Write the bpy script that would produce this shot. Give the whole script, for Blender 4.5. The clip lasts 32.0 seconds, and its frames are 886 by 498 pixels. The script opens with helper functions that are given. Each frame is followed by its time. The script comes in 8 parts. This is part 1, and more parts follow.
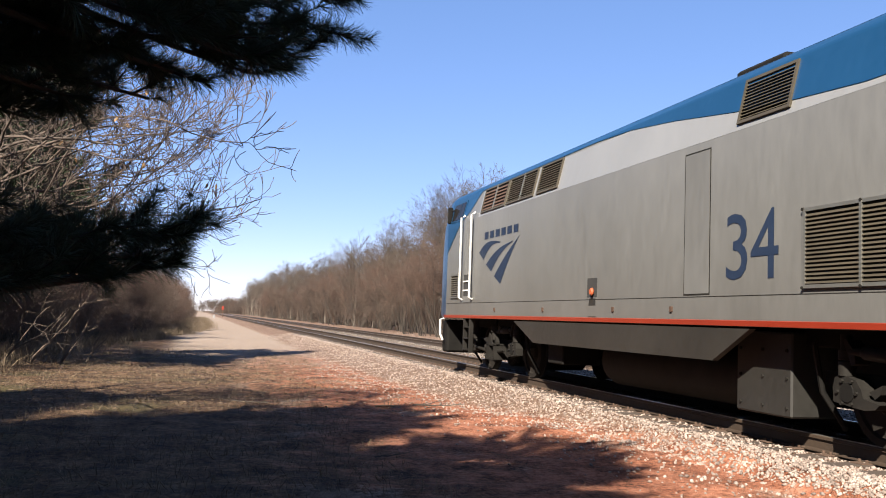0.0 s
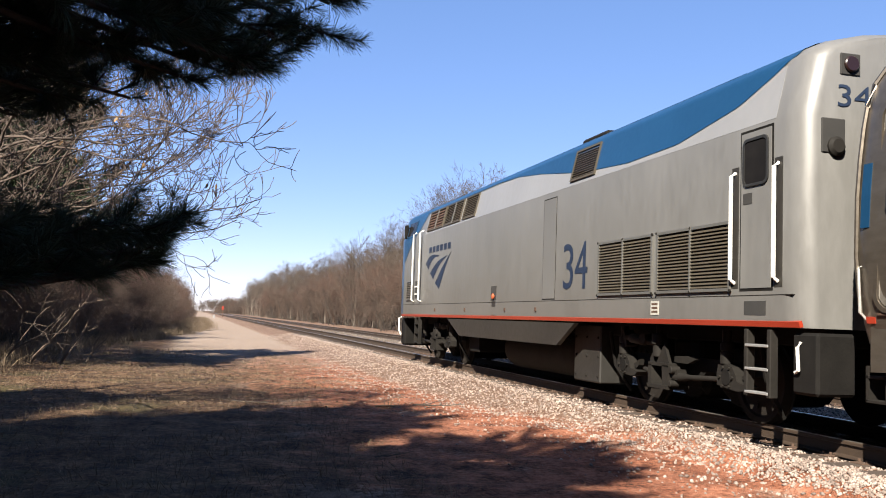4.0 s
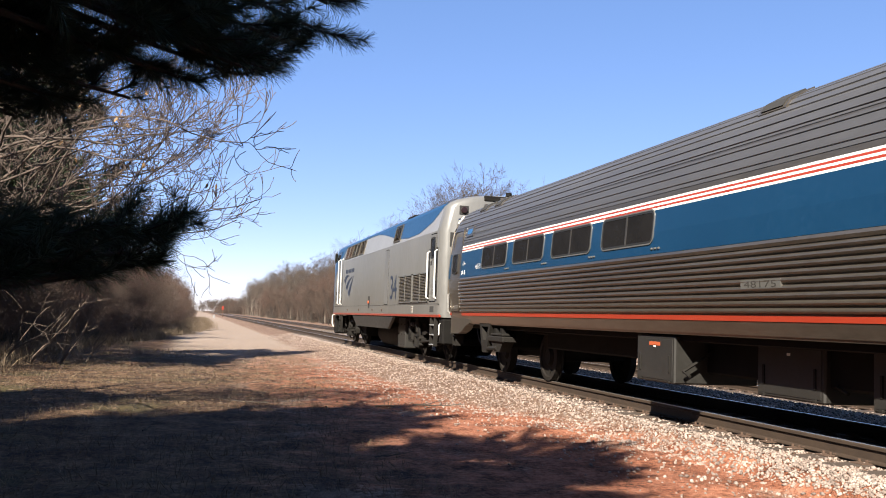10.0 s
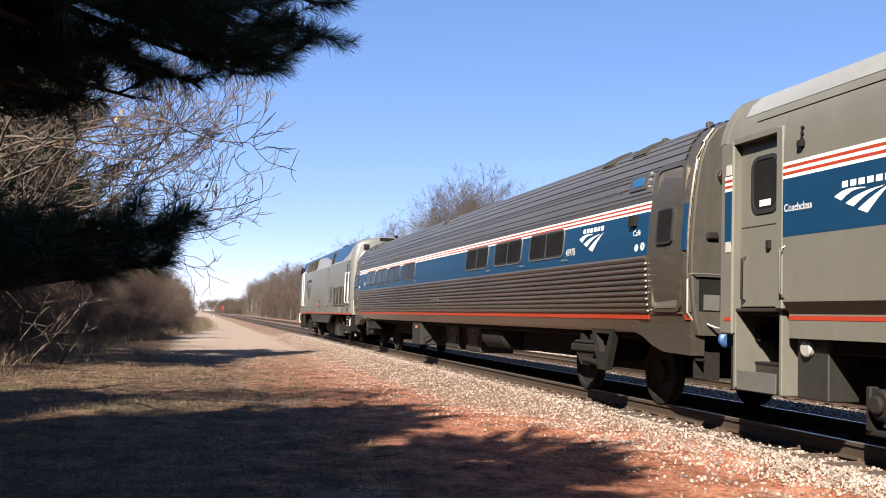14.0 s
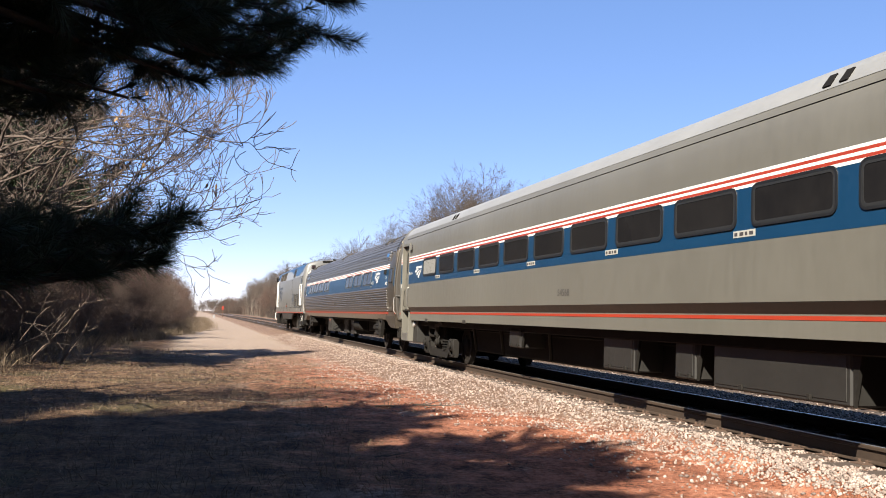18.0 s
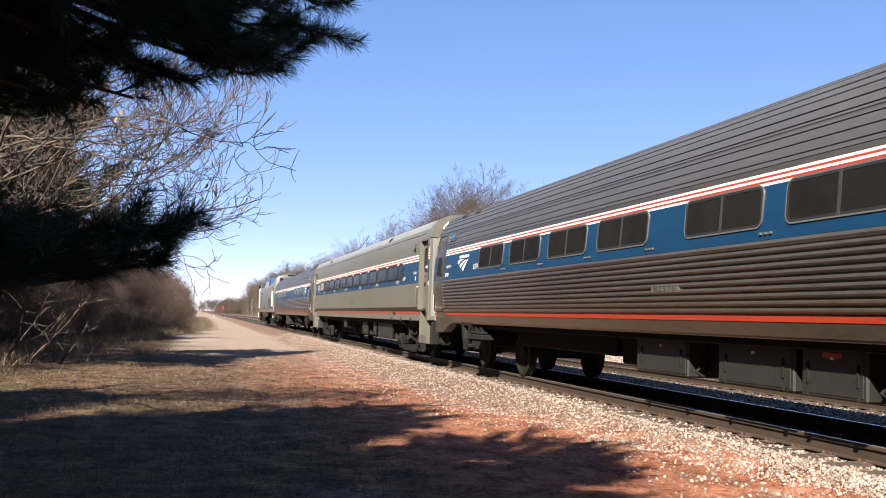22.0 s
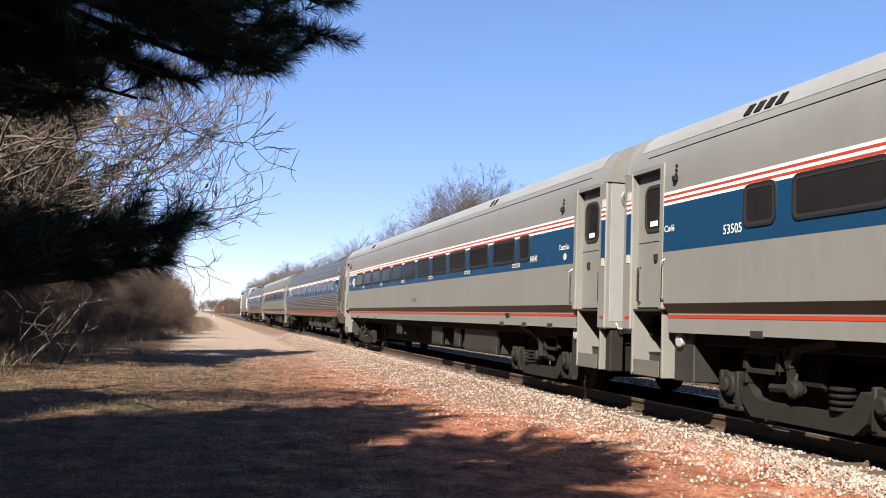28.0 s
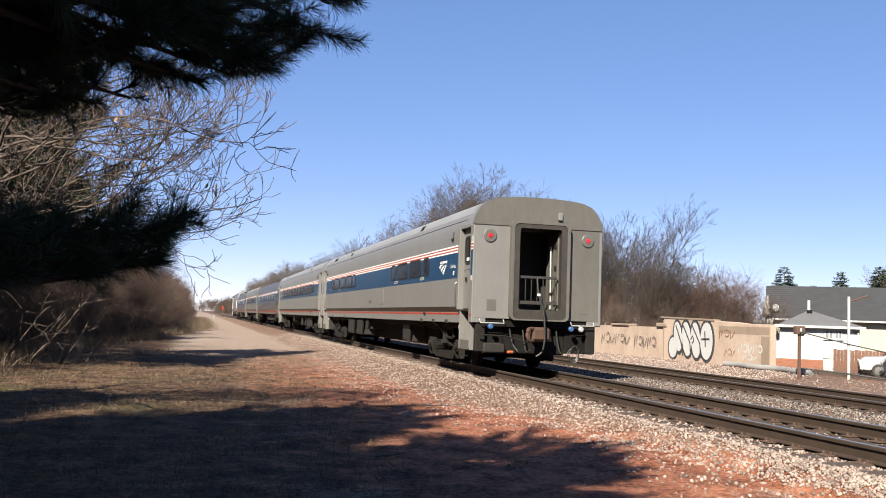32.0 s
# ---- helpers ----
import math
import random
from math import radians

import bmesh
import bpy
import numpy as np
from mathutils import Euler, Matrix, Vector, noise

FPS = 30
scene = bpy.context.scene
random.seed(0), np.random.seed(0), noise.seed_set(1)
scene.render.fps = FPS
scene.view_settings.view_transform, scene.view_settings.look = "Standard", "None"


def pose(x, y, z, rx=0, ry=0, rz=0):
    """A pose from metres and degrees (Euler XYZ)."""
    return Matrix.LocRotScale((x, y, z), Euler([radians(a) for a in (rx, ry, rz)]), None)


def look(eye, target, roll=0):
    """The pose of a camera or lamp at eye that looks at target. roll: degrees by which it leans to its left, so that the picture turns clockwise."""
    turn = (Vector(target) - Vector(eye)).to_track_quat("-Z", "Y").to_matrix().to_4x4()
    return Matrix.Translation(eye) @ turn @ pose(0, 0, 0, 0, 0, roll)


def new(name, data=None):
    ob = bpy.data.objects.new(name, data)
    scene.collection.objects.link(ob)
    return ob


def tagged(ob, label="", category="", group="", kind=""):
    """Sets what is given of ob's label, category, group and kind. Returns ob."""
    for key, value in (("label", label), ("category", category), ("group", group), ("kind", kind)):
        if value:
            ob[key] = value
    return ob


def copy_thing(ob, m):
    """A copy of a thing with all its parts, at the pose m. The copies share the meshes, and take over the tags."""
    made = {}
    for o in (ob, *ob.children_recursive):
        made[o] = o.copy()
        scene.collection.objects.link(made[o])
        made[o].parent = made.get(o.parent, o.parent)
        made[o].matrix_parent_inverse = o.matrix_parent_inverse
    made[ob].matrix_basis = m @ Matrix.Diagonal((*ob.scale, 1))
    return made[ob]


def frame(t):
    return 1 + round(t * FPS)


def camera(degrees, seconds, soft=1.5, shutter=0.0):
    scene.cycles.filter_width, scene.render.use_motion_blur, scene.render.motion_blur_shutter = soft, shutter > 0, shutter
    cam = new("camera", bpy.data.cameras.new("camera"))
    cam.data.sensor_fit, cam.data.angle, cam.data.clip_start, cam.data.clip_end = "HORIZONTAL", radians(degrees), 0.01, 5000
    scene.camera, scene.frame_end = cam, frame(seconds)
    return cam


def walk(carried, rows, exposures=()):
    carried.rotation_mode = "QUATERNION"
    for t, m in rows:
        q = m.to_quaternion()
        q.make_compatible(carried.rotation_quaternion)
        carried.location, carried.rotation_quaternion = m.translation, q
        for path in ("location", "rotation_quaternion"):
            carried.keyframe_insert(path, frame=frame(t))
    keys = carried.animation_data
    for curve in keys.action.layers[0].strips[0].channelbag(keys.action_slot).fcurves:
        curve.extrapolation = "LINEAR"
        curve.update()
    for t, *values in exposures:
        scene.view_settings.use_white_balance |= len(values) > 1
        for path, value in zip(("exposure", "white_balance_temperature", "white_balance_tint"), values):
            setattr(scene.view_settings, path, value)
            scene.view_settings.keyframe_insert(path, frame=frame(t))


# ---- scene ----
# camera on a tripod beside the line; z = 0 is the top of the rails, y runs along the track
cam = camera(51.46, 32.0, soft=1.0)
EYE = (0.0, 0.0, 1.108)
CAM_POSE = look(EYE, (25.279, 96.454, 8.694), 2.06)
walk(cam, [(0.0, CAM_POSE), (32.0, CAM_POSE)], exposures=[(0.0, 1.98), (31.0, 1.98), (32.0, 1.72)])

# daylight: clear spring sky, sun from behind on the left
SUN_EL, SUN_AZ = radians(37), radians(38)      # azimuth from -y towards -x
TO_SUN = Vector((-math.sin(SUN_AZ) * math.cos(SUN_EL), -math.cos(SUN_AZ) * math.cos(SUN_EL), math.sin(SUN_EL)))
world = bpy.data.worlds.new("world")
scene.world = world
world.use_nodes = True
wn = world.node_tree
sky = wn.nodes.new("ShaderNodeTexSky")
sky.sky_type = 'NISHITA'
sky.sun_disc = False
sky.sun_elevation = SUN_EL
sky.sun_rotation = math.pi + SUN_AZ
sky.altitude = 1200
sky.air_density, sky.dust_density, sky.ozone_density = 0.7, 0.0, 2.0
wn.nodes["Background"].inputs["Strength"].default_value = 0.1
tone = wn.nodes.new("ShaderNodeHueSaturation")
tone.inputs["Saturation"].default_value = 1.5
even = wn.nodes.new("ShaderNodeGamma")
even.inputs["Gamma"].default_value = 0.56
wn.links.new(sky.outputs[0], even.inputs["Color"])
wn.links.new(even.outputs[0], tone.inputs["Color"])
tint = wn.nodes.new("ShaderNodeMix")
tint.data_type, tint.blend_type = "RGBA", "MULTIPLY"
tint.inputs[0].default_value = 1.0
tint.inputs[7].default_value = (1.06, 0.93, 1.06, 1)
wn.links.new(tone.outputs[0], tint.inputs[6])
wn.links.new(tint.outputs[2], wn.nodes["Background"].inputs["Color"])
sun = new("sun", bpy.data.lights.new("sun", "SUN"))
sun.data.energy, sun.data.angle, sun.data.color = 4.9, radians(0.55), (1.0, 0.92, 0.79)
sun.matrix_basis = look(TO_SUN * 50, (0, 0, 0))

# ---- materials ----
def nodes_of(name):
    m = bpy.data.materials.new(name)
    m.use_nodes = True
    nt = m.node_tree
    return m, nt, nt.nodes["Principled BSDF"]


def node(nt, kind, **values):
    n = nt.nodes.new(kind)
    for key, value in values.items():
        n.inputs[key.replace("_", " ")].default_value = value
    return n


def ramp(nt, fac, stops):
    n = nt.nodes.new("ShaderNodeValToRGB")
    while len(n.color_ramp.elements) < len(stops):
        n.color_ramp.elements.new(0.5)
    for e, (pos, col) in zip(n.color_ramp.elements, stops):
        e.position, e.color = pos, (*col, 1)
    nt.links.new(fac, n.inputs["Fac"])
    return n.outputs["Color"]


def mixed(nt, fac, a, b, mode="MIX"):
    n = nt.nodes.new("ShaderNodeMix")
    n.data_type, n.blend_type = "RGBA", mode
    for sock, v in ((n.inputs[0], fac), (n.inputs[6], a), (n.inputs[7], b)):
        if isinstance(v, bpy.types.NodeSocket):
            nt.links.new(v, sock)
        elif isinstance(v, (int, float)):
            sock.default_value = v
        else:
            sock.default_value = (*v, 1)
    return n.outputs[2]


def surface(name, c1, c2, scale=2.0, fine=40.0, rough=0.6, metal=0.0, bump=0.1, stretch=(1, 1, 1), vary=0.0, island=0.0, coat=0.0, spread=0.25):
    """A surface of two colours mixed at two scales, with a fine relief."""
    m, nt, b = nodes_of(name)
    tc = nt.nodes.new("ShaderNodeTexCoord")
    mp = nt.nodes.new("ShaderNodeMapping")
    mp.inputs["Scale"].default_value = stretch
    nt.links.new(tc.outputs["Object"], mp.inputs["Vector"])
    big = node(nt, "ShaderNodeTexNoise", Scale=scale, Detail=5.0, Roughness=0.6)
    small = node(nt, "ShaderNodeTexNoise", Scale=fine, Detail=4.0, Roughness=0.7)
    for n in (big, small):
        nt.links.new(mp.outputs[0], n.inputs["Vector"])
    add = nt.nodes.new("ShaderNodeMath")
    add.operation = "MULTIPLY_ADD"
    nt.links.new(small.outputs[0], add.inputs[0])
    add.inputs[1].default_value = 0.4
    half = nt.nodes.new("ShaderNodeMath")
    half.operation = "MULTIPLY"
    half.inputs[1].default_value = 0.6
    nt.links.new(big.outputs[0], half.inputs[0])
    nt.links.new(half.outputs[0], add.inputs[2])
    col = ramp(nt, add.outputs[0], [(0.5 - spread, c1), (0.5 + spread, c2)])
    if vary or island:
        info = nt.nodes.new("ShaderNodeObjectInfo" if vary else "ShaderNodeNewGeometry")
        rnd = info.outputs["Random"] if vary else info.outputs["Random Per Island"]
        k = vary or island
        tone = ramp(nt, rnd, [(0.0, (1 - k,) * 3), (1.0, (1 + k * 0.6,) * 3)])
        col = mixed(nt, 1.0, col, tone, "MULTIPLY")
    nt.links.new(col, b.inputs["Base Color"])
    b.inputs["Metallic"].default_value = metal
    rr = nt.nodes.new("ShaderNodeMapRange")
    rr.inputs["To Min"].default_value, rr.inputs["To Max"].default_value = max(0.02, rough - 0.12), min(1, rough + 0.12)
    nt.links.new(small.outputs[0], rr.inputs["Value"])
    nt.links.new(rr.outputs[0], b.inputs["Roughness"])
    b.inputs["Coat Weight"].default_value = coat
    if bump:
        bp = node(nt, "ShaderNodeBump", Strength=bump, Distance=0.01)
        nt.links.new(small.outputs[0], bp.inputs["Height"])
        nt.links.new(bp.outputs[0], b.inputs["Normal"])
    return m


def plain(name, c, rough=0.5, metal=0.0, glow=0.0):
    m, nt, b = nodes_of(name)
    b.inputs["Base Color"].default_value = (*c, 1)
    b.inputs["Roughness"].default_value, b.inputs["Metallic"].default_value = rough, metal
    if glow:
        b.inputs["Emission Color"].default_value = (*c, 1)
        b.inputs["Emission Strength"].default_value = glow
    return m


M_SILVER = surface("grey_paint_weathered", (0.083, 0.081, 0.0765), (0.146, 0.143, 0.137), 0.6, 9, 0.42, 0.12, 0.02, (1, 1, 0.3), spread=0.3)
M_HORIZON = surface("aluminium_grey_paint", (0.108, 0.1045, 0.097), (0.152, 0.148, 0.14), 0.9, 9, 0.45, 0.1, 0.02, (1, 1, 0.3), spread=0.3)
M_HORIZON_OLD = surface("dirty_aluminium_paint", (0.079, 0.0735, 0.0605), (0.122, 0.1155, 0.0965), 0.6, 9, 0.45, 0.1, 0.02, (1, 1, 0.3), spread=0.3)
M_STEEL = surface("fluted_stainless_steel", (0.066, 0.053, 0.04), (0.19, 0.165, 0.136), 0.5, 14, 0.34, 0.75, 0.02, (1, 0.3, 1), spread=0.3)
M_BLUE = surface("blue_paint", (0.0027, 0.0225, 0.0562), (0.0045, 0.0297, 0.0698), 1.0, 12, 0.35, 0.0, 0.02)
M_BLUE_ROOF = surface("bright_blue_paint", (0.0028, 0.027, 0.07), (0.005, 0.037, 0.092), 1.0, 12, 0.35, 0.0, 0.02)
M_RED = surface("red_stripe", (0.203, 0.0203, 0.009), (0.27, 0.0315, 0.0135), 1.0, 12, 0.4)
M_WHITE = surface("white_stripe", (0.525, 0.51, 0.473), (0.6, 0.593, 0.562), 1.0, 12, 0.45)
# M_UNDER is near black: shade below the floor is put into it
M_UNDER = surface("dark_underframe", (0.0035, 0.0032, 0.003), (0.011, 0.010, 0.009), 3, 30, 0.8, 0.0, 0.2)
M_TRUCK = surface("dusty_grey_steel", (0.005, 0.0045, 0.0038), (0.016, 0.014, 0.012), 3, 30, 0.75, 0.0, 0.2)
M_RUBBER = surface("black_rubber", (0.005, 0.005, 0.005), (0.013, 0.013, 0.012), 5, 40, 0.6)
M_GLASS = surface("dark_tinted_glass", (0.006, 0.006, 0.007), (0.014, 0.013, 0.013), 1, 6, 0.14, 0.0, 0.0)
M_RAIL = surface("rusty_rail_side", (0.01768, 0.00986, 0.00578), (0.04216, 0.02584, 0.01496), 4, 60, 0.75, 0.15, 0.3)
M_TIE = surface("weathered_tie", (0.0203, 0.0135, 0.0099), (0.0585, 0.0396, 0.0288), 4, 60, 0.85, 0, 0.5, (0.2, 1, 1), vary=0.3)
for matte, shine in ((M_GLASS, 0.04), (M_UNDER, 0.1), (M_TRUCK, 0.15)):
    matte.node_tree.nodes["Principled BSDF"].inputs["Specular IOR Level"].default_value = shine

# ---- mesh helpers ----
class Form:
    """Collects vertices and faces of one mesh."""

    def __init__(self):
        self.v, self.f, self.smooth = [], [], False

    def add(self, verts, faces):
        n = len(self.v)
        self.v.extend(tuple(p) for p in verts)
        self.f.extend(tuple(i + n for i in q) for q in faces)
        return self

    def box(self, x0, x1, y0, y1, z0, z1, bev=0.0, m=None):
        bm = bmesh.new()
        bmesh.ops.create_cube(bm, size=1)
        for p in bm.verts:
            p.co = Vector(((x0 + x1) / 2 + p.co.x * (x1 - x0), (y0 + y1) / 2 + p.co.y * (y1 - y0), (z0 + z1) / 2 + p.co.z * (z1 - z0)))
        if bev:
            bmesh.ops.bevel(bm, geom=bm.edges[:], offset=bev, segments=1, affect="EDGES")
        bm.verts.index_update()
        pts = [(m @ p.co if m else p.co.copy()) for p in bm.verts]
        self.add(pts, [[p.index for p in q.verts] for q in bm.faces])
        bm.free()
        return self

    def loft(self, rings, closed=True, caps=True):
        n = len(rings[0])
        verts = [p for r in rings for p in r]
        faces = []
        for k in range(len(rings) - 1):
            for i in range(n if closed else n - 1):
                j = (i + 1) % n
                faces.append((k * n + i, k * n + j, (k + 1) * n + j, (k + 1) * n + i))
        if caps and closed:
            faces.append(tuple(range(n))[::-1])
            faces.append(tuple((len(rings) - 1) * n + i for i in range(n)))
        return self.add(verts, faces)

    def tube(self, pts, r, n=6, caps=True):
        pts = [Vector(p) for p in pts]
        rs = r if isinstance(r, (list, tuple)) else [r] * len(pts)
        rings = []
        for i, p in enumerate(pts):
            d = (pts[min(i + 1, len(pts) - 1)] - pts[max(i - 1, 0)]).normalized()
            a = d.cross(Vector((0, 0, 1)) if abs(d.z) < 0.95 else Vector((1, 0, 0))).normalized()
            b = d.cross(a)
            rings.append([p + (a * math.cos(t) + b * math.sin(t)) * rs[i] for t in [2 * math.pi * k / n for k in range(n)]])
        return self.loft(rings, True, caps)

    def disc(self, c, axis, r, h, n=16, bev=0.0):
        """A short cylinder along axis 'x', 'y' or 'z', from c, of height h."""
        rad = [(0, r - bev), (bev, r), (h - bev, r), (h, r - bev)] if bev else [(0, r), (h, r)]
        rings = []
        for z, q in rad:
            ring = []
            for k in range(n):
                t = 2 * math.pi * k / n
                u, w = q * math.cos(t), q * math.sin(t)
                off = {"x": (z, u, w), "y": (u, z, w), "z": (u, w, z)}[axis]
                ring.append((c[0] + off[0], c[1] + off[1], c[2] + off[2]))
            rings.append(ring)
        return self.loft(rings)

    def mesh(self, name):
        me = bpy.data.meshes.new(name)
        me.from_pydata(self.v, [], self.f)
        bm = bmesh.new()
        bm.from_mesh(me)
        if len(bm.faces) < 60000:
            bmesh.ops.recalc_face_normals(bm, faces=bm.faces)
        bm.to_mesh(me)
        bm.free()
        if self.smooth:
            for q in me.polygons:
                q.use_smooth = True
            me.set_sharp_from_angle(angle=radians(38))
        return me


def part(name, form, material, parent=None, label="", m=None, smooth=False):
    """One mesh object, under a thing or a part; without a parent, a thing."""
    if isinstance(form, Form):
        form.smooth = form.smooth or smooth
        me = form.mesh(name)
        if isinstance(material, (list, tuple)):
            for q in material:
                me.materials.append(q)
        else:
            me.materials.append(material)
    else:
        me = form
    ob = new(name, me)
    if parent:
        ob.parent = parent
    if m:
        ob.matrix_basis = m
    if label:
        tagged(ob, label)
    return ob


def thing(name, label, category, group="", m=None, kind=""):
    ob = new(name)
    ob.empty_display_size = 0.3
    if m:
        ob.matrix_basis = m
    return tagged(ob, label, category, group, kind)

# ---- ground, ballast and track ----
XC, XF, ZF = 7.33, 13.65, -0.20     # near and far track centres, far track's height
rng = np.random.default_rng(7)


def edge_of_ballast(y):
    return float(np.interp(y, [-30, 7, 10, 14, 19, 30, 45, 400], [6.3, 6.2, 5.9, 5.2, 4.5, 4.2, 4.3, 4.6]))


def height(x, y):
    """Height of the ground sheet."""
    z = -0.42 + 0.05 * noise.noise((x * 0.25, y * 0.18, 0)) + 0.045 * noise.noise((x * 0.9, y * 1.1, 3)) + 0.035 * noise.noise((x * 1.3, y * 2.4, 9))
    if 12 < y < 34 and -3 < x < 5:
        # shallow wheel ruts that swing across the verge
        u = x - 0.9 + 0.06 * (y - 20) + 0.5 * math.sin(y * 0.3)
        z -= 0.045 * (math.exp(-(u / 0.16) ** 2) + math.exp(-((u - 1.5) / 0.16) ** 2)) * (0.6 + 0.4 * noise.noise((x, y, 4)))
    e = edge_of_ballast(y)
    e = min(e, XC - 1.75)
    up = min(1, max(0, (x - e) / (XC - 1.35 - e)))
    z = z * (1 - up) - 0.195 * up
    if x > XC - 1.2:
        z = float(np.interp(x, [XC - 1.2, XC + 1.4, XC + 2.4, XF - 2.4, XF - 1.4, XF + 1.4, XF + 3.2, 19, 22, 40, 90], [-0.195, -0.195, -0.2, -0.27, ZF - 0.2, ZF - 0.2, -0.40, -0.22, -0.5, -1.2, -1.2]))
    if x < -3.5:
        z += 0.25 * min(1, (-3.5 - x) / 5)
    return z


def sheet(xs, ys):
    f = Form()
    f.v = [(x, y, height(x, y)) for y in ys for x in xs]
    n = len(xs)
    f.f = [(j * n + i, j * n + i + 1, (j + 1) * n + i + 1, (j + 1) * n + i) for j in range(len(ys) - 1) for i in range(n - 1)]
    f.smooth = True
    return f


def math_node(nt, op, a, b=None, clamp=False):
    n = nt.nodes.new("ShaderNodeMath")
    n.operation, n.use_clamp = op, clamp
    for sock, v in zip(n.inputs, (a, b)):
        if isinstance(v, bpy.types.NodeSocket):
            nt.links.new(v, sock)
        elif v is not None:
            sock.default_value = v
    return n.outputs[0]


def ground_material():
    """Pine needles and straw near by, pale gravel on the track road, stony ballast by the rails."""
    m, nt, b = nodes_of("ground_cover")
    tc = nt.nodes.new("ShaderNodeTexCoord")
    xyz = nt.nodes.new("ShaderNodeSeparateXYZ")
    nt.links.new(tc.outputs["Object"], xyz.inputs[0])
    x, y = xyz.outputs["X"], xyz.outputs["Y"]

    def noisy(scale, detail=5.0, rough=0.6):
        n = node(nt, "ShaderNodeTexNoise", Scale=scale, Detail=detail, Roughness=rough)
        nt.links.new(tc.outputs["Object"], n.inputs["Vector"])
        return n.outputs[0]

    big, mid, fine, speck = noisy(0.45), noisy(2.2), noisy(16.0), noisy(70.0, 3.0, 0.7)
    grain = math_node(nt, "ADD", math_node(nt, "MULTIPLY", mid, 0.34), math_node(nt, "ADD", math_node(nt, "MULTIPLY", fine, 0.36), math_node(nt, "MULTIPLY", speck, 0.3)))
    red = ramp(nt, grain, [(0.4, (0.0225, 0.0085, 0.0044)), (0.47, (0.145, 0.050, 0.026)), (0.58, (0.30, 0.130, 0.078))])
    straw = ramp(nt, grain, [(0.42, (0.0081, 0.00405, 0.00225)), (0.5, (0.054, 0.0284, 0.0144)), (0.59, (0.149, 0.09, 0.0518))])
    green = ramp(nt, grain, [(0.38, (0.0099, 0.0099, 0.00315)), (0.64, (0.063, 0.0562, 0.0203))])
    gravel = ramp(nt, math_node(nt, "ADD", math_node(nt, "MULTIPLY", fine, 0.5), math_node(nt, "MULTIPLY", speck, 0.5)), [(0.38, (0.115, 0.082, 0.06)), (0.62, (0.29, 0.23, 0.185))])
    stone = ramp(nt, math_node(nt, "ADD", math_node(nt, "MULTIPLY", fine, 0.5), math_node(nt, "MULTIPLY", speck, 0.5)), [(0.4, (0.036, 0.0175, 0.011)), (0.5, (0.115, 0.068, 0.046)), (0.6, (0.22, 0.165, 0.13))])
    dirt = ramp(nt, grain, [(0.35, (0.0135, 0.0081, 0.0054)), (0.65, (0.054, 0.036, 0.0248))])

    def band(v, a, c, wob, amount):
        """0 below a, 1 above c, with a ragged edge."""
        w = math_node(nt, "ADD", v, math_node(nt, "MULTIPLY", math_node(nt, "SUBTRACT", wob, 0.5), amount))
        r = nt.nodes.new("ShaderNodeMapRange")
        r.inputs["From Min"].default_value, r.inputs["From Max"].default_value = a, c
        r.interpolation_type = "SMOOTHSTEP"
        nt.links.new(w, r.inputs["Value"])
        return r.outputs[0]

    # straw to the left, needles to the right
    col = mixed(nt, band(x, 0.5, 4.0, mid, 6.0), straw, red)
    patch = band(big, 0.52, 0.66, mid, 0.2)
    leftish = math_node(nt, "SUBTRACT", 1.0, band(x, -1.0, 1.5, mid, 2.0))
    col = mixed(nt, math_node(nt, "MULTIPLY", patch, math_node(nt, "MULTIPLY", leftish, 0.7)), col, green)
    # gravel road in the distance, and pale worn patches near by
    road = math_node(nt, "MULTIPLY", band(y, 22.0, 44.0, mid, 10.0), math_node(nt, "MULTIPLY", band(x, -1.6, -0.4, mid, 1.2), math_node(nt, "SUBTRACT", 1.0, band(x, 17.5, 19.5, mid, 1.0))))
    col = mixed(nt, road, col, gravel)
    worn = math_node(nt, "MULTIPLY", band(noisy(0.7), 0.56, 0.68, fine, 0.25), math_node(nt, "MULTIPLY", band(x, 0.2, 1.6, mid, 1.0), 0.55))
    col = mixed(nt, worn, col, gravel)
    # ballast shoulder and the beds of both tracks
    e = nt.nodes.new("ShaderNodeFloatCurve")
    yy = math_node(nt, "DIVIDE", y, 60.0, True)
    nt.links.new(yy, e.inputs["Value"])
    c = e.mapping.curves[0]
    for k, (py, px) in enumerate(((0.0, 0.63), (0.167, 0.59), (0.233, 0.52), (0.317, 0.45), (0.5, 0.42), (1.0, 0.44))):
        if k < 2:
            c.points[k].location = (py, px)
        else:
            c.points.new(py, px)
    e.mapping.update()
    over = math_node(nt, "SUBTRACT", x, math_node(nt, "MULTIPLY", e.outputs[0], 10.0))
    bal = math_node(nt, "MULTIPLY", band(over, -0.25, 0.35, fine, 0.9), math_node(nt, "SUBTRACT", 1.0, band(x, 18.6, 19.4, mid, 0.8)))
    col = mixed(nt, bal, col, stone)
    for xt in (XC, XF):
        inside = math_node(nt, "SUBTRACT", 1.0, band(math_node(nt, "ABSOLUTE", math_node(nt, "SUBTRACT", x, xt)), 0.75, 1.35, mid, 0.8))
        col = mixed(nt, math_node(nt, "MULTIPLY", inside, 0.85), col, dirt)
    far = math_node(nt, "MULTIPLY", band(x, 18.5, 20.5, mid, 1.0), 1.0)
    col = mixed(nt, far, col, straw)
    nt.links.new(col, b.inputs["Base Color"])
    b.inputs["Roughness"].default_value = 0.92
    b.inputs["Specular IOR Level"].default_value = 0.2
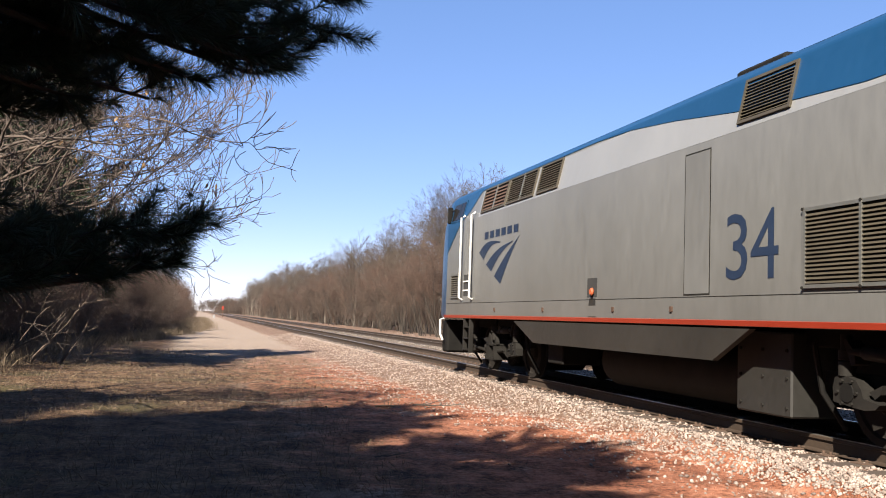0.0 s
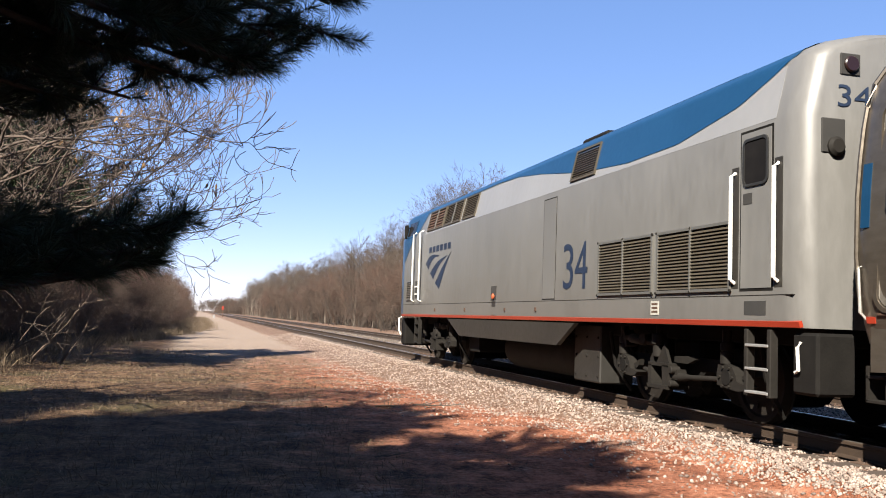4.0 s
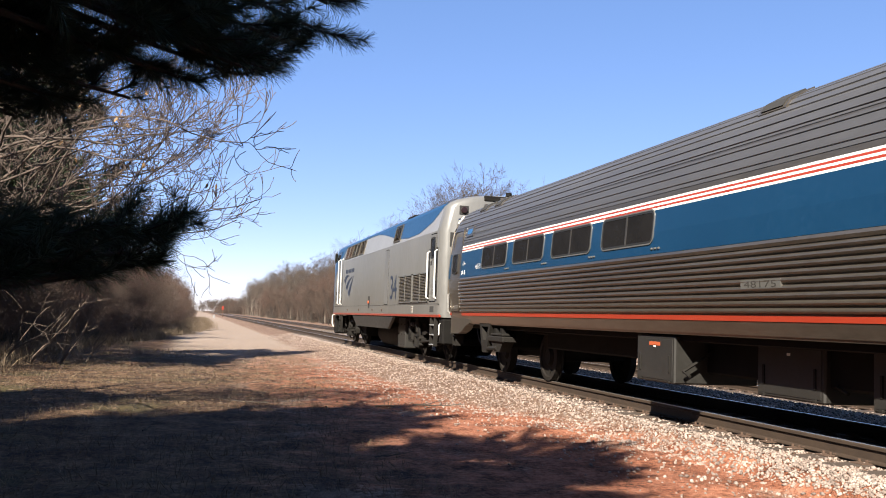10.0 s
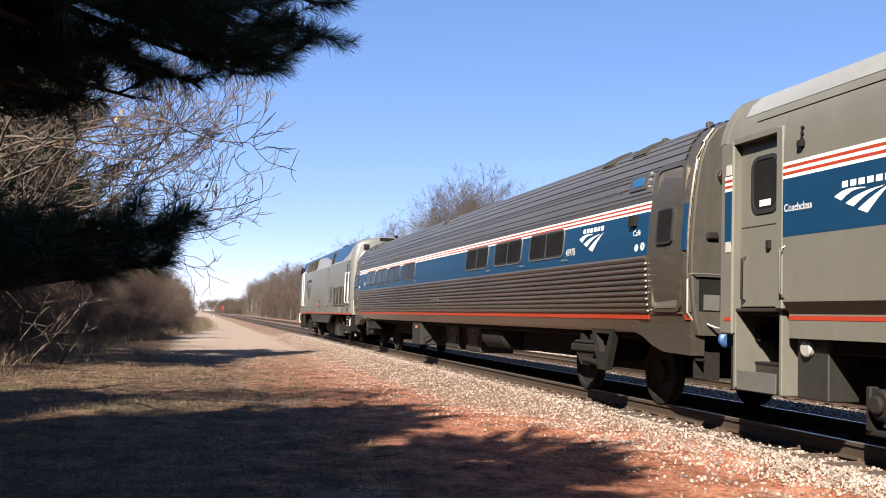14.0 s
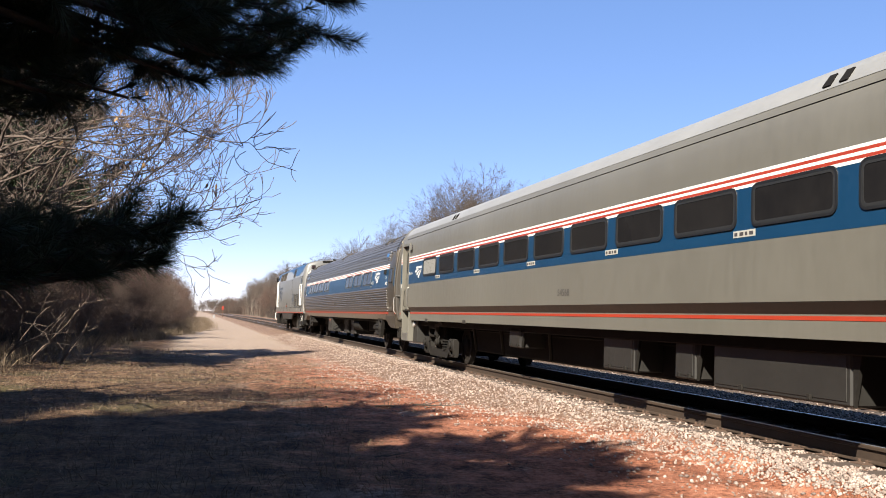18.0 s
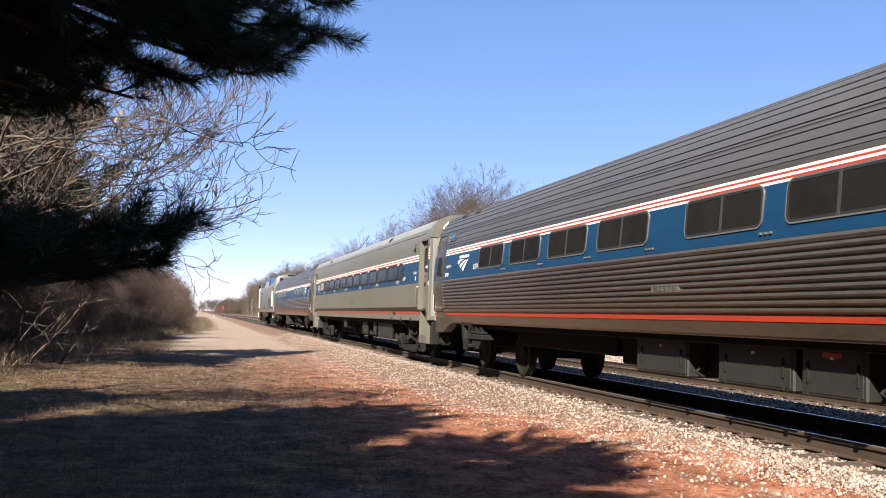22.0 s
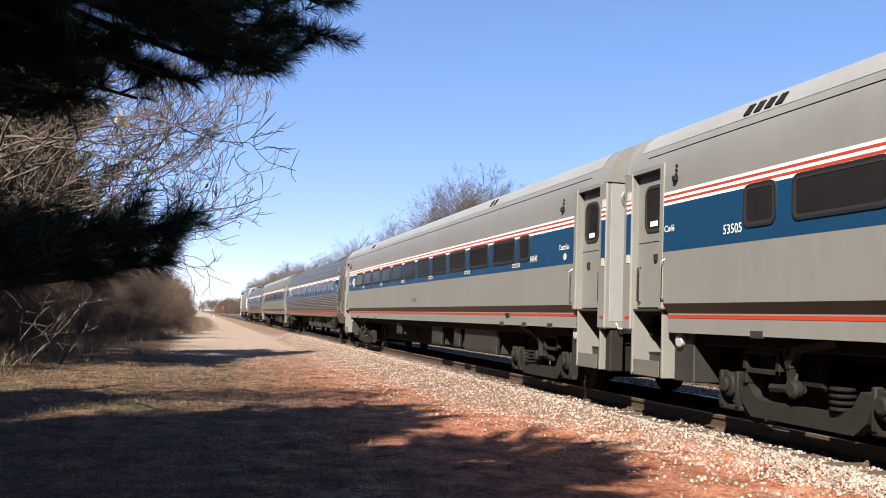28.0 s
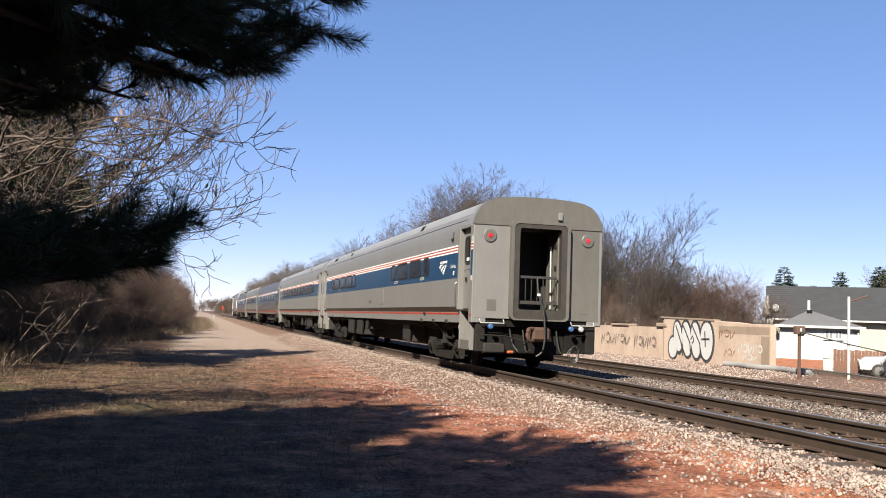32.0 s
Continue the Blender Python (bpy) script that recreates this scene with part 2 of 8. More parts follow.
    bp = node(nt, "ShaderNodeBump", Strength=0.9, Distance=0.05)
    nt.links.new(grain, bp.inputs["Height"])
    nt.links.new(bp.outputs[0], b.inputs["Normal"])
    return m


M_GROUND = ground_material()
xs = [-3000, -600, -150, -60, -30, -18] + list(np.arange(-12, -6, 0.5)) + list(np.arange(-6, 7, 0.2)) + list(np.arange(7, 22, 0.25)) + [22, 26, 30, 40, 60, 90, 200, 700, 3000]
ys = [-1500, -300, -80, -30, -10] + list(np.arange(0, 6, 0.5)) + list(np.arange(6, 34, 0.2)) + list(np.arange(34, 50, 0.5)) + list(np.arange(50, 120, 2.5)) + [125, 150, 200, 300, 450, 700, 1200, 2000, 4500]
ground = part("ground", sheet([float(x) for x in xs], [float(y) for y in ys]), M_GROUND)
tagged(ground, "dry grass and reddish pine needles on bare earth, gravel by the tracks", "ground", kind="structure")


def array_mesh(name, verts, faces, material, smooth=False):
    """A mesh from numpy arrays; all faces have the same number of corners."""
    me = bpy.data.meshes.new(name)
    k = faces.shape[1]
    me.vertices.add(len(verts))
    me.vertices.foreach_set("co", np.asarray(verts, dtype=np.float32).ravel())
    me.loops.add(faces.size)
    me.loops.foreach_set("vertex_index", faces.astype(np.int32).ravel())
    me.polygons.add(len(faces))
    me.polygons.foreach_set("loop_start", (np.arange(len(faces)) * k).astype(np.int32))
    me.update(calc_edges=True)
    me.validate()
    if smooth:
        me.polygons.foreach_set("use_smooth", np.ones(len(faces), dtype=bool))
    for q in (material if isinstance(material, (list, tuple)) else [material]):
        me.materials.append(q)
    return me


def turns(n, tilt=math.pi):
    """n random rotation matrices; tilt limits the lean from upright."""
    a, b, c = rng.uniform(0, 2 * math.pi, n), rng.uniform(-tilt, tilt, n), rng.uniform(0, 2 * math.pi, n)
    ca, sa, cb, sb, cc, sc = np.cos(a), np.sin(a), np.cos(b), np.sin(b), np.cos(c), np.sin(c)
    z, o = np.zeros(n), np.ones(n)
    ra = np.stack([ca, -sa, z, sa, ca, z, z, z, o], 1).reshape(n, 3, 3)
    rb = np.stack([o, z, z, z, cb, -sb, z, sb, cb], 1).reshape(n, 3, 3)
    rc = np.stack([cc, -sc, z, sc, cc, z, z, z, o], 1).reshape(n, 3, 3)
    return ra @ rb @ rc


def strew(verts, faces, places, sizes, rots, squash=(1, 1, 1)):
    """Many copies of one small form, as arrays."""
    v = np.asarray(verts) * np.asarray(squash)
    out = np.einsum("nij,kj->nki", rots, v) * sizes[:, None, None] + places[:, None, :]
    f = np.asarray(faces)[None] + (np.arange(len(places)) * len(v))[:, None, None]
    return out.reshape(-1, 3), f.reshape(-1, f.shape[2])


def pile(name, lots, material, label, category, smooth=False):
    vs, fs, n = [], [], 0
    for v, f in lots:
        vs.append(v)
        fs.append(f + n)
        n += len(v)
    ob = new(name, array_mesh(name, np.concatenate(vs), np.concatenate(fs), material, smooth))
    return tagged(ob, label, category, kind="stuff")


def pebbles():
    """Three angular stones."""
    made = []
    for k in range(4):
        bm = bmesh.new()
        bmesh.ops.create_icosphere(bm, subdivisions=1, radius=0.5)
        for p in bm.verts:
            p.co *= 0.72 + 0.5 * noise.noise(p.co * 2.1 + Vector((k * 7, 0, 0)))
        bm.verts.index_update()
        made.append((np.array([p.co[:] for p in bm.verts]), np.array([[p.index for p in q.verts] for q in bm.faces])))
        bm.free()
    return made


PEBBLES = pebbles()


def spread(n, fx, fy, smin, smax, lift=0.0, zmap=None):
    """Stones on the ground: fx, fy give arrays of x and y."""
    x, y = fx, fy
    z = np.array([(zmap or height)(float(a), float(b)) for a, b in zip(x, y)])
    s = smin + (smax - smin) * rng.random(len(x)) ** 2.2
    lots = []
    pick = rng.integers(0, len(PEBBLES), len(x))
    for k, (v, f) in enumerate(PEBBLES):
        q = pick == k
        lots.append(strew(v, f, np.stack([x[q], y[q], z[q] + s[q] * 0.12 + lift], 1), s[q], turns(int(q.sum())), (1, 0.85, 0.65)))
    return lots


M_STONE = surface("limestone_ballast", (0.115, 0.08, 0.064), (0.33, 0.266, 0.228), 5, 60, 0.85, 0, 0.3, island=0.5, spread=0.2)
lots = []
# shoulder of the near track, denser close to the ties
n = 13500
y = 5.5 + (62 - 5.5) * rng.random(n) ** 1.9
e = np.array([edge_of_ballast(float(q)) for q in y])
u = rng.random(n)
x = e - 0.45 + (XC - 1.3 - e + 0.45) * np.minimum(1, u ** 0.75 * 1.05)
lots += spread(n, x, y, 0.033, 0.08)
# loose stones that strayed on to the needles
n = 1500
y = 6.5 + 22 * rng.random(n) ** 1.5
x = np.array([edge_of_ballast(float(q)) for q in y]) - 0.3 - np.abs(rng.normal(0, 0.75, n))
lots += spread(n, x, y, 0.03, 0.085)
# stones and dirt lying over the tie ends
n = 5200
y = 6 + 50 * rng.random(n) ** 1.8
x = XC - 1.45 + 0.62 * rng.random(n) ** 1.3
lots += spread(n, x, y, 0.028, 0.075)
# between the rails and between the tracks
n = 5200
y = 6 + 50 * rng.random(n) ** 1.6
x = XC + rng.uniform(-1.3, 1.5, n)
lots += spread(n, x, y, 0.025, 0.06, -0.005)
n = 17000
y = 9 + 75 * rng.random(n) ** 1.5
x = rng.uniform(XC + 1.3, XF - 1.15, n)
shaded = spread(n, x, y, 0.04, 0.085)
n = 10000
y = 25 + 22 * rng.random(n)
x = rng.uniform(XF + 1.2, 18.95, n)
lots += spread(n, x, y, 0.05, 0.12)
n = 9000
y = 14 + 70 * rng.random(n) ** 1.3
x = rng.uniform(XF - 1.2, 18.6, n)
lots += spread(n, x, y, 0.04, 0.085)
# pale stone darkened in its colour to stand for the train's shadow
M_STONESHADE = surface("oil_stained_ballast", (0.044, 0.035, 0.027), (0.21, 0.178, 0.152), 5, 60, 0.85, 0, 0.3, island=0.95, spread=0.16)
pile("oily_ballast", shaded, M_STONESHADE, "grey ballast between the two tracks, darkened for the train's shadow", "ballast")
pile("ballast_stones", lots, M_STONE, "pale angular limestone ballast along the rails", "ballast")

# dry grass and straw: short bent blades
BLADE_V = [(-0.5, 0, 0), (0.5, 0, 0), (0.36, 0.22, 0.55), (-0.36, 0.22, 0.55), (0.12, 0.75, 0.95), (-0.12, 0.75, 0.95)]
BLADE_F = [(0, 1, 2, 3), (3, 2, 4, 5)]
M_STRAW = surface("dry_straw", (0.0315, 0.018, 0.009), (0.207, 0.149, 0.09), 2, 30, 0.85, 0, 0, island=0.6)
M_GREEN = surface("winter_green_grass", (0.027, 0.0315, 0.009), (0.072, 0.0675, 0.0225), 2, 30, 0.8, 0, 0, island=0.5)
M_NEEDLE = surface("fallen_needles", (0.09, 0.036, 0.0189), (0.27, 0.144, 0.09), 2, 30, 0.85, 0, 0, island=0.5)


def blades(n, x, y, lo, hi, width, lean, material, name, label):
    z = np.array([height(float(a), float(b)) for a, b in zip(x, y)])
    s = rng.uniform(lo, hi, len(x))
    v, f = strew(BLADE_V, BLADE_F, np.stack([x, y, z - 0.004], 1), s, turns(len(x), lean), (width, 1, 1))
    ob = new(name, array_mesh(name, v, f, material))
    return tagged(ob, label, "grass", kind="stuff")


n = 34000
y = 7 + 30 * rng.random(n) ** 1.3
x = -6 + 9.5 * rng.random(n) ** 0.8
keep = np.array([noise.noise((float(a) * 0.5, float(b) * 0.35, 5)) > -0.15 - 0.25 * (a < -1) for a, b in zip(x, y)])
blades(n, x[keep], y[keep], 0.03, 0.11, 0.07, 1.4, M_STRAW, "dry_grass", "flattened dry straw-coloured grass on the verge")
n = 9000
y = 21 + 95 * rng.random(n) ** 1.6
x = np.interp(y, [20, 34, 45, 60, 100, 260], [-5.0, -4.2, -2.8, -1.6, -1.4, -2.0]) + rng.normal(-0.3, 0.55, n)
blades(n, x, y, 0.15, 0.5, 0.03, 0.7, M_STRAW, "tall_dry_grass", "tufts of tall dead grass along the thicket")
n = 12000
y = 44 + 150 * rng.random(n) ** 1.5
inner = np.interp(y, [44, 60, 100, 260], [-3.2, -2.0, -1.8, -2.4])
outer = np.interp(y, [44, 52, 65, 80, 100, 260], [-2.6, -1.7, 0.1, 1.3, 1.5, 1.6]) + 0.35 * np.sin(y * 0.55) + 0.2 * np.sin(y * 1.7)
x = inner + (outer - inner) * rng.random(n) ** 0.9
blades(n, x, y, 0.12, 0.42, 0.05, 0.8, M_STRAW, "roadside_grass", "pale dead grass skirting the gravel road")
n = 3500
y = 15 + 14 * rng.random(n)
x = rng.normal(-1.6, 1.6, n)
blades(n, x, y, 0.03, 0.07, 0.07, 0.8, M_GREEN, "green_grass", "thin patches of short green grass")
n = 20000
y = 6 + 24 * rng.random(n) ** 1.4
x = np.array([edge_of_ballast(float(q)) for q in y]) - 4.6 * rng.random(n) ** 0.9 + 0.25
v, f = strew([(-0.5, 0, 0), (0.5, 0, 0), (0.5, 0, 1), (-0.5, 0, 1)], [(0, 1, 2, 3)], np.stack([x, y, np.array([height(float(a), float(b)) for a, b in zip(x, y)]) + 0.006], 1), rng.uniform(0.05, 0.14, n), turns(n, 0.35) @ np.array([[1, 0, 0], [0, 0, -1], [0, 1, 0]]), (0.03, 1, 1))
tagged(new("pine_needle_litter", array_mesh("pine_needle_litter", v, f, M_NEEDLE)), "reddish fallen pine needles over bare soil", "litter", kind="stuff")

n = 7000
y = 14.5 + 19 * rng.random(n) ** 0.9
x = -5.5 + 9.5 * rng.random(n)
z = np.array([height(float(a), float(b)) for a, b in zip(x, y)])
v, f = strew([(-0.5, -0.32, 0.12), (0.5, -0.3, 0.0), (0.45, 0.34, 0.2), (-0.45, 0.3, -0.05)], [(0, 1, 2, 3)], np.stack([x, y, z + 0.012], 1), rng.uniform(0.02, 0.06, n), turns(n, 0.5))
M_LITTER = surface("curled_dead_leaves", (0.03, 0.017, 0.01), (0.19, 0.125, 0.075), 2, 30, 0.8, 0, 0, island=0.8)
tagged(new("leaf_litter", array_mesh("leaf_litter", v, f, M_LITTER)), "scattered curled dead leaves on the verge", "litter", kind="stuff")

# fallen twigs
M_TWIG = surface("grey_twig", (0.0225, 0.0158, 0.0112), (0.0585, 0.045, 0.0338), 5, 60, 0.9)


def fallen_branch(x, y, turn, size):
    r = random.Random(int(x * 100))
    t = thing("fallen_branch", "small dead branch lying on the needles", "branch", "fallen twigs", pose(x, y, height(x, y) + 0.005, 0, 0, turn) @ Matrix.Scale(size, 4))
    p = Vector((0, 0, 0.02))
    pts = [p]
    for k in range(6):
        p = p + Vector((0.16, r.uniform(-0.05, 0.05), r.uniform(-0.01, 0.03)))
        pts.append(p)
        part("twig", Form().tube([p, p + Vector((r.uniform(0.05, 0.2), r.choice((-1, 1)) * r.uniform(0.1, 0.25), r.uniform(0.0, 0.12)))], [0.007, 0.003], 4), M_TWIG, t)
    part("stem", Form().tube(pts, [0.016 - 0.0018 * k for k in range(7)], 5), M_TWIG, t)


for x, y, a, s in ((3.0, 15.6, 10, 1.1), (3.6, 15.4, -25, 0.9), (1.2, 15.8, 160, 0.8), (0.6, 70.0, 5, 1.4), (-0.6, 12.2, 70, 0.6), (1.9, 9.8, 30, 0.5)):
    fallen_branch(x, y, a, s)

# tracks
RAIL_PROFILE = [(-0.070, -0.17), (0.070, -0.17), (0.070, -0.158), (0.012, -0.142), (0.010, -0.045), (0.036, -0.036), (0.036, -0.008), (0.028, 0.0), (-0.028, 0.0), (-0.036, -0.008), (-0.036, -0.036), (-0.010, -0.045), (-0.012, -0.142), (-0.070, -0.158)]
M_RAILTOP = surface("polished_rail_head", (0.3, 0.28, 0.26), (0.45, 0.43, 0.4), 3, 30, 0.32, 0.9, 0.02, (1, 0.1, 1))
M_PLATE = surface("rusty_tie_plate", (0.0405, 0.0225, 0.0144), (0.09, 0.054, 0.036), 6, 60, 0.8, 0.2, 0.2)
for xt, zt, y0, y1, lab in ((XC, 0.0, -30.0, 62.0, "near"), (XF, ZF, 8.0, 84.0, "far")):
    track = thing("track", "rusty rails on dark wooden ties in pale ballast", "railway track", kind="structure", m=pose(xt, 0, zt))
    for side in (-0.7535, 0.7535):
        f = Form()
        f.loft([[(side + x, y, z) for x, z in RAIL_PROFILE] for y in (-60, 900)])
        r = part("rail", f, M_RAIL, track)
        part("rail_head", Form().loft([[(side + x, y, z) for x, z in ((-0.026, 0.0), (0.026, 0.0), (0.026, 0.003), (-0.026, 0.003))] for y in (-60, 900)]), M_RAILTOP, r, "worn shiny rail head")
    tie = Form().box(-1.3, 1.3, -0.115, 0.115, -0.36, -0.178, 0.012).mesh("tie")
    tie.materials.append(M_TIE)
    plate = Form().box(-0.19, 0.19, -0.09, 0.09, -0.18, -0.166, 0.004)
    for sx in (-0.11, 0.11):
        for sy in (-0.06, 0.05):
            plate.box(sx - 0.012, sx + 0.012, sy - 0.012, sy + 0.012, -0.17, -0.135, 0.003)
    plate = plate.mesh("tie_plate")
    plate.materials.append(M_PLATE)
    r = random.Random(3)
    y = y0
    while y < y1:
        t = part("tie", tie, None, track, m=pose(r.uniform(-0.05, 0.05), y, r.uniform(-0.012, 0.004), 0, 0, r.uniform(-1.2, 1.2)))
        if 4 < y < (34 if lab == "near" else 45):
            for side in (-0.7535, 0.7535):
                part("tie_plate", plate, None, track, m=pose(side, y, 0))
        y += 0.52 + r.uniform(-0.03, 0.03)
    # anchors on the foot of the near rails
    if lab == "near":
        for k in range(60):
            part("rail_anchor", Form().box(-0.82, -0.69, 4.2 + 0.52 * k, 4.24 + 0.52 * k, -0.185, -0.15, 0.004), M_PLATE, track)

# ---- the train: a locomotive and five cars; local y runs forward, x = 0 the centre line ----
LEN = 25.9
TRAVEL = [2.6, 3.47, 4.57, 5.89, 7.45, 9.23, 11.25, 13.51, 16.0, 18.72, 21.67, 24.83, 28.22, 31.82, 35.63, 39.66, 43.93, 48.42, 53.18, 58.19, 63.48, 69.05, 74.9, 81.04, 87.45, 94.14, 101.11, 108.35, 115.86, 123.65, 131.7, 140.03, 148.63]
car_things, wheel_sets = [], []


def words(text):
    """Vertices and faces of a line of lettering, in a unit box."""
    cu = bpy.data.curves.new("t", "FONT")
    cu.body, cu.resolution_u = text, 3
    ob = new("t", cu)
    bpy.context.view_layer.update()
    me = bpy.data.meshes.new_from_object(ob.evaluated_get(bpy.context.evaluated_depsgraph_get()))
    v = [p.co.copy() for p in me.vertices]
    q = [tuple(f.vertices) for f in me.polygons]
    bpy.data.objects.remove(ob)
    x0, x1 = min(p.x for p in v), max(p.x for p in v)
    y0, y1 = min(p.y for p in v), max(p.y for p in v)
    return [((p.x - x0) / (x1 - x0), (p.y - y0) / (y1 - y0)) for p in v], q


TEXTS = {t: words(t) for t in ("34", "3", "4", "48175", "54568", "82576", "54540", "53505", "FOOD SERVICE CAR", "Café", "Coachclass")}


class Skin:
    """The side of a car: half width at each height, from the sill to the crown."""

    def __init__(self, pts):
        self.p = pts                      # (half width, z), bottom to crown
        self.z = [b for a, b in pts]
        self.w = [a for a, b in pts]

    def half(self, z):
        return float(np.interp(z, self.z, self.w))

    def at(self, s, y, z, off):
        e = 0.02
        dx, dz = self.half(z + e) - self.half(z - e), 2 * e
        n = math.hypot(dx, dz)
        return (s * (self.half(z) + off * dz / n), y, z - off * dx / n)

    def ring(self, y, k=1.0, drop=0.0):
        left = [(-a * k, y, b - drop * max(0, b - 2.5)) for a, b in self.p]
        return left + [(-x, y, z) for x, y, z in reversed(left) if abs(x) > 1e-6]

    def strip(self, s, rows, y0, y1, depth=0.03):
        """A band along the car: rows of (z, proud)."""
        f = Form()
        out = [[self.at(s, y, z, o) for z, o in rows] for y in (y0, y1)]
        inn = [[self.at(s, y, z, -depth) for z, o in (rows[-1], rows[0])] for y in (y0, y1)]
        return f.loft([out[0] + inn[0], out[1] + inn[1]])

    def plate(self, s, outline, off, depth=0.02):
        """A flush plate of any outline (y, z)."""
        f = Form()
        a = [self.at(s, y, z, off) for y, z in outline]
        b = [self.at(s, y, z, -depth) for y, z in outline]
        return f.loft([a, b])

    def rim(self, s, outer, inner, off, depth=0.02):
        f = Form()
        rings = [[self.at(s, y, z, o) for y, z in line] for line, o in ((outer, -depth), (outer, off), (inner, off), (inner, -depth))]
        return f.loft(rings, True, False)


def rounded(y0, y1, z0, z1, r, n=4):
    pts = []
    for cy, cz, a in ((y1 - r, z1 - r, 0), (y0 + r, z1 - r, 90), (y0 + r, z0 + r, 180), (y1 - r, z0 + r, 270)):
        for k in range(n + 1):
            t = radians(a + 90 * k / n)
            pts.append((cy + r * math.cos(t), cz + r * math.sin(t)))
    return pts


def letter(text, skin, y0, y1, z0, z1, material, parent, label="", s=-1, off=0.006):
    """Lettering from y0 (its start) to y1 on the side s."""
    pts, faces = TEXTS[text]
    f = Form()
    if s > 0:
        y0, y1 = y1, y0
    f.add([skin.at(s, y0 + (y1 - y0) * u, z0 + (z1 - z0) * v, off) for u, v in pts], faces)
    ob = part("lettering", f, material, parent, label)
    return tagged(ob, kind="stuff") if len(text) > 1 else ob


def emblem(skin, y0, y1, z0, z1, material, parent, s=-1, word=0.0):
    """Three curved blades running together, with a row of short bars above for the word."""
    u = lambda a, b: (y0 + (y1 - y0) * a, z0 + (z1 - z0) * b)
    for tip, a, b, bend in (((0.56, 0.95), (0.0, 0.79), (0.13, 0.60), 0.10), ((0.86, 0.91), (0.20, 0.48), (0.34, 0.30), 0.07), ((1.0, 1.0), (0.42, 0.18), (0.58, 0.0), 0.03)):
        top, low = [], []
        for k in range(9):
            t = k / 8
            top.append(u(a[0] + (tip[0] - a[0]) * t - bend * 0.3 * math.sin(math.pi * t), a[1] + (tip[1] - a[1]) * t + bend * 1.6 * math.sin(math.pi * t) * (1 - 0.3 * t)))
            low.append(u(b[0] + (tip[0] - 0.02 - b[0]) * t - bend * 0.2 * math.sin(math.pi * t), b[1] + (tip[1] - 0.02 - b[1]) * t + bend * 1.2 * math.sin(math.pi * t)))
        f = Form()
        n = len(top)
        f.add([skin.at(s, y, z, 0.006) for y, z in top + low], [(i, i + 1, n + i + 1, n + i) for i in range(n - 1)])
        part("emblem_blade", f, material, parent)
    if word:
        for k in range(6):
            a = 0.14 + k * 0.144
            p, q = u(a, 1.08), u(a + 0.105, 1.08 + word)
            f = Form()
            f.add([skin.at(s, y, z, 0.006) for y, z in ((p[0], p[1]), (q[0], p[1]), (q[0], q[1]), (p[0], q[1]))], [(0, 1, 2, 3)])
            part("emblem_bar", f, material, parent)


def window(skin, s, y0, y1, z0, z1, r, parent, frame_mat, bar=False, glass=None, fr=0.035):
    rim = part("window", skin.rim(s, rounded(y0, y1, z0, z1, r), rounded(y0 + fr, y1 - fr, z0 + fr, z1 - fr, max(0.02, r - fr)), 0.016), frame_mat, parent, smooth=True)
    part("gasket", skin.rim(s, rounded(y0 + fr, y1 - fr, z0 + fr, z1 - fr, max(0.02, r - fr)), rounded(y0 + fr + 0.03, y1 - fr - 0.03, z0 + fr + 0.03, z1 - fr - 0.03, max(0.02, r - fr - 0.02)), 0.0145), M_RUBBER, rim)
    part("pane", skin.plate(s, rounded(y0 + fr + 0.02, y1 - fr - 0.02, z0 + fr + 0.02, z1 - fr - 0.02, max(0.02, r - fr)), 0.0105), glass or M_GLASS, rim)
    if bar:
        c = y0 + (y1 - y0) * 0.5
        part("mullion", skin.plate(s, [(c - 0.022, z0 + fr), (c + 0.022, z0 + fr), (c + 0.022, z1 - fr), (c - 0.022, z1 - fr)], 0.018), M_BLACKTRIM if skin is HOR else M_GATE, rim)
    return rim


def wheelset(parent, y, r=0.46):
    f = Form()
    for s in (-1, 1):
        x = 0.7175 * s
        prof = [(-0.005, 0.15), (-0.005, r * 0.75), (-0.035, r * 0.78), (-0.035, r + 0.028), (-0.008, r + 0.028), (0.0, r), (0.10, r - 0.004), (0.10, r * 0.84), (0.07, r * 0.8), (0.05, r * 0.4), (0.11, r * 0.3), (0.11, 0.0)]
        rings = []
        n = 28
        for a, q in prof:
            rings.append([(x + s * a, q * math.cos(2 * math.pi * k / n), q * math.sin(2 * math.pi * k / n)) for k in range(n)])
        f.loft(rings, True, False)
        for k in range(3):
            t = 2 * math.pi * k / 3
            f.disc((x + s * 0.06 - 0.02, 0.6 * r * math.cos(t), 0.6 * r * math.sin(t)), "x", 0.035, 0.05, 8)
    f.disc((-0.8, 0, 0), "x", 0.08, 1.6, 12)
    ob = part("wheelset", f, M_WHEEL, parent, "dark steel wheels on an axle", pose(0, y, r), smooth=True)
    wheel_sets.append((ob, y, r))
    return ob


def boxy(name, parent, x0, x1, y0, y1, z0, z1, mat, bev=0.015, label=""):
    return part(name, Form().box(min(x0, x1), max(x0, x1), min(y0, y1), max(y0, y1), z0, z1, bev), mat, parent, label)


def pipe(name, parent, pts, r, mat, n=6, label=""):
    return part(name, Form().tube(pts, r, n), mat, parent, label, smooth=True)


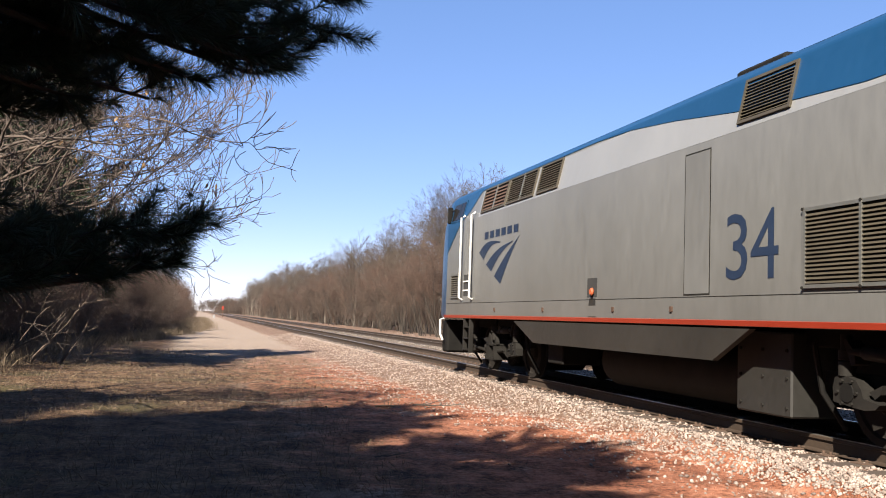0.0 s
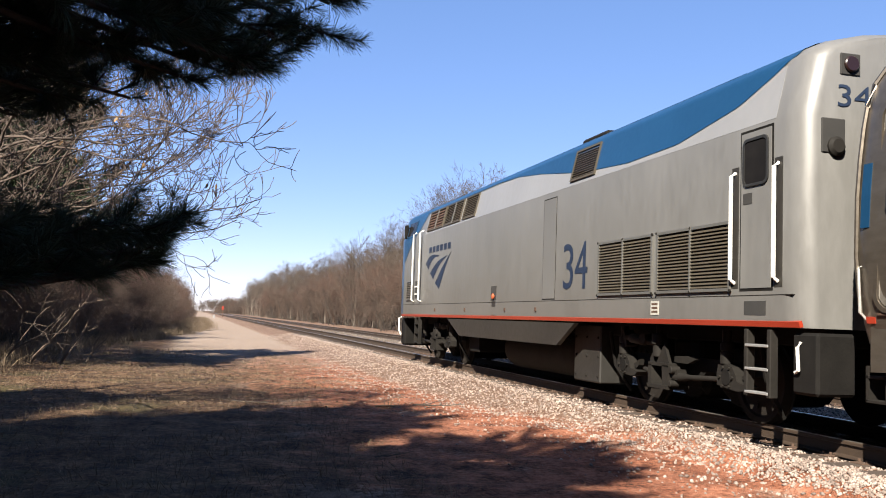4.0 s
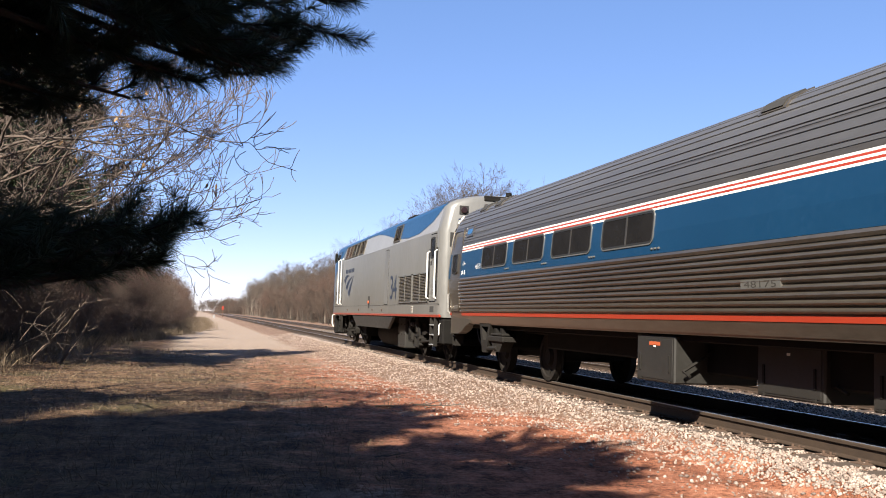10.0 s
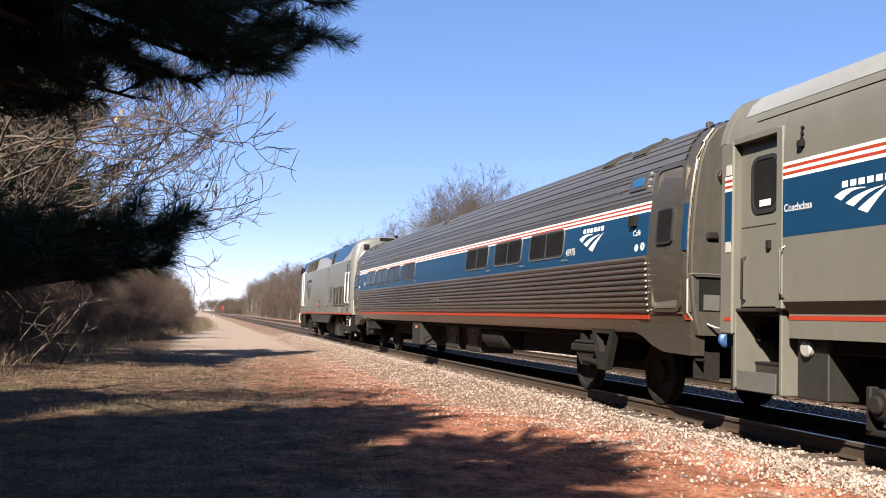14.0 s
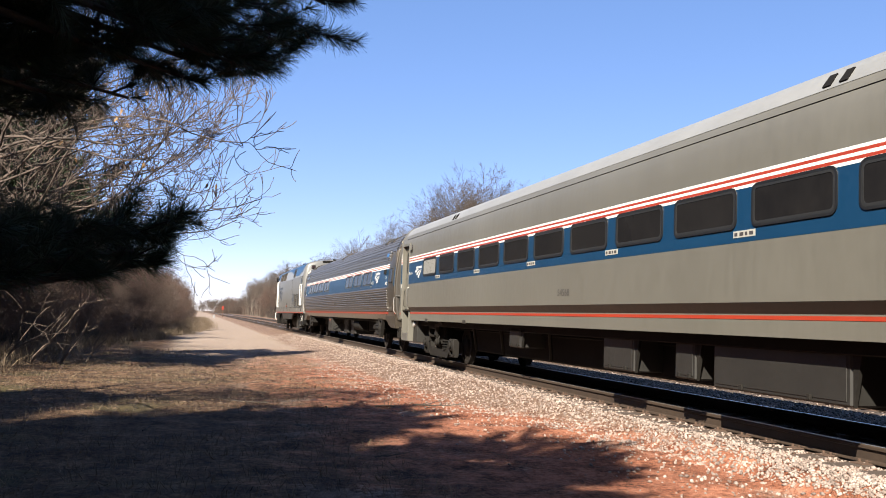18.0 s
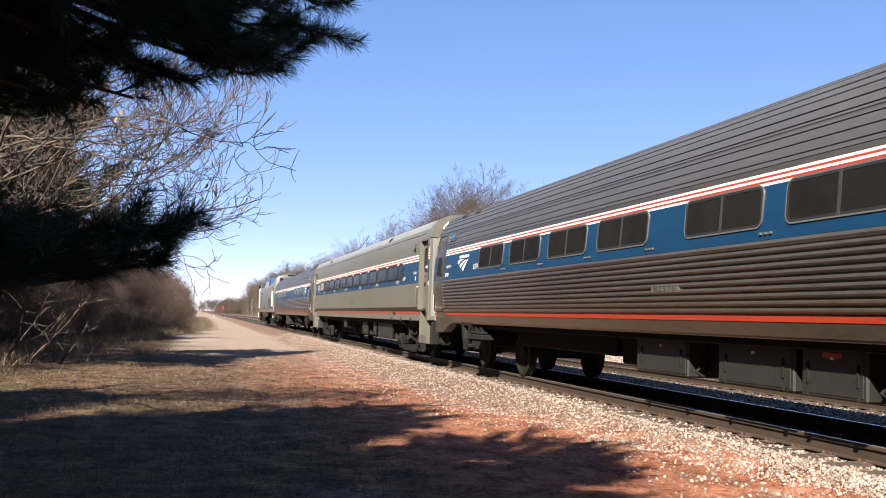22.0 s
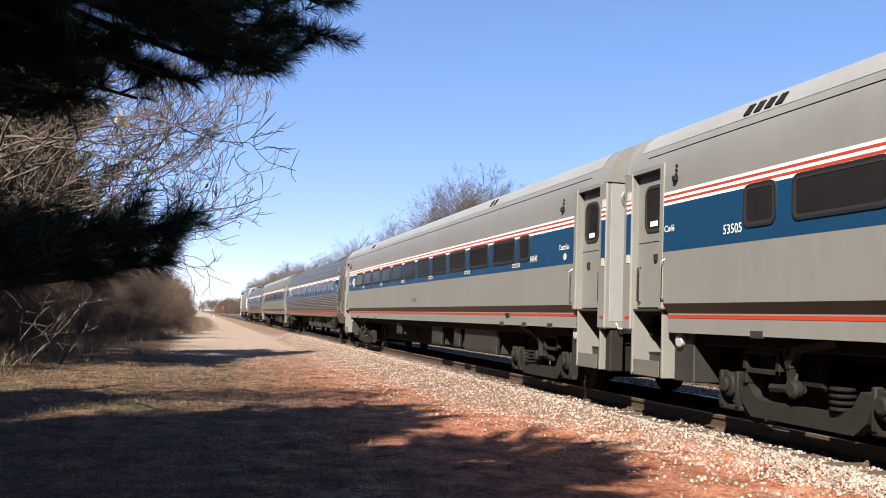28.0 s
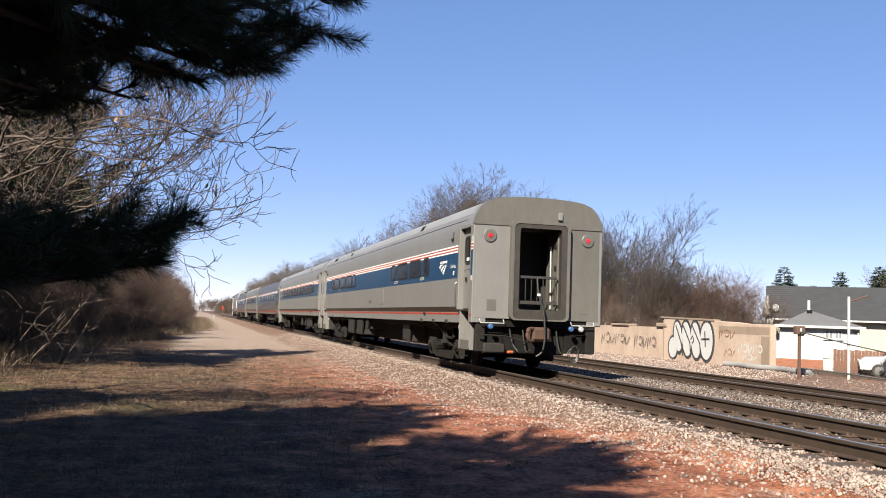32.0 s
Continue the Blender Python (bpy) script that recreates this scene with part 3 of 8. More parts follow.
M_FRAME = surface("window_aluminium", (0.135, 0.131, 0.121), (0.189, 0.184, 0.171), 3, 30, 0.4, 0.6)
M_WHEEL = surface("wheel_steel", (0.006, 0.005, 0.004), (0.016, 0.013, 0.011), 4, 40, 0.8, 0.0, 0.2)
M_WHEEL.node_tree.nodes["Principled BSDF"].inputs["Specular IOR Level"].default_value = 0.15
M_STEEL_ROOF = surface("sooty_fluted_roof_steel", (0.05, 0.0485, 0.0495), (0.092, 0.09, 0.0925), 0.6, 10, 0.42, 0.25, 0.02, (1, 0.25, 1), spread=0.3)
# grimy end paint; also the shaded copy for the right rear wall
M_ENDGREY = surface("grimy_grey_end_paint", (0.0585, 0.0549, 0.0473), (0.099, 0.0932, 0.081), 1.2, 12, 0.5, 0.1, 0.03, (1, 1, 0.4))
M_ENDBROWN = surface("brown_end_grime", (0.0263, 0.0232, 0.0195), (0.0525, 0.0465, 0.039), 1.5, 20, 0.6, 0.2, 0.05, (1, 1, 0.3))
M_DOOR = surface("stainless_door", (0.09, 0.0788, 0.0653), (0.144, 0.131, 0.112), 1.5, 20, 0.4, 0.45, 0.02)
M_SHADE = surface("drawn_window_shade", (0.158, 0.149, 0.126), (0.189, 0.18, 0.153), 2, 20, 0.3)
M_GREYWIN = surface("blanked_window_panel", (0.045, 0.045, 0.0428), (0.0675, 0.0653, 0.0607), 2, 20, 0.4)
M_LOGO = surface("slate_blue_lettering", (0.006, 0.012, 0.028), (0.011, 0.02, 0.042), 2, 20, 0.5)
M_LABEL = surface("cream_label", (0.247, 0.238, 0.207), (0.306, 0.297, 0.27), 8, 60, 0.6)
M_BAR = plain("label_print", (0.036, 0.0315, 0.0315), 0.6)
M_REDLENS = plain("red_lens", (0.0135, 0.0054, 0.0045), 0.3)
M_GATE = surface("worn_gate_steel", (0.027, 0.0248, 0.0225), (0.054, 0.0495, 0.045), 5, 40, 0.5, 0.4)
M_REDGLOW = plain("red_marker_lens", (0.338, 0.009, 0.0112), 0.2, glow=0.25)
M_ORANGE = surface("orange_paint", (0.247, 0.045, 0.0135), (0.315, 0.072, 0.0225), 5, 40, 0.6)
M_LTBLUE = surface("blue_hose_cap", (0.0135, 0.0495, 0.135), (0.027, 0.072, 0.171), 5, 40, 0.5)
M_RUST = surface("rusty_iron", (0.0315, 0.0158, 0.0099), (0.0765, 0.0405, 0.0248), 4, 50, 0.85, 0.2, 0.3)
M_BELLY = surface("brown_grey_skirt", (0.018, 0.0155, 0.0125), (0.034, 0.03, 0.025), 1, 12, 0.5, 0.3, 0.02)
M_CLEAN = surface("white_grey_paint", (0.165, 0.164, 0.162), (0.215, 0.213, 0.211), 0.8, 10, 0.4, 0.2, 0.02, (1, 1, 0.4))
M_ROOFGREY = surface("pale_roof_sheet", (0.149, 0.149, 0.144), (0.211, 0.211, 0.207), 0.8, 10, 0.5, 0.15, 0.02)
M_GRILLE = surface("bronze_louvre", (0.04, 0.032, 0.02), (0.078, 0.064, 0.043), 4, 40, 0.55, 0.3, 0.1)
# near-black colour that stands for shade inside hollows and openings
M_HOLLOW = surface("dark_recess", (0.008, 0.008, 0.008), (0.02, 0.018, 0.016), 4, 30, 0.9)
M_CHROME = surface("bright_handrail", (0.45, 0.435, 0.405), (0.562, 0.547, 0.525), 5, 40, 0.35, 0.6)

AMF = Skin([(1.46, 1.02), (1.52, 1.2), (1.565, 1.45), (1.59, 1.8), (1.595, 2.05), (1.58, 2.35), (1.55, 2.7), (1.51, 3.0), (1.47, 3.2), (1.39, 3.42), (1.25, 3.60), (1.05, 3.715), (0.8, 3.80), (0.4, 3.87), (0.0, 3.89)])
HOR = Skin([(1.47, 1.06), (1.47, 1.29), (1.55, 1.41), (1.555, 2.2), (1.55, 3.0), (1.535, 3.24), (1.50, 3.39), (1.45, 3.50), (1.37, 3.64), (1.25, 3.75), (1.05, 3.83), (0.8, 3.87), (0.4, 3.895), (0.0, 3.90)])
LOC = Skin([(1.54, 1.145), (1.57, 1.24), (1.57, 2.2), (1.57, 3.33), (1.42, 3.97), (1.32, 4.07), (1.15, 4.15), (0.8, 4.24), (0.4, 4.29), (0.0, 4.31)])


def stripes(skin, s, y0, y1, z0, z1, parent):
    """White band with two red lines."""
    h = (z1 - z0) / 5
    for i in range(5):
        a = z0 + h * i
        part("stripe", skin.strip(s, [(a, 0.004), (a + h, 0.004)], y0, y1), M_RED if i % 2 else M_WHITE, parent)


def label_plate(skin, s, y, z, parent, w=0.42, h=0.075):
    ob = part("label", skin.plate(s, [(y, z), (y - w, z), (y - w, z + h), (y, z + h)], 0.007), M_LABEL, parent)
    f = Form()
    for a, b in ((0.06, 0.2), (0.3, 0.48), (0.55, 0.66), (0.74, 0.92)):
        f.add([skin.at(s, y - w * p, z + h * q, 0.010) for p, q in ((a, 0.25), (b, 0.25), (b, 0.75), (a, 0.75))], [(0, 1, 2, 3)])
    part("label_bar", f, M_BAR, ob)


def round_icon(skin, s, y, z, r, mat, parent):
    ob = part("round_sign", skin.plate(s, [(y + r * math.cos(t), z + r * math.sin(t)) for t in [2 * math.pi * k / 14 for k in range(14)]], 0.007), mat, parent)
    part("sign_mark", skin.plate(s, [(y - r * 0.2, z - r * 0.5), (y + r * 0.2, z - r * 0.5), (y + r * 0.2, z + r * 0.5), (y - r * 0.2, z + r * 0.5)], 0.010), M_BLUE, ob)


def inboard_truck(parent, yc, end):
    """Truck with inside bearings: bare wheels, a spring seat and a hanger outside."""
    f = Form()
    f.box(-0.62, 0.62, yc - 1.7, yc + 1.7, 0.42, 0.62, 0.03).box(-1.2, 1.2, yc - 0.28, yc + 0.28, 0.55, 0.95, 0.04)
    t = part("truck", f, M_UNDER, parent, "dark inside-bearing truck")
    for d in (-1.3, 1.3):
        wheelset(t, yc + d)
    for s in (-1, 1):
        f = Form()
        f.box(s * 1.32 - 0.16, s * 1.32 + 0.16, yc - 0.52, yc + 0.46, 0.68, 0.80, 0.02).box(s * 1.32 - 0.14, s * 1.32 + 0.14, yc - 0.42, yc + 0.36, 0.80, 0.86, 0.02)
        f.loft([[(s * 1.32 + dx, yc + a, z) for a, z in ((-0.40, 0.68), (0.34, 0.68), (0.14, 0.48), (-0.2, 0.48))] for dx in (-0.12, 0.12)])
        part("spring_seat", f, M_TRUCK, t)
        for d in (-0.2, 0.18):
            part("spring_cup", Form().disc((s * 1.32, yc + d, 0.86), "z", 0.11, 0.1, 12), M_UNDER, t)
        c = yc + end * 0.72
        f = Form()
        lo, hi = [(c - 0.40, 1.07), (c + 0.40, 1.07), (c + 0.14, 0.44), (c - 0.14, 0.44)], [(c - 0.24, 0.98), (c + 0.24, 0.98), (c + 0.10, 0.70), (c - 0.10, 0.70)]
        f.loft([[(s * q, y, z) for y, z in line] for line, q in ((lo, 1.37), (lo, 1.47), (hi, 1.47), (hi, 1.37), (lo, 1.37))], True, False)
        part("hanger", f, M_TRUCK, t)
        pipe("damper", t, [(s * 1.43, c - 0.02, 0.52), (s * 1.43, c - end * 0.75, 0.56)], 0.045, M_TRUCK, 8)
    return t


def outside_truck(parent, yc, end):
    """Truck with an outside frame: dropped side beams, axle boxes, a Y-shaped arm and dampers."""
    f = Form()
    f.box(-1.1, 1.1, yc - 0.3, yc + 0.3, 0.5, 0.95, 0.04).box(-0.6, 0.6, yc - 1.0, yc + 1.0, 0.2, 0.7, 0.04)
    t = part("truck", f, M_UNDER, parent, "dusty grey outside-frame truck")
    for d in (-1.3, 1.3):
        wheelset(t, yc + d)
    for s in (-1, 1):
        x = s * 1.14
        f = Form()
        low = [(-1.15, 0.52), (-1.02, 0.26), (-0.85, 0.13), (0.85, 0.13), (1.02, 0.26), (1.15, 0.52)]
        up = [(0.95, 0.56), (0.8, 0.36), (0.62, 0.32), (-0.62, 0.32), (-0.8, 0.36), (-0.95, 0.56)]
        f.loft([[(x + dx, yc + a, z) for a, z in low + up] for dx in (-0.06, 0.06)])
        part("side_beam", f, M_TRUCK, t)
        for d in (-1.3, 1.3):
            f = Form()
            f.disc((x - 0.1 if s < 0 else x - 0.08, yc + d, 0.46), "x", 0.15, 0.18, 14, 0.03)
            f.disc((x - 0.15 if s < 0 else x + 0.1, yc + d, 0.46), "x", 0.09, 0.06, 10, 0.02)
            f.box(x - 0.08, x + 0.08, yc + d - 0.2, yc + d - 0.13, 0.2, 0.62, 0.015).box(x - 0.08, x + 0.08, yc + d + 0.13, yc + d + 0.2, 0.2, 0.62, 0.015).box(x - 0.05, x + 0.05, yc + d - 0.24, yc + d + 0.24, 0.16, 0.22, 0.015)
            part("axle_box", f, M_TRUCK, t, smooth=True)
        # spring plank and bracket
        f = Form()
        f.box(x - 0.1, x + 0.1, yc + end * 0.62 - 0.35, yc + end * 0.62 + 0.35, 0.62, 0.68, 0.01)
        f.box(x - 0.1, x + 0.1, yc + end * 0.62 - 0.35, yc + end * 0.62 + 0.35, 0.84, 0.9, 0.01)
        f.box(x - 0.1, x + 0.1, yc + end * 0.62 - 0.35, yc + end * 0.62 - 0.27, 0.62, 0.9, 0.01).box(x - 0.1, x + 0.1, yc + end * 0.62 + 0.27, yc + end * 0.62 + 0.35, 0.5, 0.9, 0.01)
        part("bracket", f, M_TRUCK, t)
        f = Form()
        f.tube([(x - s * -0.06, yc + end * 0.1, 0.5), (x + s * 0.06, yc + end * 0.1, 0.78), (x + s * 0.14, yc - end * 0.12, 0.95), (x + s * 0.14, yc - end * 0.75, 1.04)], 0.075, 6)
        f.tube([(x + s * 0.06, yc + end * 0.1, 0.72), (x + s * 0.1, yc + end * 0.16, 1.05)], 0.07, 6)
        part("arm", f, M_TRUCK, t)
        part("anchor", Form().disc((x + (0.04 if s > 0 else -0.16), yc + end * 0.0, 0.5), "x", 0.1, 0.12, 12, 0.03).tube([(x, yc + end * 0.55, 0.48), (x, yc, 0.5)], 0.05, 6), M_TRUCK, t, smooth=True)
        f = Form()
        for k in range(4):
            f.disc((x, yc - end * 0.62, 0.34 + 0.065 * k), "z", 0.13, 0.04, 12, 0.012)
        part("spring", f, M_UNDER, t)
    return t


def eased(pts):
    """The same line with its corners rounded off."""
    for _ in range(2):
        cut = [pts[0]]
        for a, b in zip(pts, pts[1:]):
            cut += [tuple(0.75 * i + 0.25 * j for i, j in zip(a, b)), tuple(0.25 * i + 0.75 * j for i, j in zip(a, b))]
        pts = cut + [pts[-1]]
    return pts


def coupler(parent, y, d):
    """Coupler head, hoses and cables at one end; d points outward."""
    f = Form()
    f.box(-0.14, 0.14, min(y, y + d * 0.3), max(y, y + d * 0.3), 0.72, 0.98, 0.04).box(-0.2, 0.24, min(y + d * 0.22, y + d * 0.42), max(y + d * 0.22, y + d * 0.42), 0.68, 1.0, 0.06)
    c = part("coupler", f, M_RUST, parent, "rusty iron coupler head")
    part("knuckle", Form().tube(eased([(-0.16, y + d * 0.36, 0.96), (-0.3, y + d * 0.44, 0.97), (-0.36, y + d * 0.5, 0.84), (-0.31, y + d * 0.48, 0.7), (-0.2, y + d * 0.42, 0.69)]), 0.042, 7), M_RUST, c, smooth=True)
    pipe("cable", parent, eased([(-0.3, y, 1.05), (-0.33, y + d * 0.25, 0.6), (-0.32, y + d * 0.4, 0.42), (-0.3, y + d * 0.55, 0.5)]), 0.019, M_RUBBER)
    pipe("cable", parent, eased([(0.5, y, 1.05), (0.5, y + d * 0.2, 0.55), (0.52, y + d * 0.35, 0.4), (0.54, y + d * 0.5, 0.5)]), 0.019, M_RUBBER)
    pipe("cable", parent, eased([(-0.62, y, 1.05), (-0.6, y + d * 0.22, 0.62), (-0.52, y + d * 0.38, 0.45)]), 0.019, M_RUBBER)
    return c


def tubular_car(label, number, end_windows, win, boxes, service, num_at, logo_at, hatch_num):
    """Stainless car with fluted sides and a barrel-shaped section."""
    t = thing("passenger_car", label, "railway car", "cars of the train", pose(XC, 0, 0))
    f = Form()
    ys = [(-12.56, 0.972), (-12.54, 0.985), (-12.45, 0.996), (-11.7, 0.998), (11.7, 0.998), (12.45, 0.996), (12.58, 0.985), (12.64, 0.965)]
    f.loft([AMF.ring(y, k, 0.05 * (1 - k) * 3) for y, k in ys])
    for e in (-1, 1):
        part("end_panel", Form().loft([AMF.ring(e * ((12.565 if e < 0 else 12.645) + y), k) for y, k in ((0.0, 0.962), (0.008, 0.945))]), M_ENDBROWN, t, "dark brown end panel")
        yo = e * (12.575 if e < 0 else 12.655)
        for s in (-1, 1):
            # raised flat panel, blackened to pass for a shaded recess
            boxy("end_hollow", t, s * 0.66, s * 1.42, *sorted((yo, yo + e * 0.006)), 1.32, 1.74, M_UNDER, 0, "dark recess low on the end")
            boxy("notice", t, s * 1.14, s * 1.36, *sorted((yo + e * 0.008, yo + e * 0.012)), 1.33, 1.52, M_FRAME, 0)
            pipe("end_bar", t, [(s * 0.7, yo, 1.77), (s * 0.72, yo + e * 0.05, 1.77), (s * 1.5, yo + e * 0.05, 1.77), (s * 1.52, yo - e * 0.02, 1.77)], 0.013, M_FRAME)
            boxy("end_catch", t, s * 1.18, s * 1.34, *sorted((yo, yo + e * 0.05)), 2.2, 2.3, M_TRUCK, 0.02)
            pipe("edge_bead", t, [(s * AMF.half(z) * 0.985, yo - e * 0.03, z) for z in (1.3, 1.8, 2.35, 2.7, 3.0, 3.2, 3.42, 3.6)], 0.022, M_STEEL)
            pipe("end_hose", t, eased([(s * 1.3, yo, 1.16), (s * 1.2, yo + e * 0.12, 1.1), (s * 0.9, yo + e * 0.12, 1.12)]), 0.016, M_FRAME)
            part("jumper_plug", Form().disc((s * 1.08, yo + (0.02 if e > 0 else -0.12), 0.98), "y", 0.1, 0.1, 12, 0.03), M_LTBLUE, t, "blue jumper plug", smooth=True)
    part("body", f, M_STEEL, t, smooth=True)
    ends = 11.50
    for s in (-1, 1):
        rows = []
        for i in range(9):
            z = 1.285 + 0.078 * i
            rows += [(z, 0.002), (z + 0.010, 0.022), (z + 0.03, 0.032), (z + 0.048, 0.026), (z + 0.060, 0.002)]
        part("fluted_side", AMF.strip(s, rows, -ends, ends), M_STEEL, t, "fluted stainless side panel")
        part("side_sill", AMF.strip(s, [(1.05, 0.006), (1.20, 0.006)], -11.2, 11.2), M_STEEL, t)
        part("red_line", AMF.strip(s, [(1.205, 0.012), (1.262, 0.012)], -ends, ends), M_RED, t)
        part("belt", AMF.strip(s, [(1.985, 0.006), (2.02, 0.02), (2.055, 0.006)], -ends, ends), M_STEEL, t)
        part("blue_band", AMF.strip(s, [(2.06, 0.004), (2.35, 0.004), (2.645, 0.004)], -11.54, 11.54), M_BLUE, t)
        stripes(AMF, s, -11.54, 11.54, 2.645, 2.785, t)
        for e in (-1, 1):
            a, b = sorted((e * 12.54, e * 12.43))
            part("blue_band", AMF.strip(s, [(2.06, 0.002), (2.35, 0.002), (2.645, 0.002)], a, b, 0.06), M_BLUE, t)
            part("red_line", AMF.strip(s, [(1.205, 0.002), (1.262, 0.002)], a, b, 0.06), M_RED, t)
        # letter board
        rows = []
        for i in range(3):
            z = 2.86 + 0.11 * i
            rows += [(z, 0.004), (z + 0.05, 0.004), (z + 0.056, 0.016), (z + 0.085, 0.016), (z + 0.09, 0.004)]
        part("letter_board", AMF.strip(s, rows, -11.52, 11.52), M_STEEL_ROOF, t)
    # roof ribs, by arc length
    arc = [p for p in AMF.p if p[1] >= 3.2]
    step, fine = [0.0], []
    for (a, b), (c, d) in zip(arc, arc[1:]):
        step.append(step[-1] + math.hypot(c - a, d - b))
    for i in range(int(step[-1] / 0.115) + 1):
        for o, h in ((0.0, 0.004), (0.03, 0.004), (0.036, 0.018), (0.104, 0.018), (0.11, 0.004)):
            q = min(i * 0.115 + o, step[-1])
            x, z = float(np.interp(q, step, [p[0] for p in arc])), float(np.interp(q, step, [p[1] for p in arc]))
            x2, z2 = float(np.interp(q + 0.02, step, [p[0] for p in arc])), float(np.interp(q + 0.02, step, [p[1] for p in arc]))
            n = math.hypot(x2 - x, z2 - z) or 1
            fine.append((x + (z2 - z) / n * h, z - (x2 - x) / n * h))
    ring = [(-x, z) for x, z in fine] + [(x, z) for x, z in reversed(fine)]
    f = Form()
    f.loft([[(x, y, z) for x, z in ring] for y in (-12.3, 12.3)], False)
    part("fluted_roof", f, M_STEEL_ROOF, t, "dark sooty fluted steel roof")
    for e in (-1, 1):
        for yy in (10.75, 9.72):
            a, b = e * yy - 0.2, e * yy + 0.2
            f = AMF.strip(-1, [(3.5, 0.03), (3.6, 0.04), (3.74, 0.04)], a - 0.06, b + 0.06)
            h = part("roof_vent", f, M_STEEL, t)
            part("vent_mesh", AMF.strip(-1, [(3.52, 0.046), (3.6, 0.052), (3.72, 0.05)], a, b), M_HOLLOW, h)
        boxy("roof_pod", t, -0.35, 0.35, e * 11.3 - 0.6, e * 11.3 + 0.6, 3.87, 3.95, M_STEEL_ROOF, 0.03)
        for yy in (10.7, 11.9):
            part("roof_clip", Form().box(-0.95, -0.85, e * yy - 0.04, e * yy + 0.04, 3.77, 3.85, 0.02), M_STEEL, t)
    if service == "Café":
        h = part("roof_vent", AMF.strip(-1, [(3.5, 0.03), (3.6, 0.04), (3.74, 0.04)], -0.22, 0.3), M_STEEL, t)
        part("vent_mesh", AMF.strip(-1, [(3.52, 0.046), (3.6, 0.052), (3.72, 0.05)], -0.16, 0.24), M_HOLLOW, h)
    # doors, sign windows and ends
    for s in (-1, 1):
        for e in (-1, 1):
            y0, y1 = sorted((e * 11.66, e * 12.34))
            fr = part("side_door", AMF.rim(s, rounded(y0 - 0.06, y1 + 0.05, 1.30, 3.22, 0.14), rounded(y0, y1, 1.34, 3.16, 0.11), 0.026, 0.05), M_STEEL, t, "closed stainless side door with a dark window", smooth=True)
            part("door_leaf", AMF.plate(s, rounded(y0 + 0.01, y1 - 0.01, 1.35, 3.15, 0.1), 0.010, 0.05), M_DOOR, fr)
            part("door_gasket", AMF.rim(s, rounded(y0 + 0.13, y1 - 0.13, 2.17, 2.63, 0.06), rounded(y0 + 0.155, y1 - 0.155, 2.195, 2.605, 0.04), 0.026, 0.03), M_RUBBER, fr)
            part("door_pane", AMF.plate(s, rounded(y0 + 0.145, y1 - 0.145, 2.185, 2.615, 0.05), 0.021, 0.03), M_GLASS, fr)
            part("sill_plate", AMF.strip(s, [(1.28, 0.015), (1.30, 0.015)], y0 - 0.05, y1 + 0.04), M_RUST, fr)
            sw = part("sign_window", AMF.plate(s, rounded(e * 11.1 - 0.26, e * 11.1 + 0.26, 2.98, 3.2, 0.02), 0.022), M_STEEL, t)
            part("pane", AMF.plate(s, rounded(e * 11.1 - 0.17, e * 11.1 + 0.17, 3.03, 3.15, 0.05), 0.026), M_SIGNBLUE, sw)
            for k in range(3):
                part("rivet", Form().disc(AMF.at(s, e * 11.42, 3.0 + 0.09 * k, 0.018), "x", 0.018, 0.02, 8), M_CHROME, t)
            for k in range(9):
                p = AMF.at(s, e * 11.53, 1.32 + 0.078 * k, 0.02)
                part("rivet", Form().disc((p[0] - 0.01, p[1], p[2]), "x", 0.014, 0.02, 6), M_CHROME, t)
            # end skirt below the door
            a, b = sorted((e * 11.25, e * 12.55))
            f = Form()
            f.loft([[(s * 1.50, y, z) for y, z in ((e * 10.95, 1.04), (e * 11.25, 0.98), (e * 11.55, 0.86), (e * 11.85, 0.79), (e * 12.52, 0.77), (e * 12.52, 1.27), (e * 10.95, 1.27))], [(s * 1.30, y, z) for y, z in ((e * 10.95, 1.04), (e * 11.25, 0.98), (e * 11.55, 0.86), (e * 11.85, 0.79), (e * 12.52, 0.77), (e * 12.52, 1.27), (e * 10.95, 1.27))]])
            part("end_skirt", f, M_STEEL, t)
            pipe("handhold", t, [(s * 1.52, e * 12.54, 1.75), (s * 1.58, e * 12.58, 1.7), (s * 1.57, e * 12.57, 1.3), (s * 1.48, e * 12.54, 1.2)], 0.014, M_CHROME)
            f = Form()
            for z in (0.5, 0.72):
                f.box(s * 1.3 - 0.1, s * 1.3 + 0.1, e * 12.56 - 0.14, e * 12.56 + 0.14, z - 0.015, z + 0.015, 0.004)
            f.box(s * 1.3 - 0.1, s * 1.3 + 0.1, e * 12.44 - 0.012, e * 12.44 + 0.012, 0.5, 0.82).box(s * 1.3 - 0.1, s * 1.3 + 0.1, e * 12.69 - 0.012, e * 12.69 + 0.012, 0.5, 0.82)
            part("step", f, M_TRUCK, t)
        for y0 in win:
            window(AMF, s, y0 - 1.64, y0, 2.19, 2.67, 0.11, t, M_FRAME, True, fr=0.018)
            w = (y0 - 1.62, 2.115)
            f = Form()
            for k in range(3):
                p = AMF.at(s, y0 - 1.62 - 0.09 * k, 2.13, 0.012)
                f.box(p[0] - 0.012, p[0] + 0.012, p[1] - 0.022, p[1] + 0.022, p[2] - 0.014, p[2] + 0.012, 0.003)
            part("drain", f, M_FRAME, t)
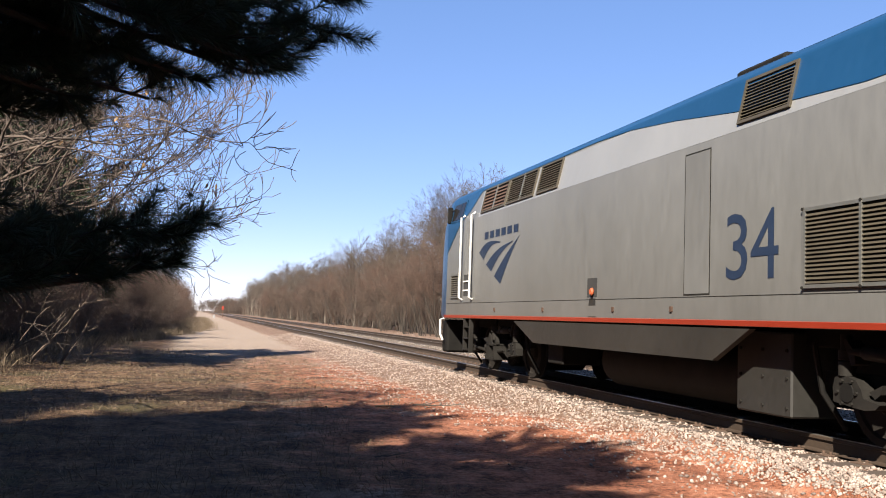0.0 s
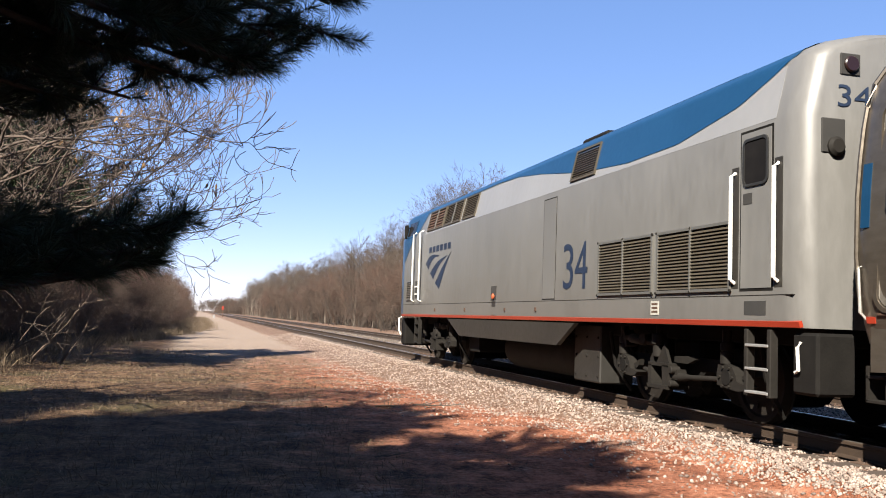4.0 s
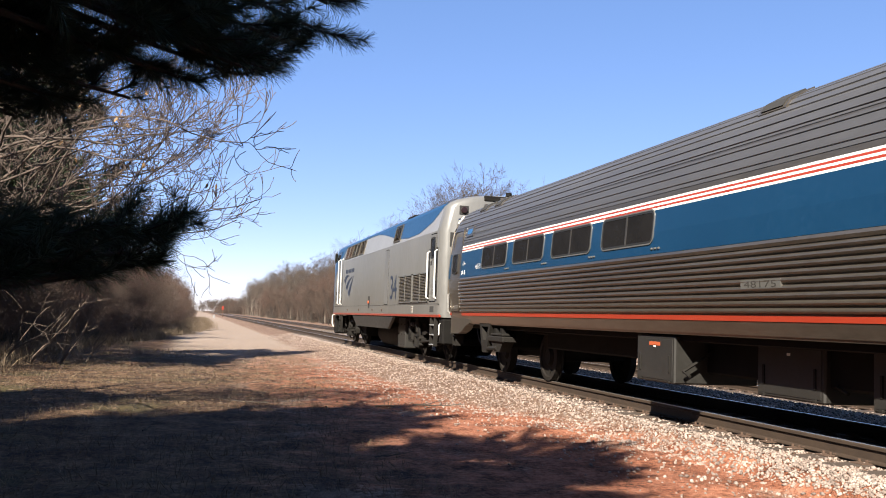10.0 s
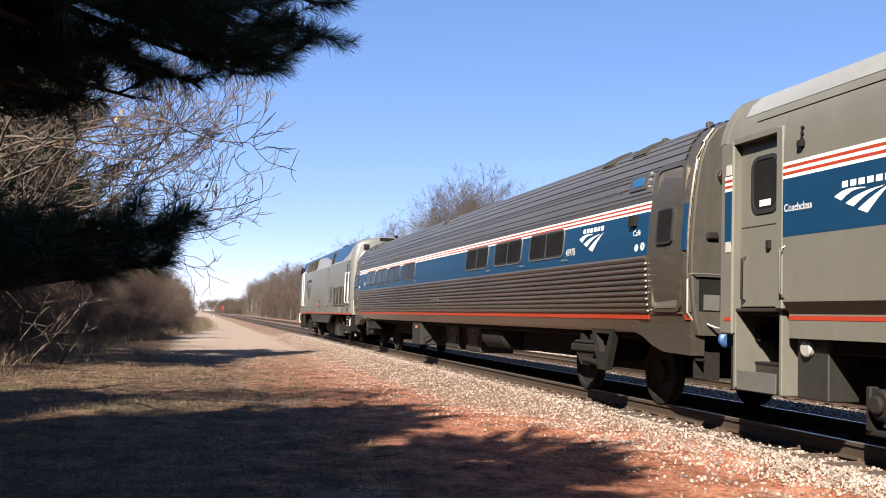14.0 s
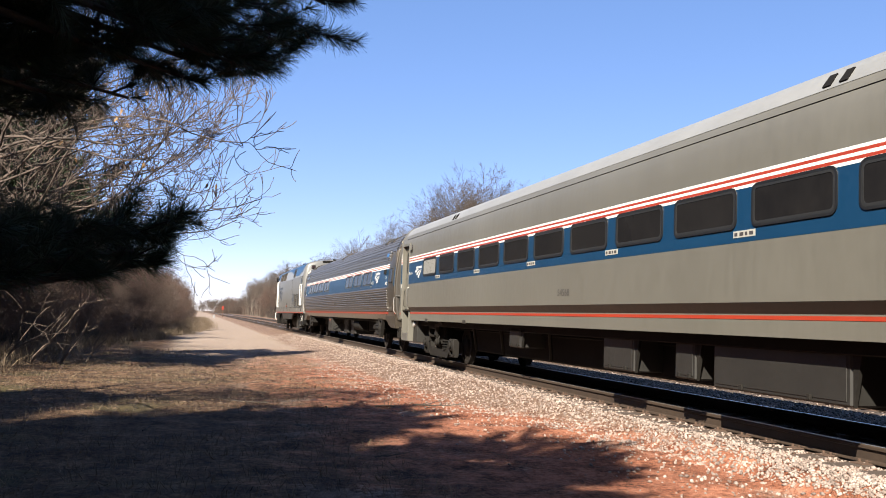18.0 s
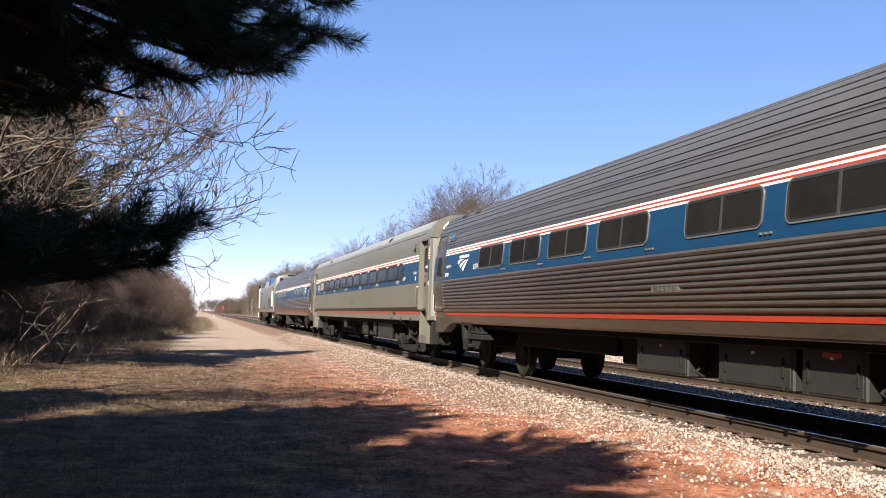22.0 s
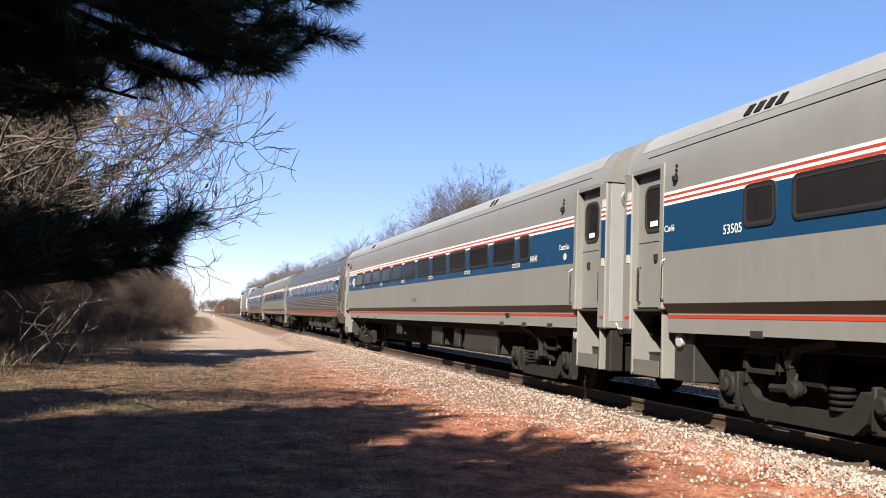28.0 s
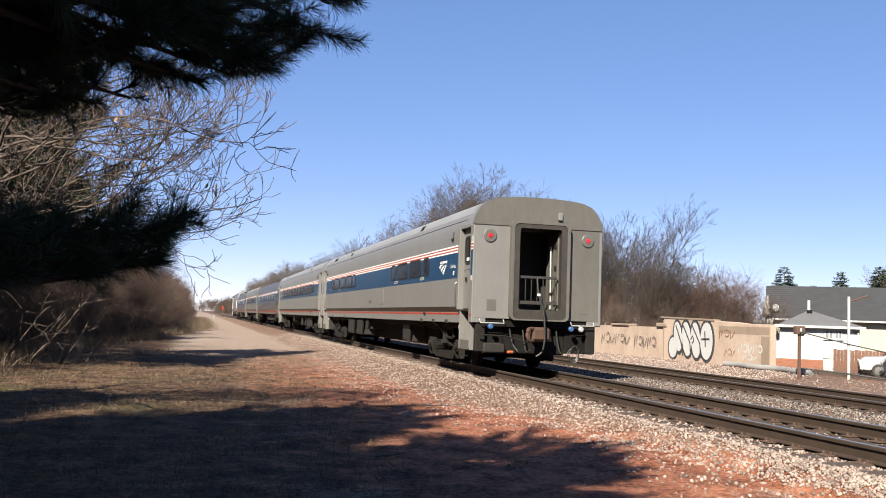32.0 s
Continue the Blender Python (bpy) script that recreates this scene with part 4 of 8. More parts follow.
    for e in (-1, 1):
        f = Form()
        a, b = sorted((e * 12.56, e * 12.93))
        f.box(-0.62, -0.48, a, b, 1.15, 3.3, 0.02).box(0.48, 0.62, a, b, 1.15, 3.3, 0.02).box(-0.62, 0.62, a, b, 3.2, 3.36, 0.02).box(-0.62, 0.62, a, b, 1.1, 1.25, 0.02)
        part("diaphragm", f, M_RUBBER, t, "black rubber gangway bellows")
        coupler(t, e * 12.5, e)
        inboard_truck(t, e * 9.2, e)
        for k, (x, z) in enumerate(((-1.1, 3.0), (1.1, 3.0))):
            part("marker_lamp", Form().disc((x, 12.64 if e > 0 else -12.63, z), "y", 0.09, 0.06, 12, 0.01), M_REDLENS, t)
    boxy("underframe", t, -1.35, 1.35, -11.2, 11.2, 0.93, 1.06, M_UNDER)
    # near-black cases fill the space below the floor with dark
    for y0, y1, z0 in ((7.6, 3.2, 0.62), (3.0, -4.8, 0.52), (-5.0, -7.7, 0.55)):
        boxy("equipment_case", t, -0.95, 0.95, y0, y1, z0, 0.96, M_UNDER, 0.03, "case under the floor, blackened for the shade there")
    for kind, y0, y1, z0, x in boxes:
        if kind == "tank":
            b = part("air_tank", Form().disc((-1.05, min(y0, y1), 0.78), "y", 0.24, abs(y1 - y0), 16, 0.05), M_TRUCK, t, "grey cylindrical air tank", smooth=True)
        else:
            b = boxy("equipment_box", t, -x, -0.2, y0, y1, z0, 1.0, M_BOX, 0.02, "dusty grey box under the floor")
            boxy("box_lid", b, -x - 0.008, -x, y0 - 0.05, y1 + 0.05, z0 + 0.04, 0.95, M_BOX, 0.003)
            for k in (0.12, 0.88):
                yl = y0 + (y1 - y0) * k
                boxy("latch", b, -x - 0.022, -x, yl - 0.018, yl + 0.018, z0 + 0.14, z0 + 0.36, M_TRUCK, 0.004)
                boxy("catch", b, -x - 0.03, -x, yl - 0.03, yl + 0.03, z0 + 0.01, z0 + 0.04, M_TRUCK, 0.004)
            boxy("tag", b, -x - 0.012, -x, (y0 + y1) / 2 - 0.03, (y0 + y1) / 2 + 0.03, 0.84, 0.87, M_WHITE, 0)
            if kind == "warned":
                boxy("orange_sign", b, -x - 0.012, -x - 0.008, (y0 + y1) / 2 - 0.15, (y0 + y1) / 2 + 0.15, 0.86, 0.91, M_ORANGE, 0.001)
            f = Form()
            f.tube([(-0.7, min(y0, y1) - 0.12, 0.95), (-x + 0.05, min(y0, y1) - 0.12, 0.55), (-x + 0.05, min(y0, y1) - 0.3, 0.5)], 0.02, 6)
            part("pipe", f, M_TRUCK, t)
    for x in (-0.9, 0.95):
        pipe("train_pipe", t, [(x, -10.5, 0.9), (x, 10.5, 0.9)], 0.03, M_UNDER)
    # lettering on both sides
    for s in (-1, 1):
        for y, z0, z1, w in num_at:
            letter(number, AMF, y, y - w, z0, z1, M_WHITE, t, "white car number", s)
        if service == "Café":
            for y in (10.85, -9.4):
                letter("FOOD SERVICE CAR", AMF, y, y - 1.25, 3.005, 3.065, M_FRAME, t, "silver words on the letter board", s, 0.03)
        for y in (11.40, -11.10 if service == "Café" else -10.86):
            letter(service, AMF, y, y - (0.22 if service == "Café" else 0.44), 2.34, 2.42, M_WHITE, t, "small white words", s)
        round_icon(AMF, s, 11.38, 2.17, 0.055, M_WHITE, t)
        round_icon(AMF, s, 11.2, 2.17, 0.05, M_WHITE, t)
        round_icon(AMF, s, -11.4, 2.18, 0.055, M_WHITE, t)
        if service == "Café":
            round_icon(AMF, s, -11.22, 2.17, 0.05, M_WHITE, t)
        emblem(AMF, logo_at, logo_at - 0.92, 2.21, 2.49, M_WHITE, t, s, 0.24)
        part("speaker_box", AMF.plate(s, rounded(-11.2, -11.02, 2.47, 2.62, 0.01), 0.06), M_TRUCK, t)
        part("number_relief", AMF.plate(s, [(hatch_num, 1.55), (hatch_num - 0.72, 1.55), (hatch_num - 0.72, 1.65), (hatch_num, 1.65)], 0.03), M_FRAME, t)
        letter(number, AMF, hatch_num - 0.07, hatch_num - 0.65, 1.563, 1.637, M_ENDBROWN, t, "embossed dark number", s, 0.034)
    return t


def flat_car(label, number, service, windows, small, boxes, number_end, blank, logo_at, roof_slots, hatch=False, rear_open=False, big_num=0.05, paint=M_HORIZON):
    """Aluminium car with flat sides, end doors over stepwells and an arched roof."""
    t = thing("passenger_car", label, "railway car", "cars of the train", pose(XC, 0, 0))
    E = 11.46
    f = Form()
    f.loft([HOR.ring(-E), HOR.ring(E)])
    part("body", f, paint, t, smooth=True)
    lid = Skin([p for p in HOR.p if p[1] >= 3.24])
    roof = [p for p in HOR.p if p[1] >= 3.49]
    ring = [(-x - 0.004, z + 0.004) for x, z in roof] + [(x + 0.004, z + 0.004) for x, z in reversed(roof[:-1])]
    f = Form()
    f.loft([[(x, y, z) for x, z in ring] for y in (-12.3, 12.3)], False)
    part("roof_sheet", f, M_ROOFGREY, t, "pale grey arched roof sheet", smooth=True)
    for e in (-1, 1):
        f = Form()
        ring_l = [(-x, z) for x, z in lid.p] + [(x, z) for x, z in reversed(lid.p[:-1])]
        f.loft([[(x, y, z) for x, z in ring_l] for y in sorted((e * E, e * 12.66))])
        part("vestibule_roof", f, paint, t, smooth=True)
        f = Form()
        f.loft([[(x * 1.006, y, z + 0.012 * (z > 3.3)) for x, z in ring_l] for y in sorted((e * 12.55, e * 12.68))])
        part("end_dome", f, M_ENDGREY if rear_open and e < 0 else paint, t, "riveted sheet dome over the end", smooth=True)
    # sides
    for s in (-1, 1):
        part("blue_band", HOR.strip(s, [(2.075, 0.004), (2.675, 0.004)], -E, E), M_BLUE, t)
        stripes(HOR, s, -E, E, 2.675, 2.845, t)
        part("red_line", HOR.strip(s, [(1.225, 0.007), (1.268, 0.007)], -E, E), M_RED, t)
        # the down-facing ledge gets a darker colour for its shade
        part("ledge", HOR.strip(s, [(1.285, 0.003), (1.405, 0.003)], -E, E), M_BELLY, t, "inset ledge above the sill, shade put into its colour")
        part("sill_panel", HOR.strip(s, [(1.04, 0.003), (1.285, 0.003)], -E, E), paint, t)
        part("upper_panel", HOR.strip(s, [(1.41, 0.002), (2.075, 0.002)], -E, E), paint, t)
        part("gutter", HOR.strip(s, [(3.385, 0.003), (3.39, 0.01), (3.398, 0.003)], -12.0, 12.0), M_TRUCK, t)
        for e in (-1, 1):
            # corner post, door and stepwell
            a, b = sorted((e * 12.40, e * 12.655))
            f = Form()
            f.box(min(s * 1.2, s * 1.545), max(s * 1.2, s * 1.545), a, b, 1.05, 3.25, 0.02)
            post = part("corner_post", f, paint, t)
            for z0, z1, mt in ((2.075, 2.675, M_BLUE), (2.675, 2.709, M_WHITE), (2.709, 2.743, M_RED), (2.743, 2.777, M_WHITE), (2.777, 2.811, M_RED), (2.811, 2.845, M_WHITE), (1.205, 1.245, M_RED)):
                boxy("post_stripe", post, s * 1.545, s * 1.551, a + 0.022, b - 0.1, z0, z1, mt, 0)
            for z in (1.98, 2.86):
                boxy("post_sign", post, s * 1.545, s * 1.552, a + 0.03, b - 0.12, z, z + 0.12, M_LABEL, 0)
            y0, y1 = sorted((e * 11.58, e * 12.40))
            fr = Form()
            fr.box(min(s * 1.38, s * 1.56), max(s * 1.38, s * 1.56), e * 11.52 - 0.06, e * 11.52 + 0.06, 1.33, 3.25, 0.015)
            part("door_post", fr, paint, t)
            d = part("side_door", Form().box(min(s * 1.40, s * 1.44), max(s * 1.40, s * 1.44), y0, y1, 1.36, 3.22, 0.008), paint, t, "closed grey side door with an oval window")
            part("door_gasket", Form().loft([[(s * x, y, z) for y, z in line] for line, x in ((rounded(e * 11.93 - 0.26, e * 11.93 + 0.26, 2.38, 3.02, 0.14), 1.43), (rounded(e * 11.93 - 0.26, e * 11.93 + 0.26, 2.38, 3.02, 0.14), 1.455), (rounded(e * 11.93 - 0.215, e * 11.93 + 0.215, 2.425, 2.975, 0.11), 1.455), (rounded(e * 11.93 - 0.215, e * 11.93 + 0.215, 2.425, 2.975, 0.11), 1.43))], True, False), M_RUBBER, d, smooth=True)
            part("door_pane", Form().loft([[(s * x, y, z) for y, z in rounded(e * 11.93 - 0.22, e * 11.93 + 0.22, 2.42, 2.98, 0.11)] for x in (1.43, 1.447)]), M_GLASS, d)
            boxy("door_notice", d, s * 1.447, s * 1.45, e * 11.93 - 0.1, e * 11.93 + 0.1, 2.46, 2.53, M_WHITE, 0)
            boxy("door_seam", d, s * 1.44, s * 1.443, y0 + 0.02, y1 - 0.02, 2.245, 2.255, M_UNDER, 0)
            boxy("door_latch", d, s * 1.44, s * 1.475, e * 11.85 - 0.035, e * 11.85 + 0.035, 1.98, 2.08, M_TRUCK, 0.008)
            pipe("door_handhold", d, [(s * 1.44, e * 12.3, 1.92), (s * 1.49, e * 12.3, 1.9), (s * 1.49, e * 12.3, 1.45), (s * 1.44, e * 12.3, 1.43)], 0.012, M_TRUCK)
            pipe("handrail", t, [(s * 1.55, e * 11.43, 1.98), (s * 1.61, e * 11.43, 1.94), (s * 1.61, e * 11.43, 1.5), (s * 1.55, e * 11.43, 1.45)], 0.012, M_FRAME)
            boxy("door_head", t, s * 1.3, s * 1.54, y0, y1, 3.2, 3.26, paint, 0)
            w = Form()
            w.box(min(s * 0.75, s * 1.5), max(s * 0.75, s * 1.5), y0 - 0.04, y0 + 0.01, 0.44, 1.34, 0.008).box(min(s * 0.75, s * 1.5), max(s * 0.75, s * 1.5), y1 - 0.01, y1 + 0.04, 0.44, 1.34, 0.008).box(min(s * 0.73, s * 0.77), max(s * 0.73, s * 0.77), y0, y1, 0.6, 1.34)
            well = part("stepwell", w, paint, t, "grey stepwell below the door")
            for k in range(3):
                boxy("tread", well, s * (1.50 - 0.25 * k), s * (1.22 - 0.25 * k), y0, y1, 0.44 + 0.29 * k, 0.47 + 0.29 * k, M_TRUCK, 0.004)
                boxy("riser", well, s * (1.24 - 0.25 * k), s * (1.22 - 0.25 * k), y0, y1, 0.47 + 0.29 * k, 0.73 + 0.29 * k, M_BELLY, 0)
            boxy("kick_plate", well, s * 1.495, s * 1.505, y0 + 0.05, y1 - 0.05, 0.45, 0.66, M_FRAME, 0.002)
            boxy("trap", well, s * 0.75, s * 1.5, y0, y1, 1.31, 1.345, M_BELLY, 0.004)
            part("side_lamp", Form().disc((s * 1.36 - (0.06 if s < 0 else 0), e * 11.28, 0.94), "x", 0.085, 0.07, 14, 0.015), M_CHROME, t, smooth=True)
            boxy("lamp_bracket", t, s * 1.0, s * 1.36, e * 11.26 - 0.27, e * 11.26 + 0.22, 0.43, 1.06, M_BOX, 0.012)
            for k in range(3):
                part("call_lamp", Form().disc(HOR.at(s, e * 11.0 if e < 0 else 11.15, 3.04 + 0.06 * k, 0.002), "x", 0.02, 0.02 * s, 8), M_REDLENS if k else M_UNDER, t)
            boxy("lamp_plate", t, s * 1.545, s * 1.6, (e * 11.0 if e < 0 else 11.15) - 0.04, (e * 11.0 if e < 0 else 11.15) + 0.04, 2.96, 3.03, M_TRUCK, 0.006)
        for y0 in windows:
            g = M_SHADE if blank and blank[0] == "pale" and abs(y0 - blank[1]) < 0.1 else M_GREYWIN if blank and abs(y0 - blank[1]) < 0.1 else None
            window(HOR, s, y0 - 1.40, y0, 2.225, 2.705, 0.10, t, M_BLACKTRIM, glass=g, fr=0.03)
        for y0 in small:
            window(HOR, s, y0 - 0.60, y0, 2.225, 2.705, 0.10, t, M_BLACKTRIM, fr=0.03)
        for y0 in list(windows[1::2]) + list(small[-1:]):
            label_plate(HOR, s, y0 + 0.35, 2.13, t)
        letter(number, HOR, *number_end, 2.19, 2.30, M_WHITE, t, "white car number", s)
        letter(number, HOR, big_num, big_num - 0.5, 1.56, 1.67, M_BAR, t, "dark car number", s)
        letter(service[0], HOR, 11.43, 11.43 - (0.26 if service[0] == "Café" else 0.44), 2.33, 2.41, M_WHITE, t, "small white words", s)
        letter(service[1], HOR, -10.86, -11.30, 2.32, 2.41, M_WHITE, t, "small white words", s)
        round_icon(HOR, s, -11.12, 2.2, 0.055, M_WHITE, t)
        if logo_at:
            emblem(HOR, logo_at, logo_at - 0.78, 2.2, 2.45, M_WHITE, t, s, 0.24)
        for y0 in (9.6, 6.0, -7.6, -8.9, -10.2):
            part("jack_pad", HOR.plate(s, [(y0, 1.02), (y0 - 0.22, 1.02), (y0 - 0.22, 1.1), (y0, 1.1)], 0.015), M_BELLY, t)
        part("side_port", HOR.plate(s, rounded(-8.15, -7.98, 1.2, 1.27, 0.01), 0.03), M_TRUCK, t)
        if hatch:
            part("hatch", HOR.plate(s, rounded(-2.62, -1.88, 1.52, 2.0, 0.05), 0.012), paint, t, "flush service hatch")
        for k, y0 in enumerate(roof_slots):
            part("roof_slot", HOR.plate(s, [(y0 - 0.06, 3.53), (y0 - 0.085, 3.65), (y0 - 0.2, 3.65), (y0 - 0.175, 3.53)], 0.022), M_UNDER, t)
    # ends: wall panels round the gangway, diaphragm frame, marker lamps
    for e in (-1, 1):
        a, b = sorted((e * 12.60, e * 12.66))
        for s in (-1, 1):
            # tail's right-hand wall is coloured darker for the gangway frame's shadow
            part("end_wall", Form().box(min(s * 0.62, s * 1.47), max(s * 0.62, s * 1.47), a, b, 1.16, 3.25, 0.006), M_CLEAN if e < 0 and not rear_open else M_ENDGREY if rear_open and e < 0 and s > 0 else paint, t)
            cy = e * 12.66
            lamp = part("marker_lamp", Form().disc((s * 1.17, cy if e > 0 else cy - 0.03, 3.0), "y", 0.15, 0.03, 20, 0.01), M_FRAME, t, "round marker lamp", smooth=True)
            part("lens", Form().disc((s * 1.17, cy + (0.03 if e > 0 else -0.05), 3.0), "y", 0.052, 0.02, 16, 0.008), M_REDGLOW if rear_open and e < 0 else M_REDLENS, lamp)
            part("lamp_cup", Form().disc((s * 1.17, cy + (0.028 if e > 0 else -0.034), 3.0), "y", 0.11, 0.006, 16), M_ENDGREY if rear_open else M_HOLLOW, lamp)
            pipe("grab_iron", t, [(s * 0.8, cy, 1.14), (s * 0.8, cy + e * 0.07, 1.06), (s * 1.35, cy + e * 0.07, 1.06), (s * 1.35, cy, 1.14)], 0.014, M_CHROME)
            boxy("end_patch", t, s * 0.98, s * 1.2, cy, cy + e * 0.005, 1.33, 1.58, M_ENDGREY, 0)
            for k in range(18):
                part("rivet", Form().disc((s * 0.66, cy - (0 if e > 0 else 0.008), 1.25 + 0.11 * k), "y", 0.012, 0.008, 6), paint, t)
        boxy("end_wall", t, -0.62, 0.62, a, b, 3.2, 3.5, paint, 0.006)
        boxy("buffer_beam", t, -1.25, 1.25, *sorted((e * 12.3, e * 12.62)), 0.98, 1.16, M_UNDER, 0.01)
        c, d = sorted((e * 12.64, e * 12.94))
        f = Form()
        prof_o, prof_i = rounded(-0.68, 0.68, 1.12, 3.36, 0.14), rounded(-0.5, 0.5, 1.36, 3.2, 0.08)
        f.loft([[(x, y, z) for x, z in line] for line, y in ((prof_o, c), (prof_o, d), (prof_i, d), (prof_i, c))], True, False)
        if rear_open and e < 0:
            # open rear end: a slim riveted sheet frame with a dark lining
            f = Form()
            slim_o, slim_i = rounded(-0.7, 0.7, 1.14, 3.36, 0.12), rounded(-0.63, 0.63, 1.17, 3.30, 0.10)
            f.loft([[(x, y, z) for x, z in line] for line, y in ((slim_o, -12.64), (slim_o, -12.8), (slim_i, -12.8), (slim_i, -12.64))], True, False)
            frame_ob = part("gangway_frame", f, M_ENDGREY, t, "grey riveted sheet gangway frame")
            f = Form()
            lin_i = rounded(-0.5, 0.5, 1.38, 3.2, 0.05)
            f.loft([[(x, y, z) for x, z in line] for line, y in ((slim_i, -12.5), (slim_i, -12.785), (lin_i, -12.785), (lin_i, -12.5))], True, False)
            part("lining", f, M_DIAPH, frame_ob, "dark inner lining")
            for sx in (-0.665, 0.665):
                for k in range(16):
                    part("rivet", Form().disc((sx, -12.807, 1.35 + 0.12 * k), "y", 0.011, 0.008, 6), M_ENDGREY, frame_ob)
        else:
            part("diaphragm", f, M_DIAPH, t, "dark brown gangway frame", smooth=True)
        # vestibule; its near-black colour stands in for the shade inside
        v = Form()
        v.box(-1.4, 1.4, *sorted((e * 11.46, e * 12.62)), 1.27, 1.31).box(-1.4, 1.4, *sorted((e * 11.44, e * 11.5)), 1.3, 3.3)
        part("vestibule", v, M_HOLLOW, t, "vestibule floor and bulkhead, shade put into the colour")
        if rear_open and e < 0:
            dd = boxy("end_door", t, 0.47, 0.52, -12.62, -11.9, 1.36, 3.18, M_ENDGREY, 0.01, "open grey end door folded back")
            for z in (1.5, 2.3, 2.8):
                boxy("hinge", dd, 0.44, 0.47, -12.55, -12.45, z, z + 0.1, M_TRUCK, 0.005)
            pipe("door_rail", dd, [(0.44, -12.3, 1.42), (0.42, -12.3, 2.85)], 0.02, M_CHROME)
            g = Form()
            g.box(-0.5, 0.44, -12.7, -12.67, 2.08, 2.14, 0.005)
            gate = part("gate", g, M_GATE, t, "grey safety gate across the doorway")
            boxy("gate_rail", gate, -0.5, 0.44, -12.7, -12.67, 1.5, 1.58, M_GATE, 0.005)
            for k in range(7):
                boxy("gate_bar", gate, -0.46 + 0.14 * k, -0.445 + 0.14 * k, -12.69, -12.675, 1.55, 2.1, M_GATE, 0)
            pipe("hose", t, eased([(-0.12, -12.9, 2.1), (-0.1, -12.95, 1.7), (0.02, -13.0, 1.4), (0.06, -13.02, 0.8), (0.02, -13.0, 0.45), (-0.12, -12.96, 0.36)]), 0.022, M_RUBBER, 8)
            boxy("hose_band", t, -0.12, -0.06, -12.99, -12.92, 1.68, 1.74, M_WHITE, 0.01)
            f = Form()
            for k in range(5):
                f.tube([(0.72 + 0.12 * math.cos(q * 0.7 + k) + 0.03 * q / 9, -12.95 - 0.03 * k, 0.42 + 0.2 * math.sin(q * 0.7 + k) * (0.6 + 0.1 * k)) for q in range(10)], 0.009, 5)
            part("cable_coil", f, M_GATE, t, "coil of pale cable")
            for x, mt in ((-1.12, M_LTBLUE), (0.78, M_LTBLUE), (1.02, M_CHROME)):
                part("hose_cap", Form().disc((x, -12.8, 0.98), "y", 0.06, 0.1, 12, 0.02), mt, t, smooth=True)
            part("glad_hand", Form().box(-0.78, -0.62, -12.95, -12.85, 0.40, 0.47, 0.03), M_ORANGE, t, "red hose end")
            boxy("end_box", t, -1.25, -0.75, -12.7, -12.4, 0.4, 0.62, M_BELLY, 0.03)
            pipe("lever", t, [(-1.4, -12.75, 0.8), (-0.8, -12.85, 0.78), (-0.3, -12.85, 0.66)], 0.02, M_TRUCK)
            boxy("dome_lamp", t, 0.42, 0.52, -12.74, -12.68, 3.42, 3.6, paint, 0.01)
        coupler(t, e * 12.5, e)
        outside_truck(t, e * 9.15, e)
        for s in (-1, 1):
            # near-black plates added over the stepwell ends as their shade
            boxy("end_plate", t, s * 0.74, s * 1.21, *sorted((e * 12.445, e * 12.475)), 0.42, 1.04, M_UNDER, 0.004)
        boxy("corner_step", t, -1.42, -1.2, *sorted((e * 12.45, e * 12.62)), 0.42, 1.05, M_TRUCK, 0.02)
        boxy("corner_step", t, 1.2, 1.42, *sorted((e * 12.45, e * 12.62)), 0.42, 1.05, M_TRUCK, 0.02)
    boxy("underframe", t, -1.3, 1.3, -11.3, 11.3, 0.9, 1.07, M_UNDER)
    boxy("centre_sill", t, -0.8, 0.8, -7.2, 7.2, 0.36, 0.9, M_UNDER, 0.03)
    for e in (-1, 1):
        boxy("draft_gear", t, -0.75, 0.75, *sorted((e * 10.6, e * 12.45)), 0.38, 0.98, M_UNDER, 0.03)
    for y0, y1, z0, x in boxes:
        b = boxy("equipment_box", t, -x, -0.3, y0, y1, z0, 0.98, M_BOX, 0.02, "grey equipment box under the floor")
        boxy("box_lid", b, -x - 0.008, -x, y0 - 0.06, y1 + 0.06, z0 + 0.05, 0.93, M_BOX, 0.003)
        for k in (0.25, 0.75):
            boxy("latch", b, -x - 0.03, -x, y0 + (y1 - y0) * k - 0.03, y0 + (y1 - y0) * k + 0.03, z0 + 0.02, z0 + 0.08, M_TRUCK, 0.004)
        part("brace", Form().loft([[(-x + 0.2 * i, y1 - 0.02 - 0.14 * j, z) for j, z in ((0, 0.98), (1, 0.98), (0.1, z0))] for i in (0, 0.2)]), M_TRUCK, b)
    for x in (-0.85, 0.9):
        pipe("train_pipe", t, [(x, -10.5, 0.86), (x, 10.5, 0.86)], 0.03, M_UNDER)
    for y0 in (-6.6, -5.2, 4.2, 6.2, 1.4):
        pipe("brace_rod", t, [(-1.15, y0, 0.95), (-0.9, y0 + 0.5, 0.4)], 0.035, M_TRUCK)
    return t


M_SIGNBLUE = surface("blue_sign_glass", (0.009, 0.054, 0.135), (0.018, 0.0765, 0.171), 3, 20, 0.2)
M_BLACKTRIM = surface("black_window_trim", (0.003, 0.003, 0.003), (0.008, 0.0075, 0.007), 4, 30, 0.5)
M_DIAPH = surface("brown_black_gangway", (0.0158, 0.0135, 0.0117), (0.0405, 0.0338, 0.0279), 4, 30, 0.6, 0.2)
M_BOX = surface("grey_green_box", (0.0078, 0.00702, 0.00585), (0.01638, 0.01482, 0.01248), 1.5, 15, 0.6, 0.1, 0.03)

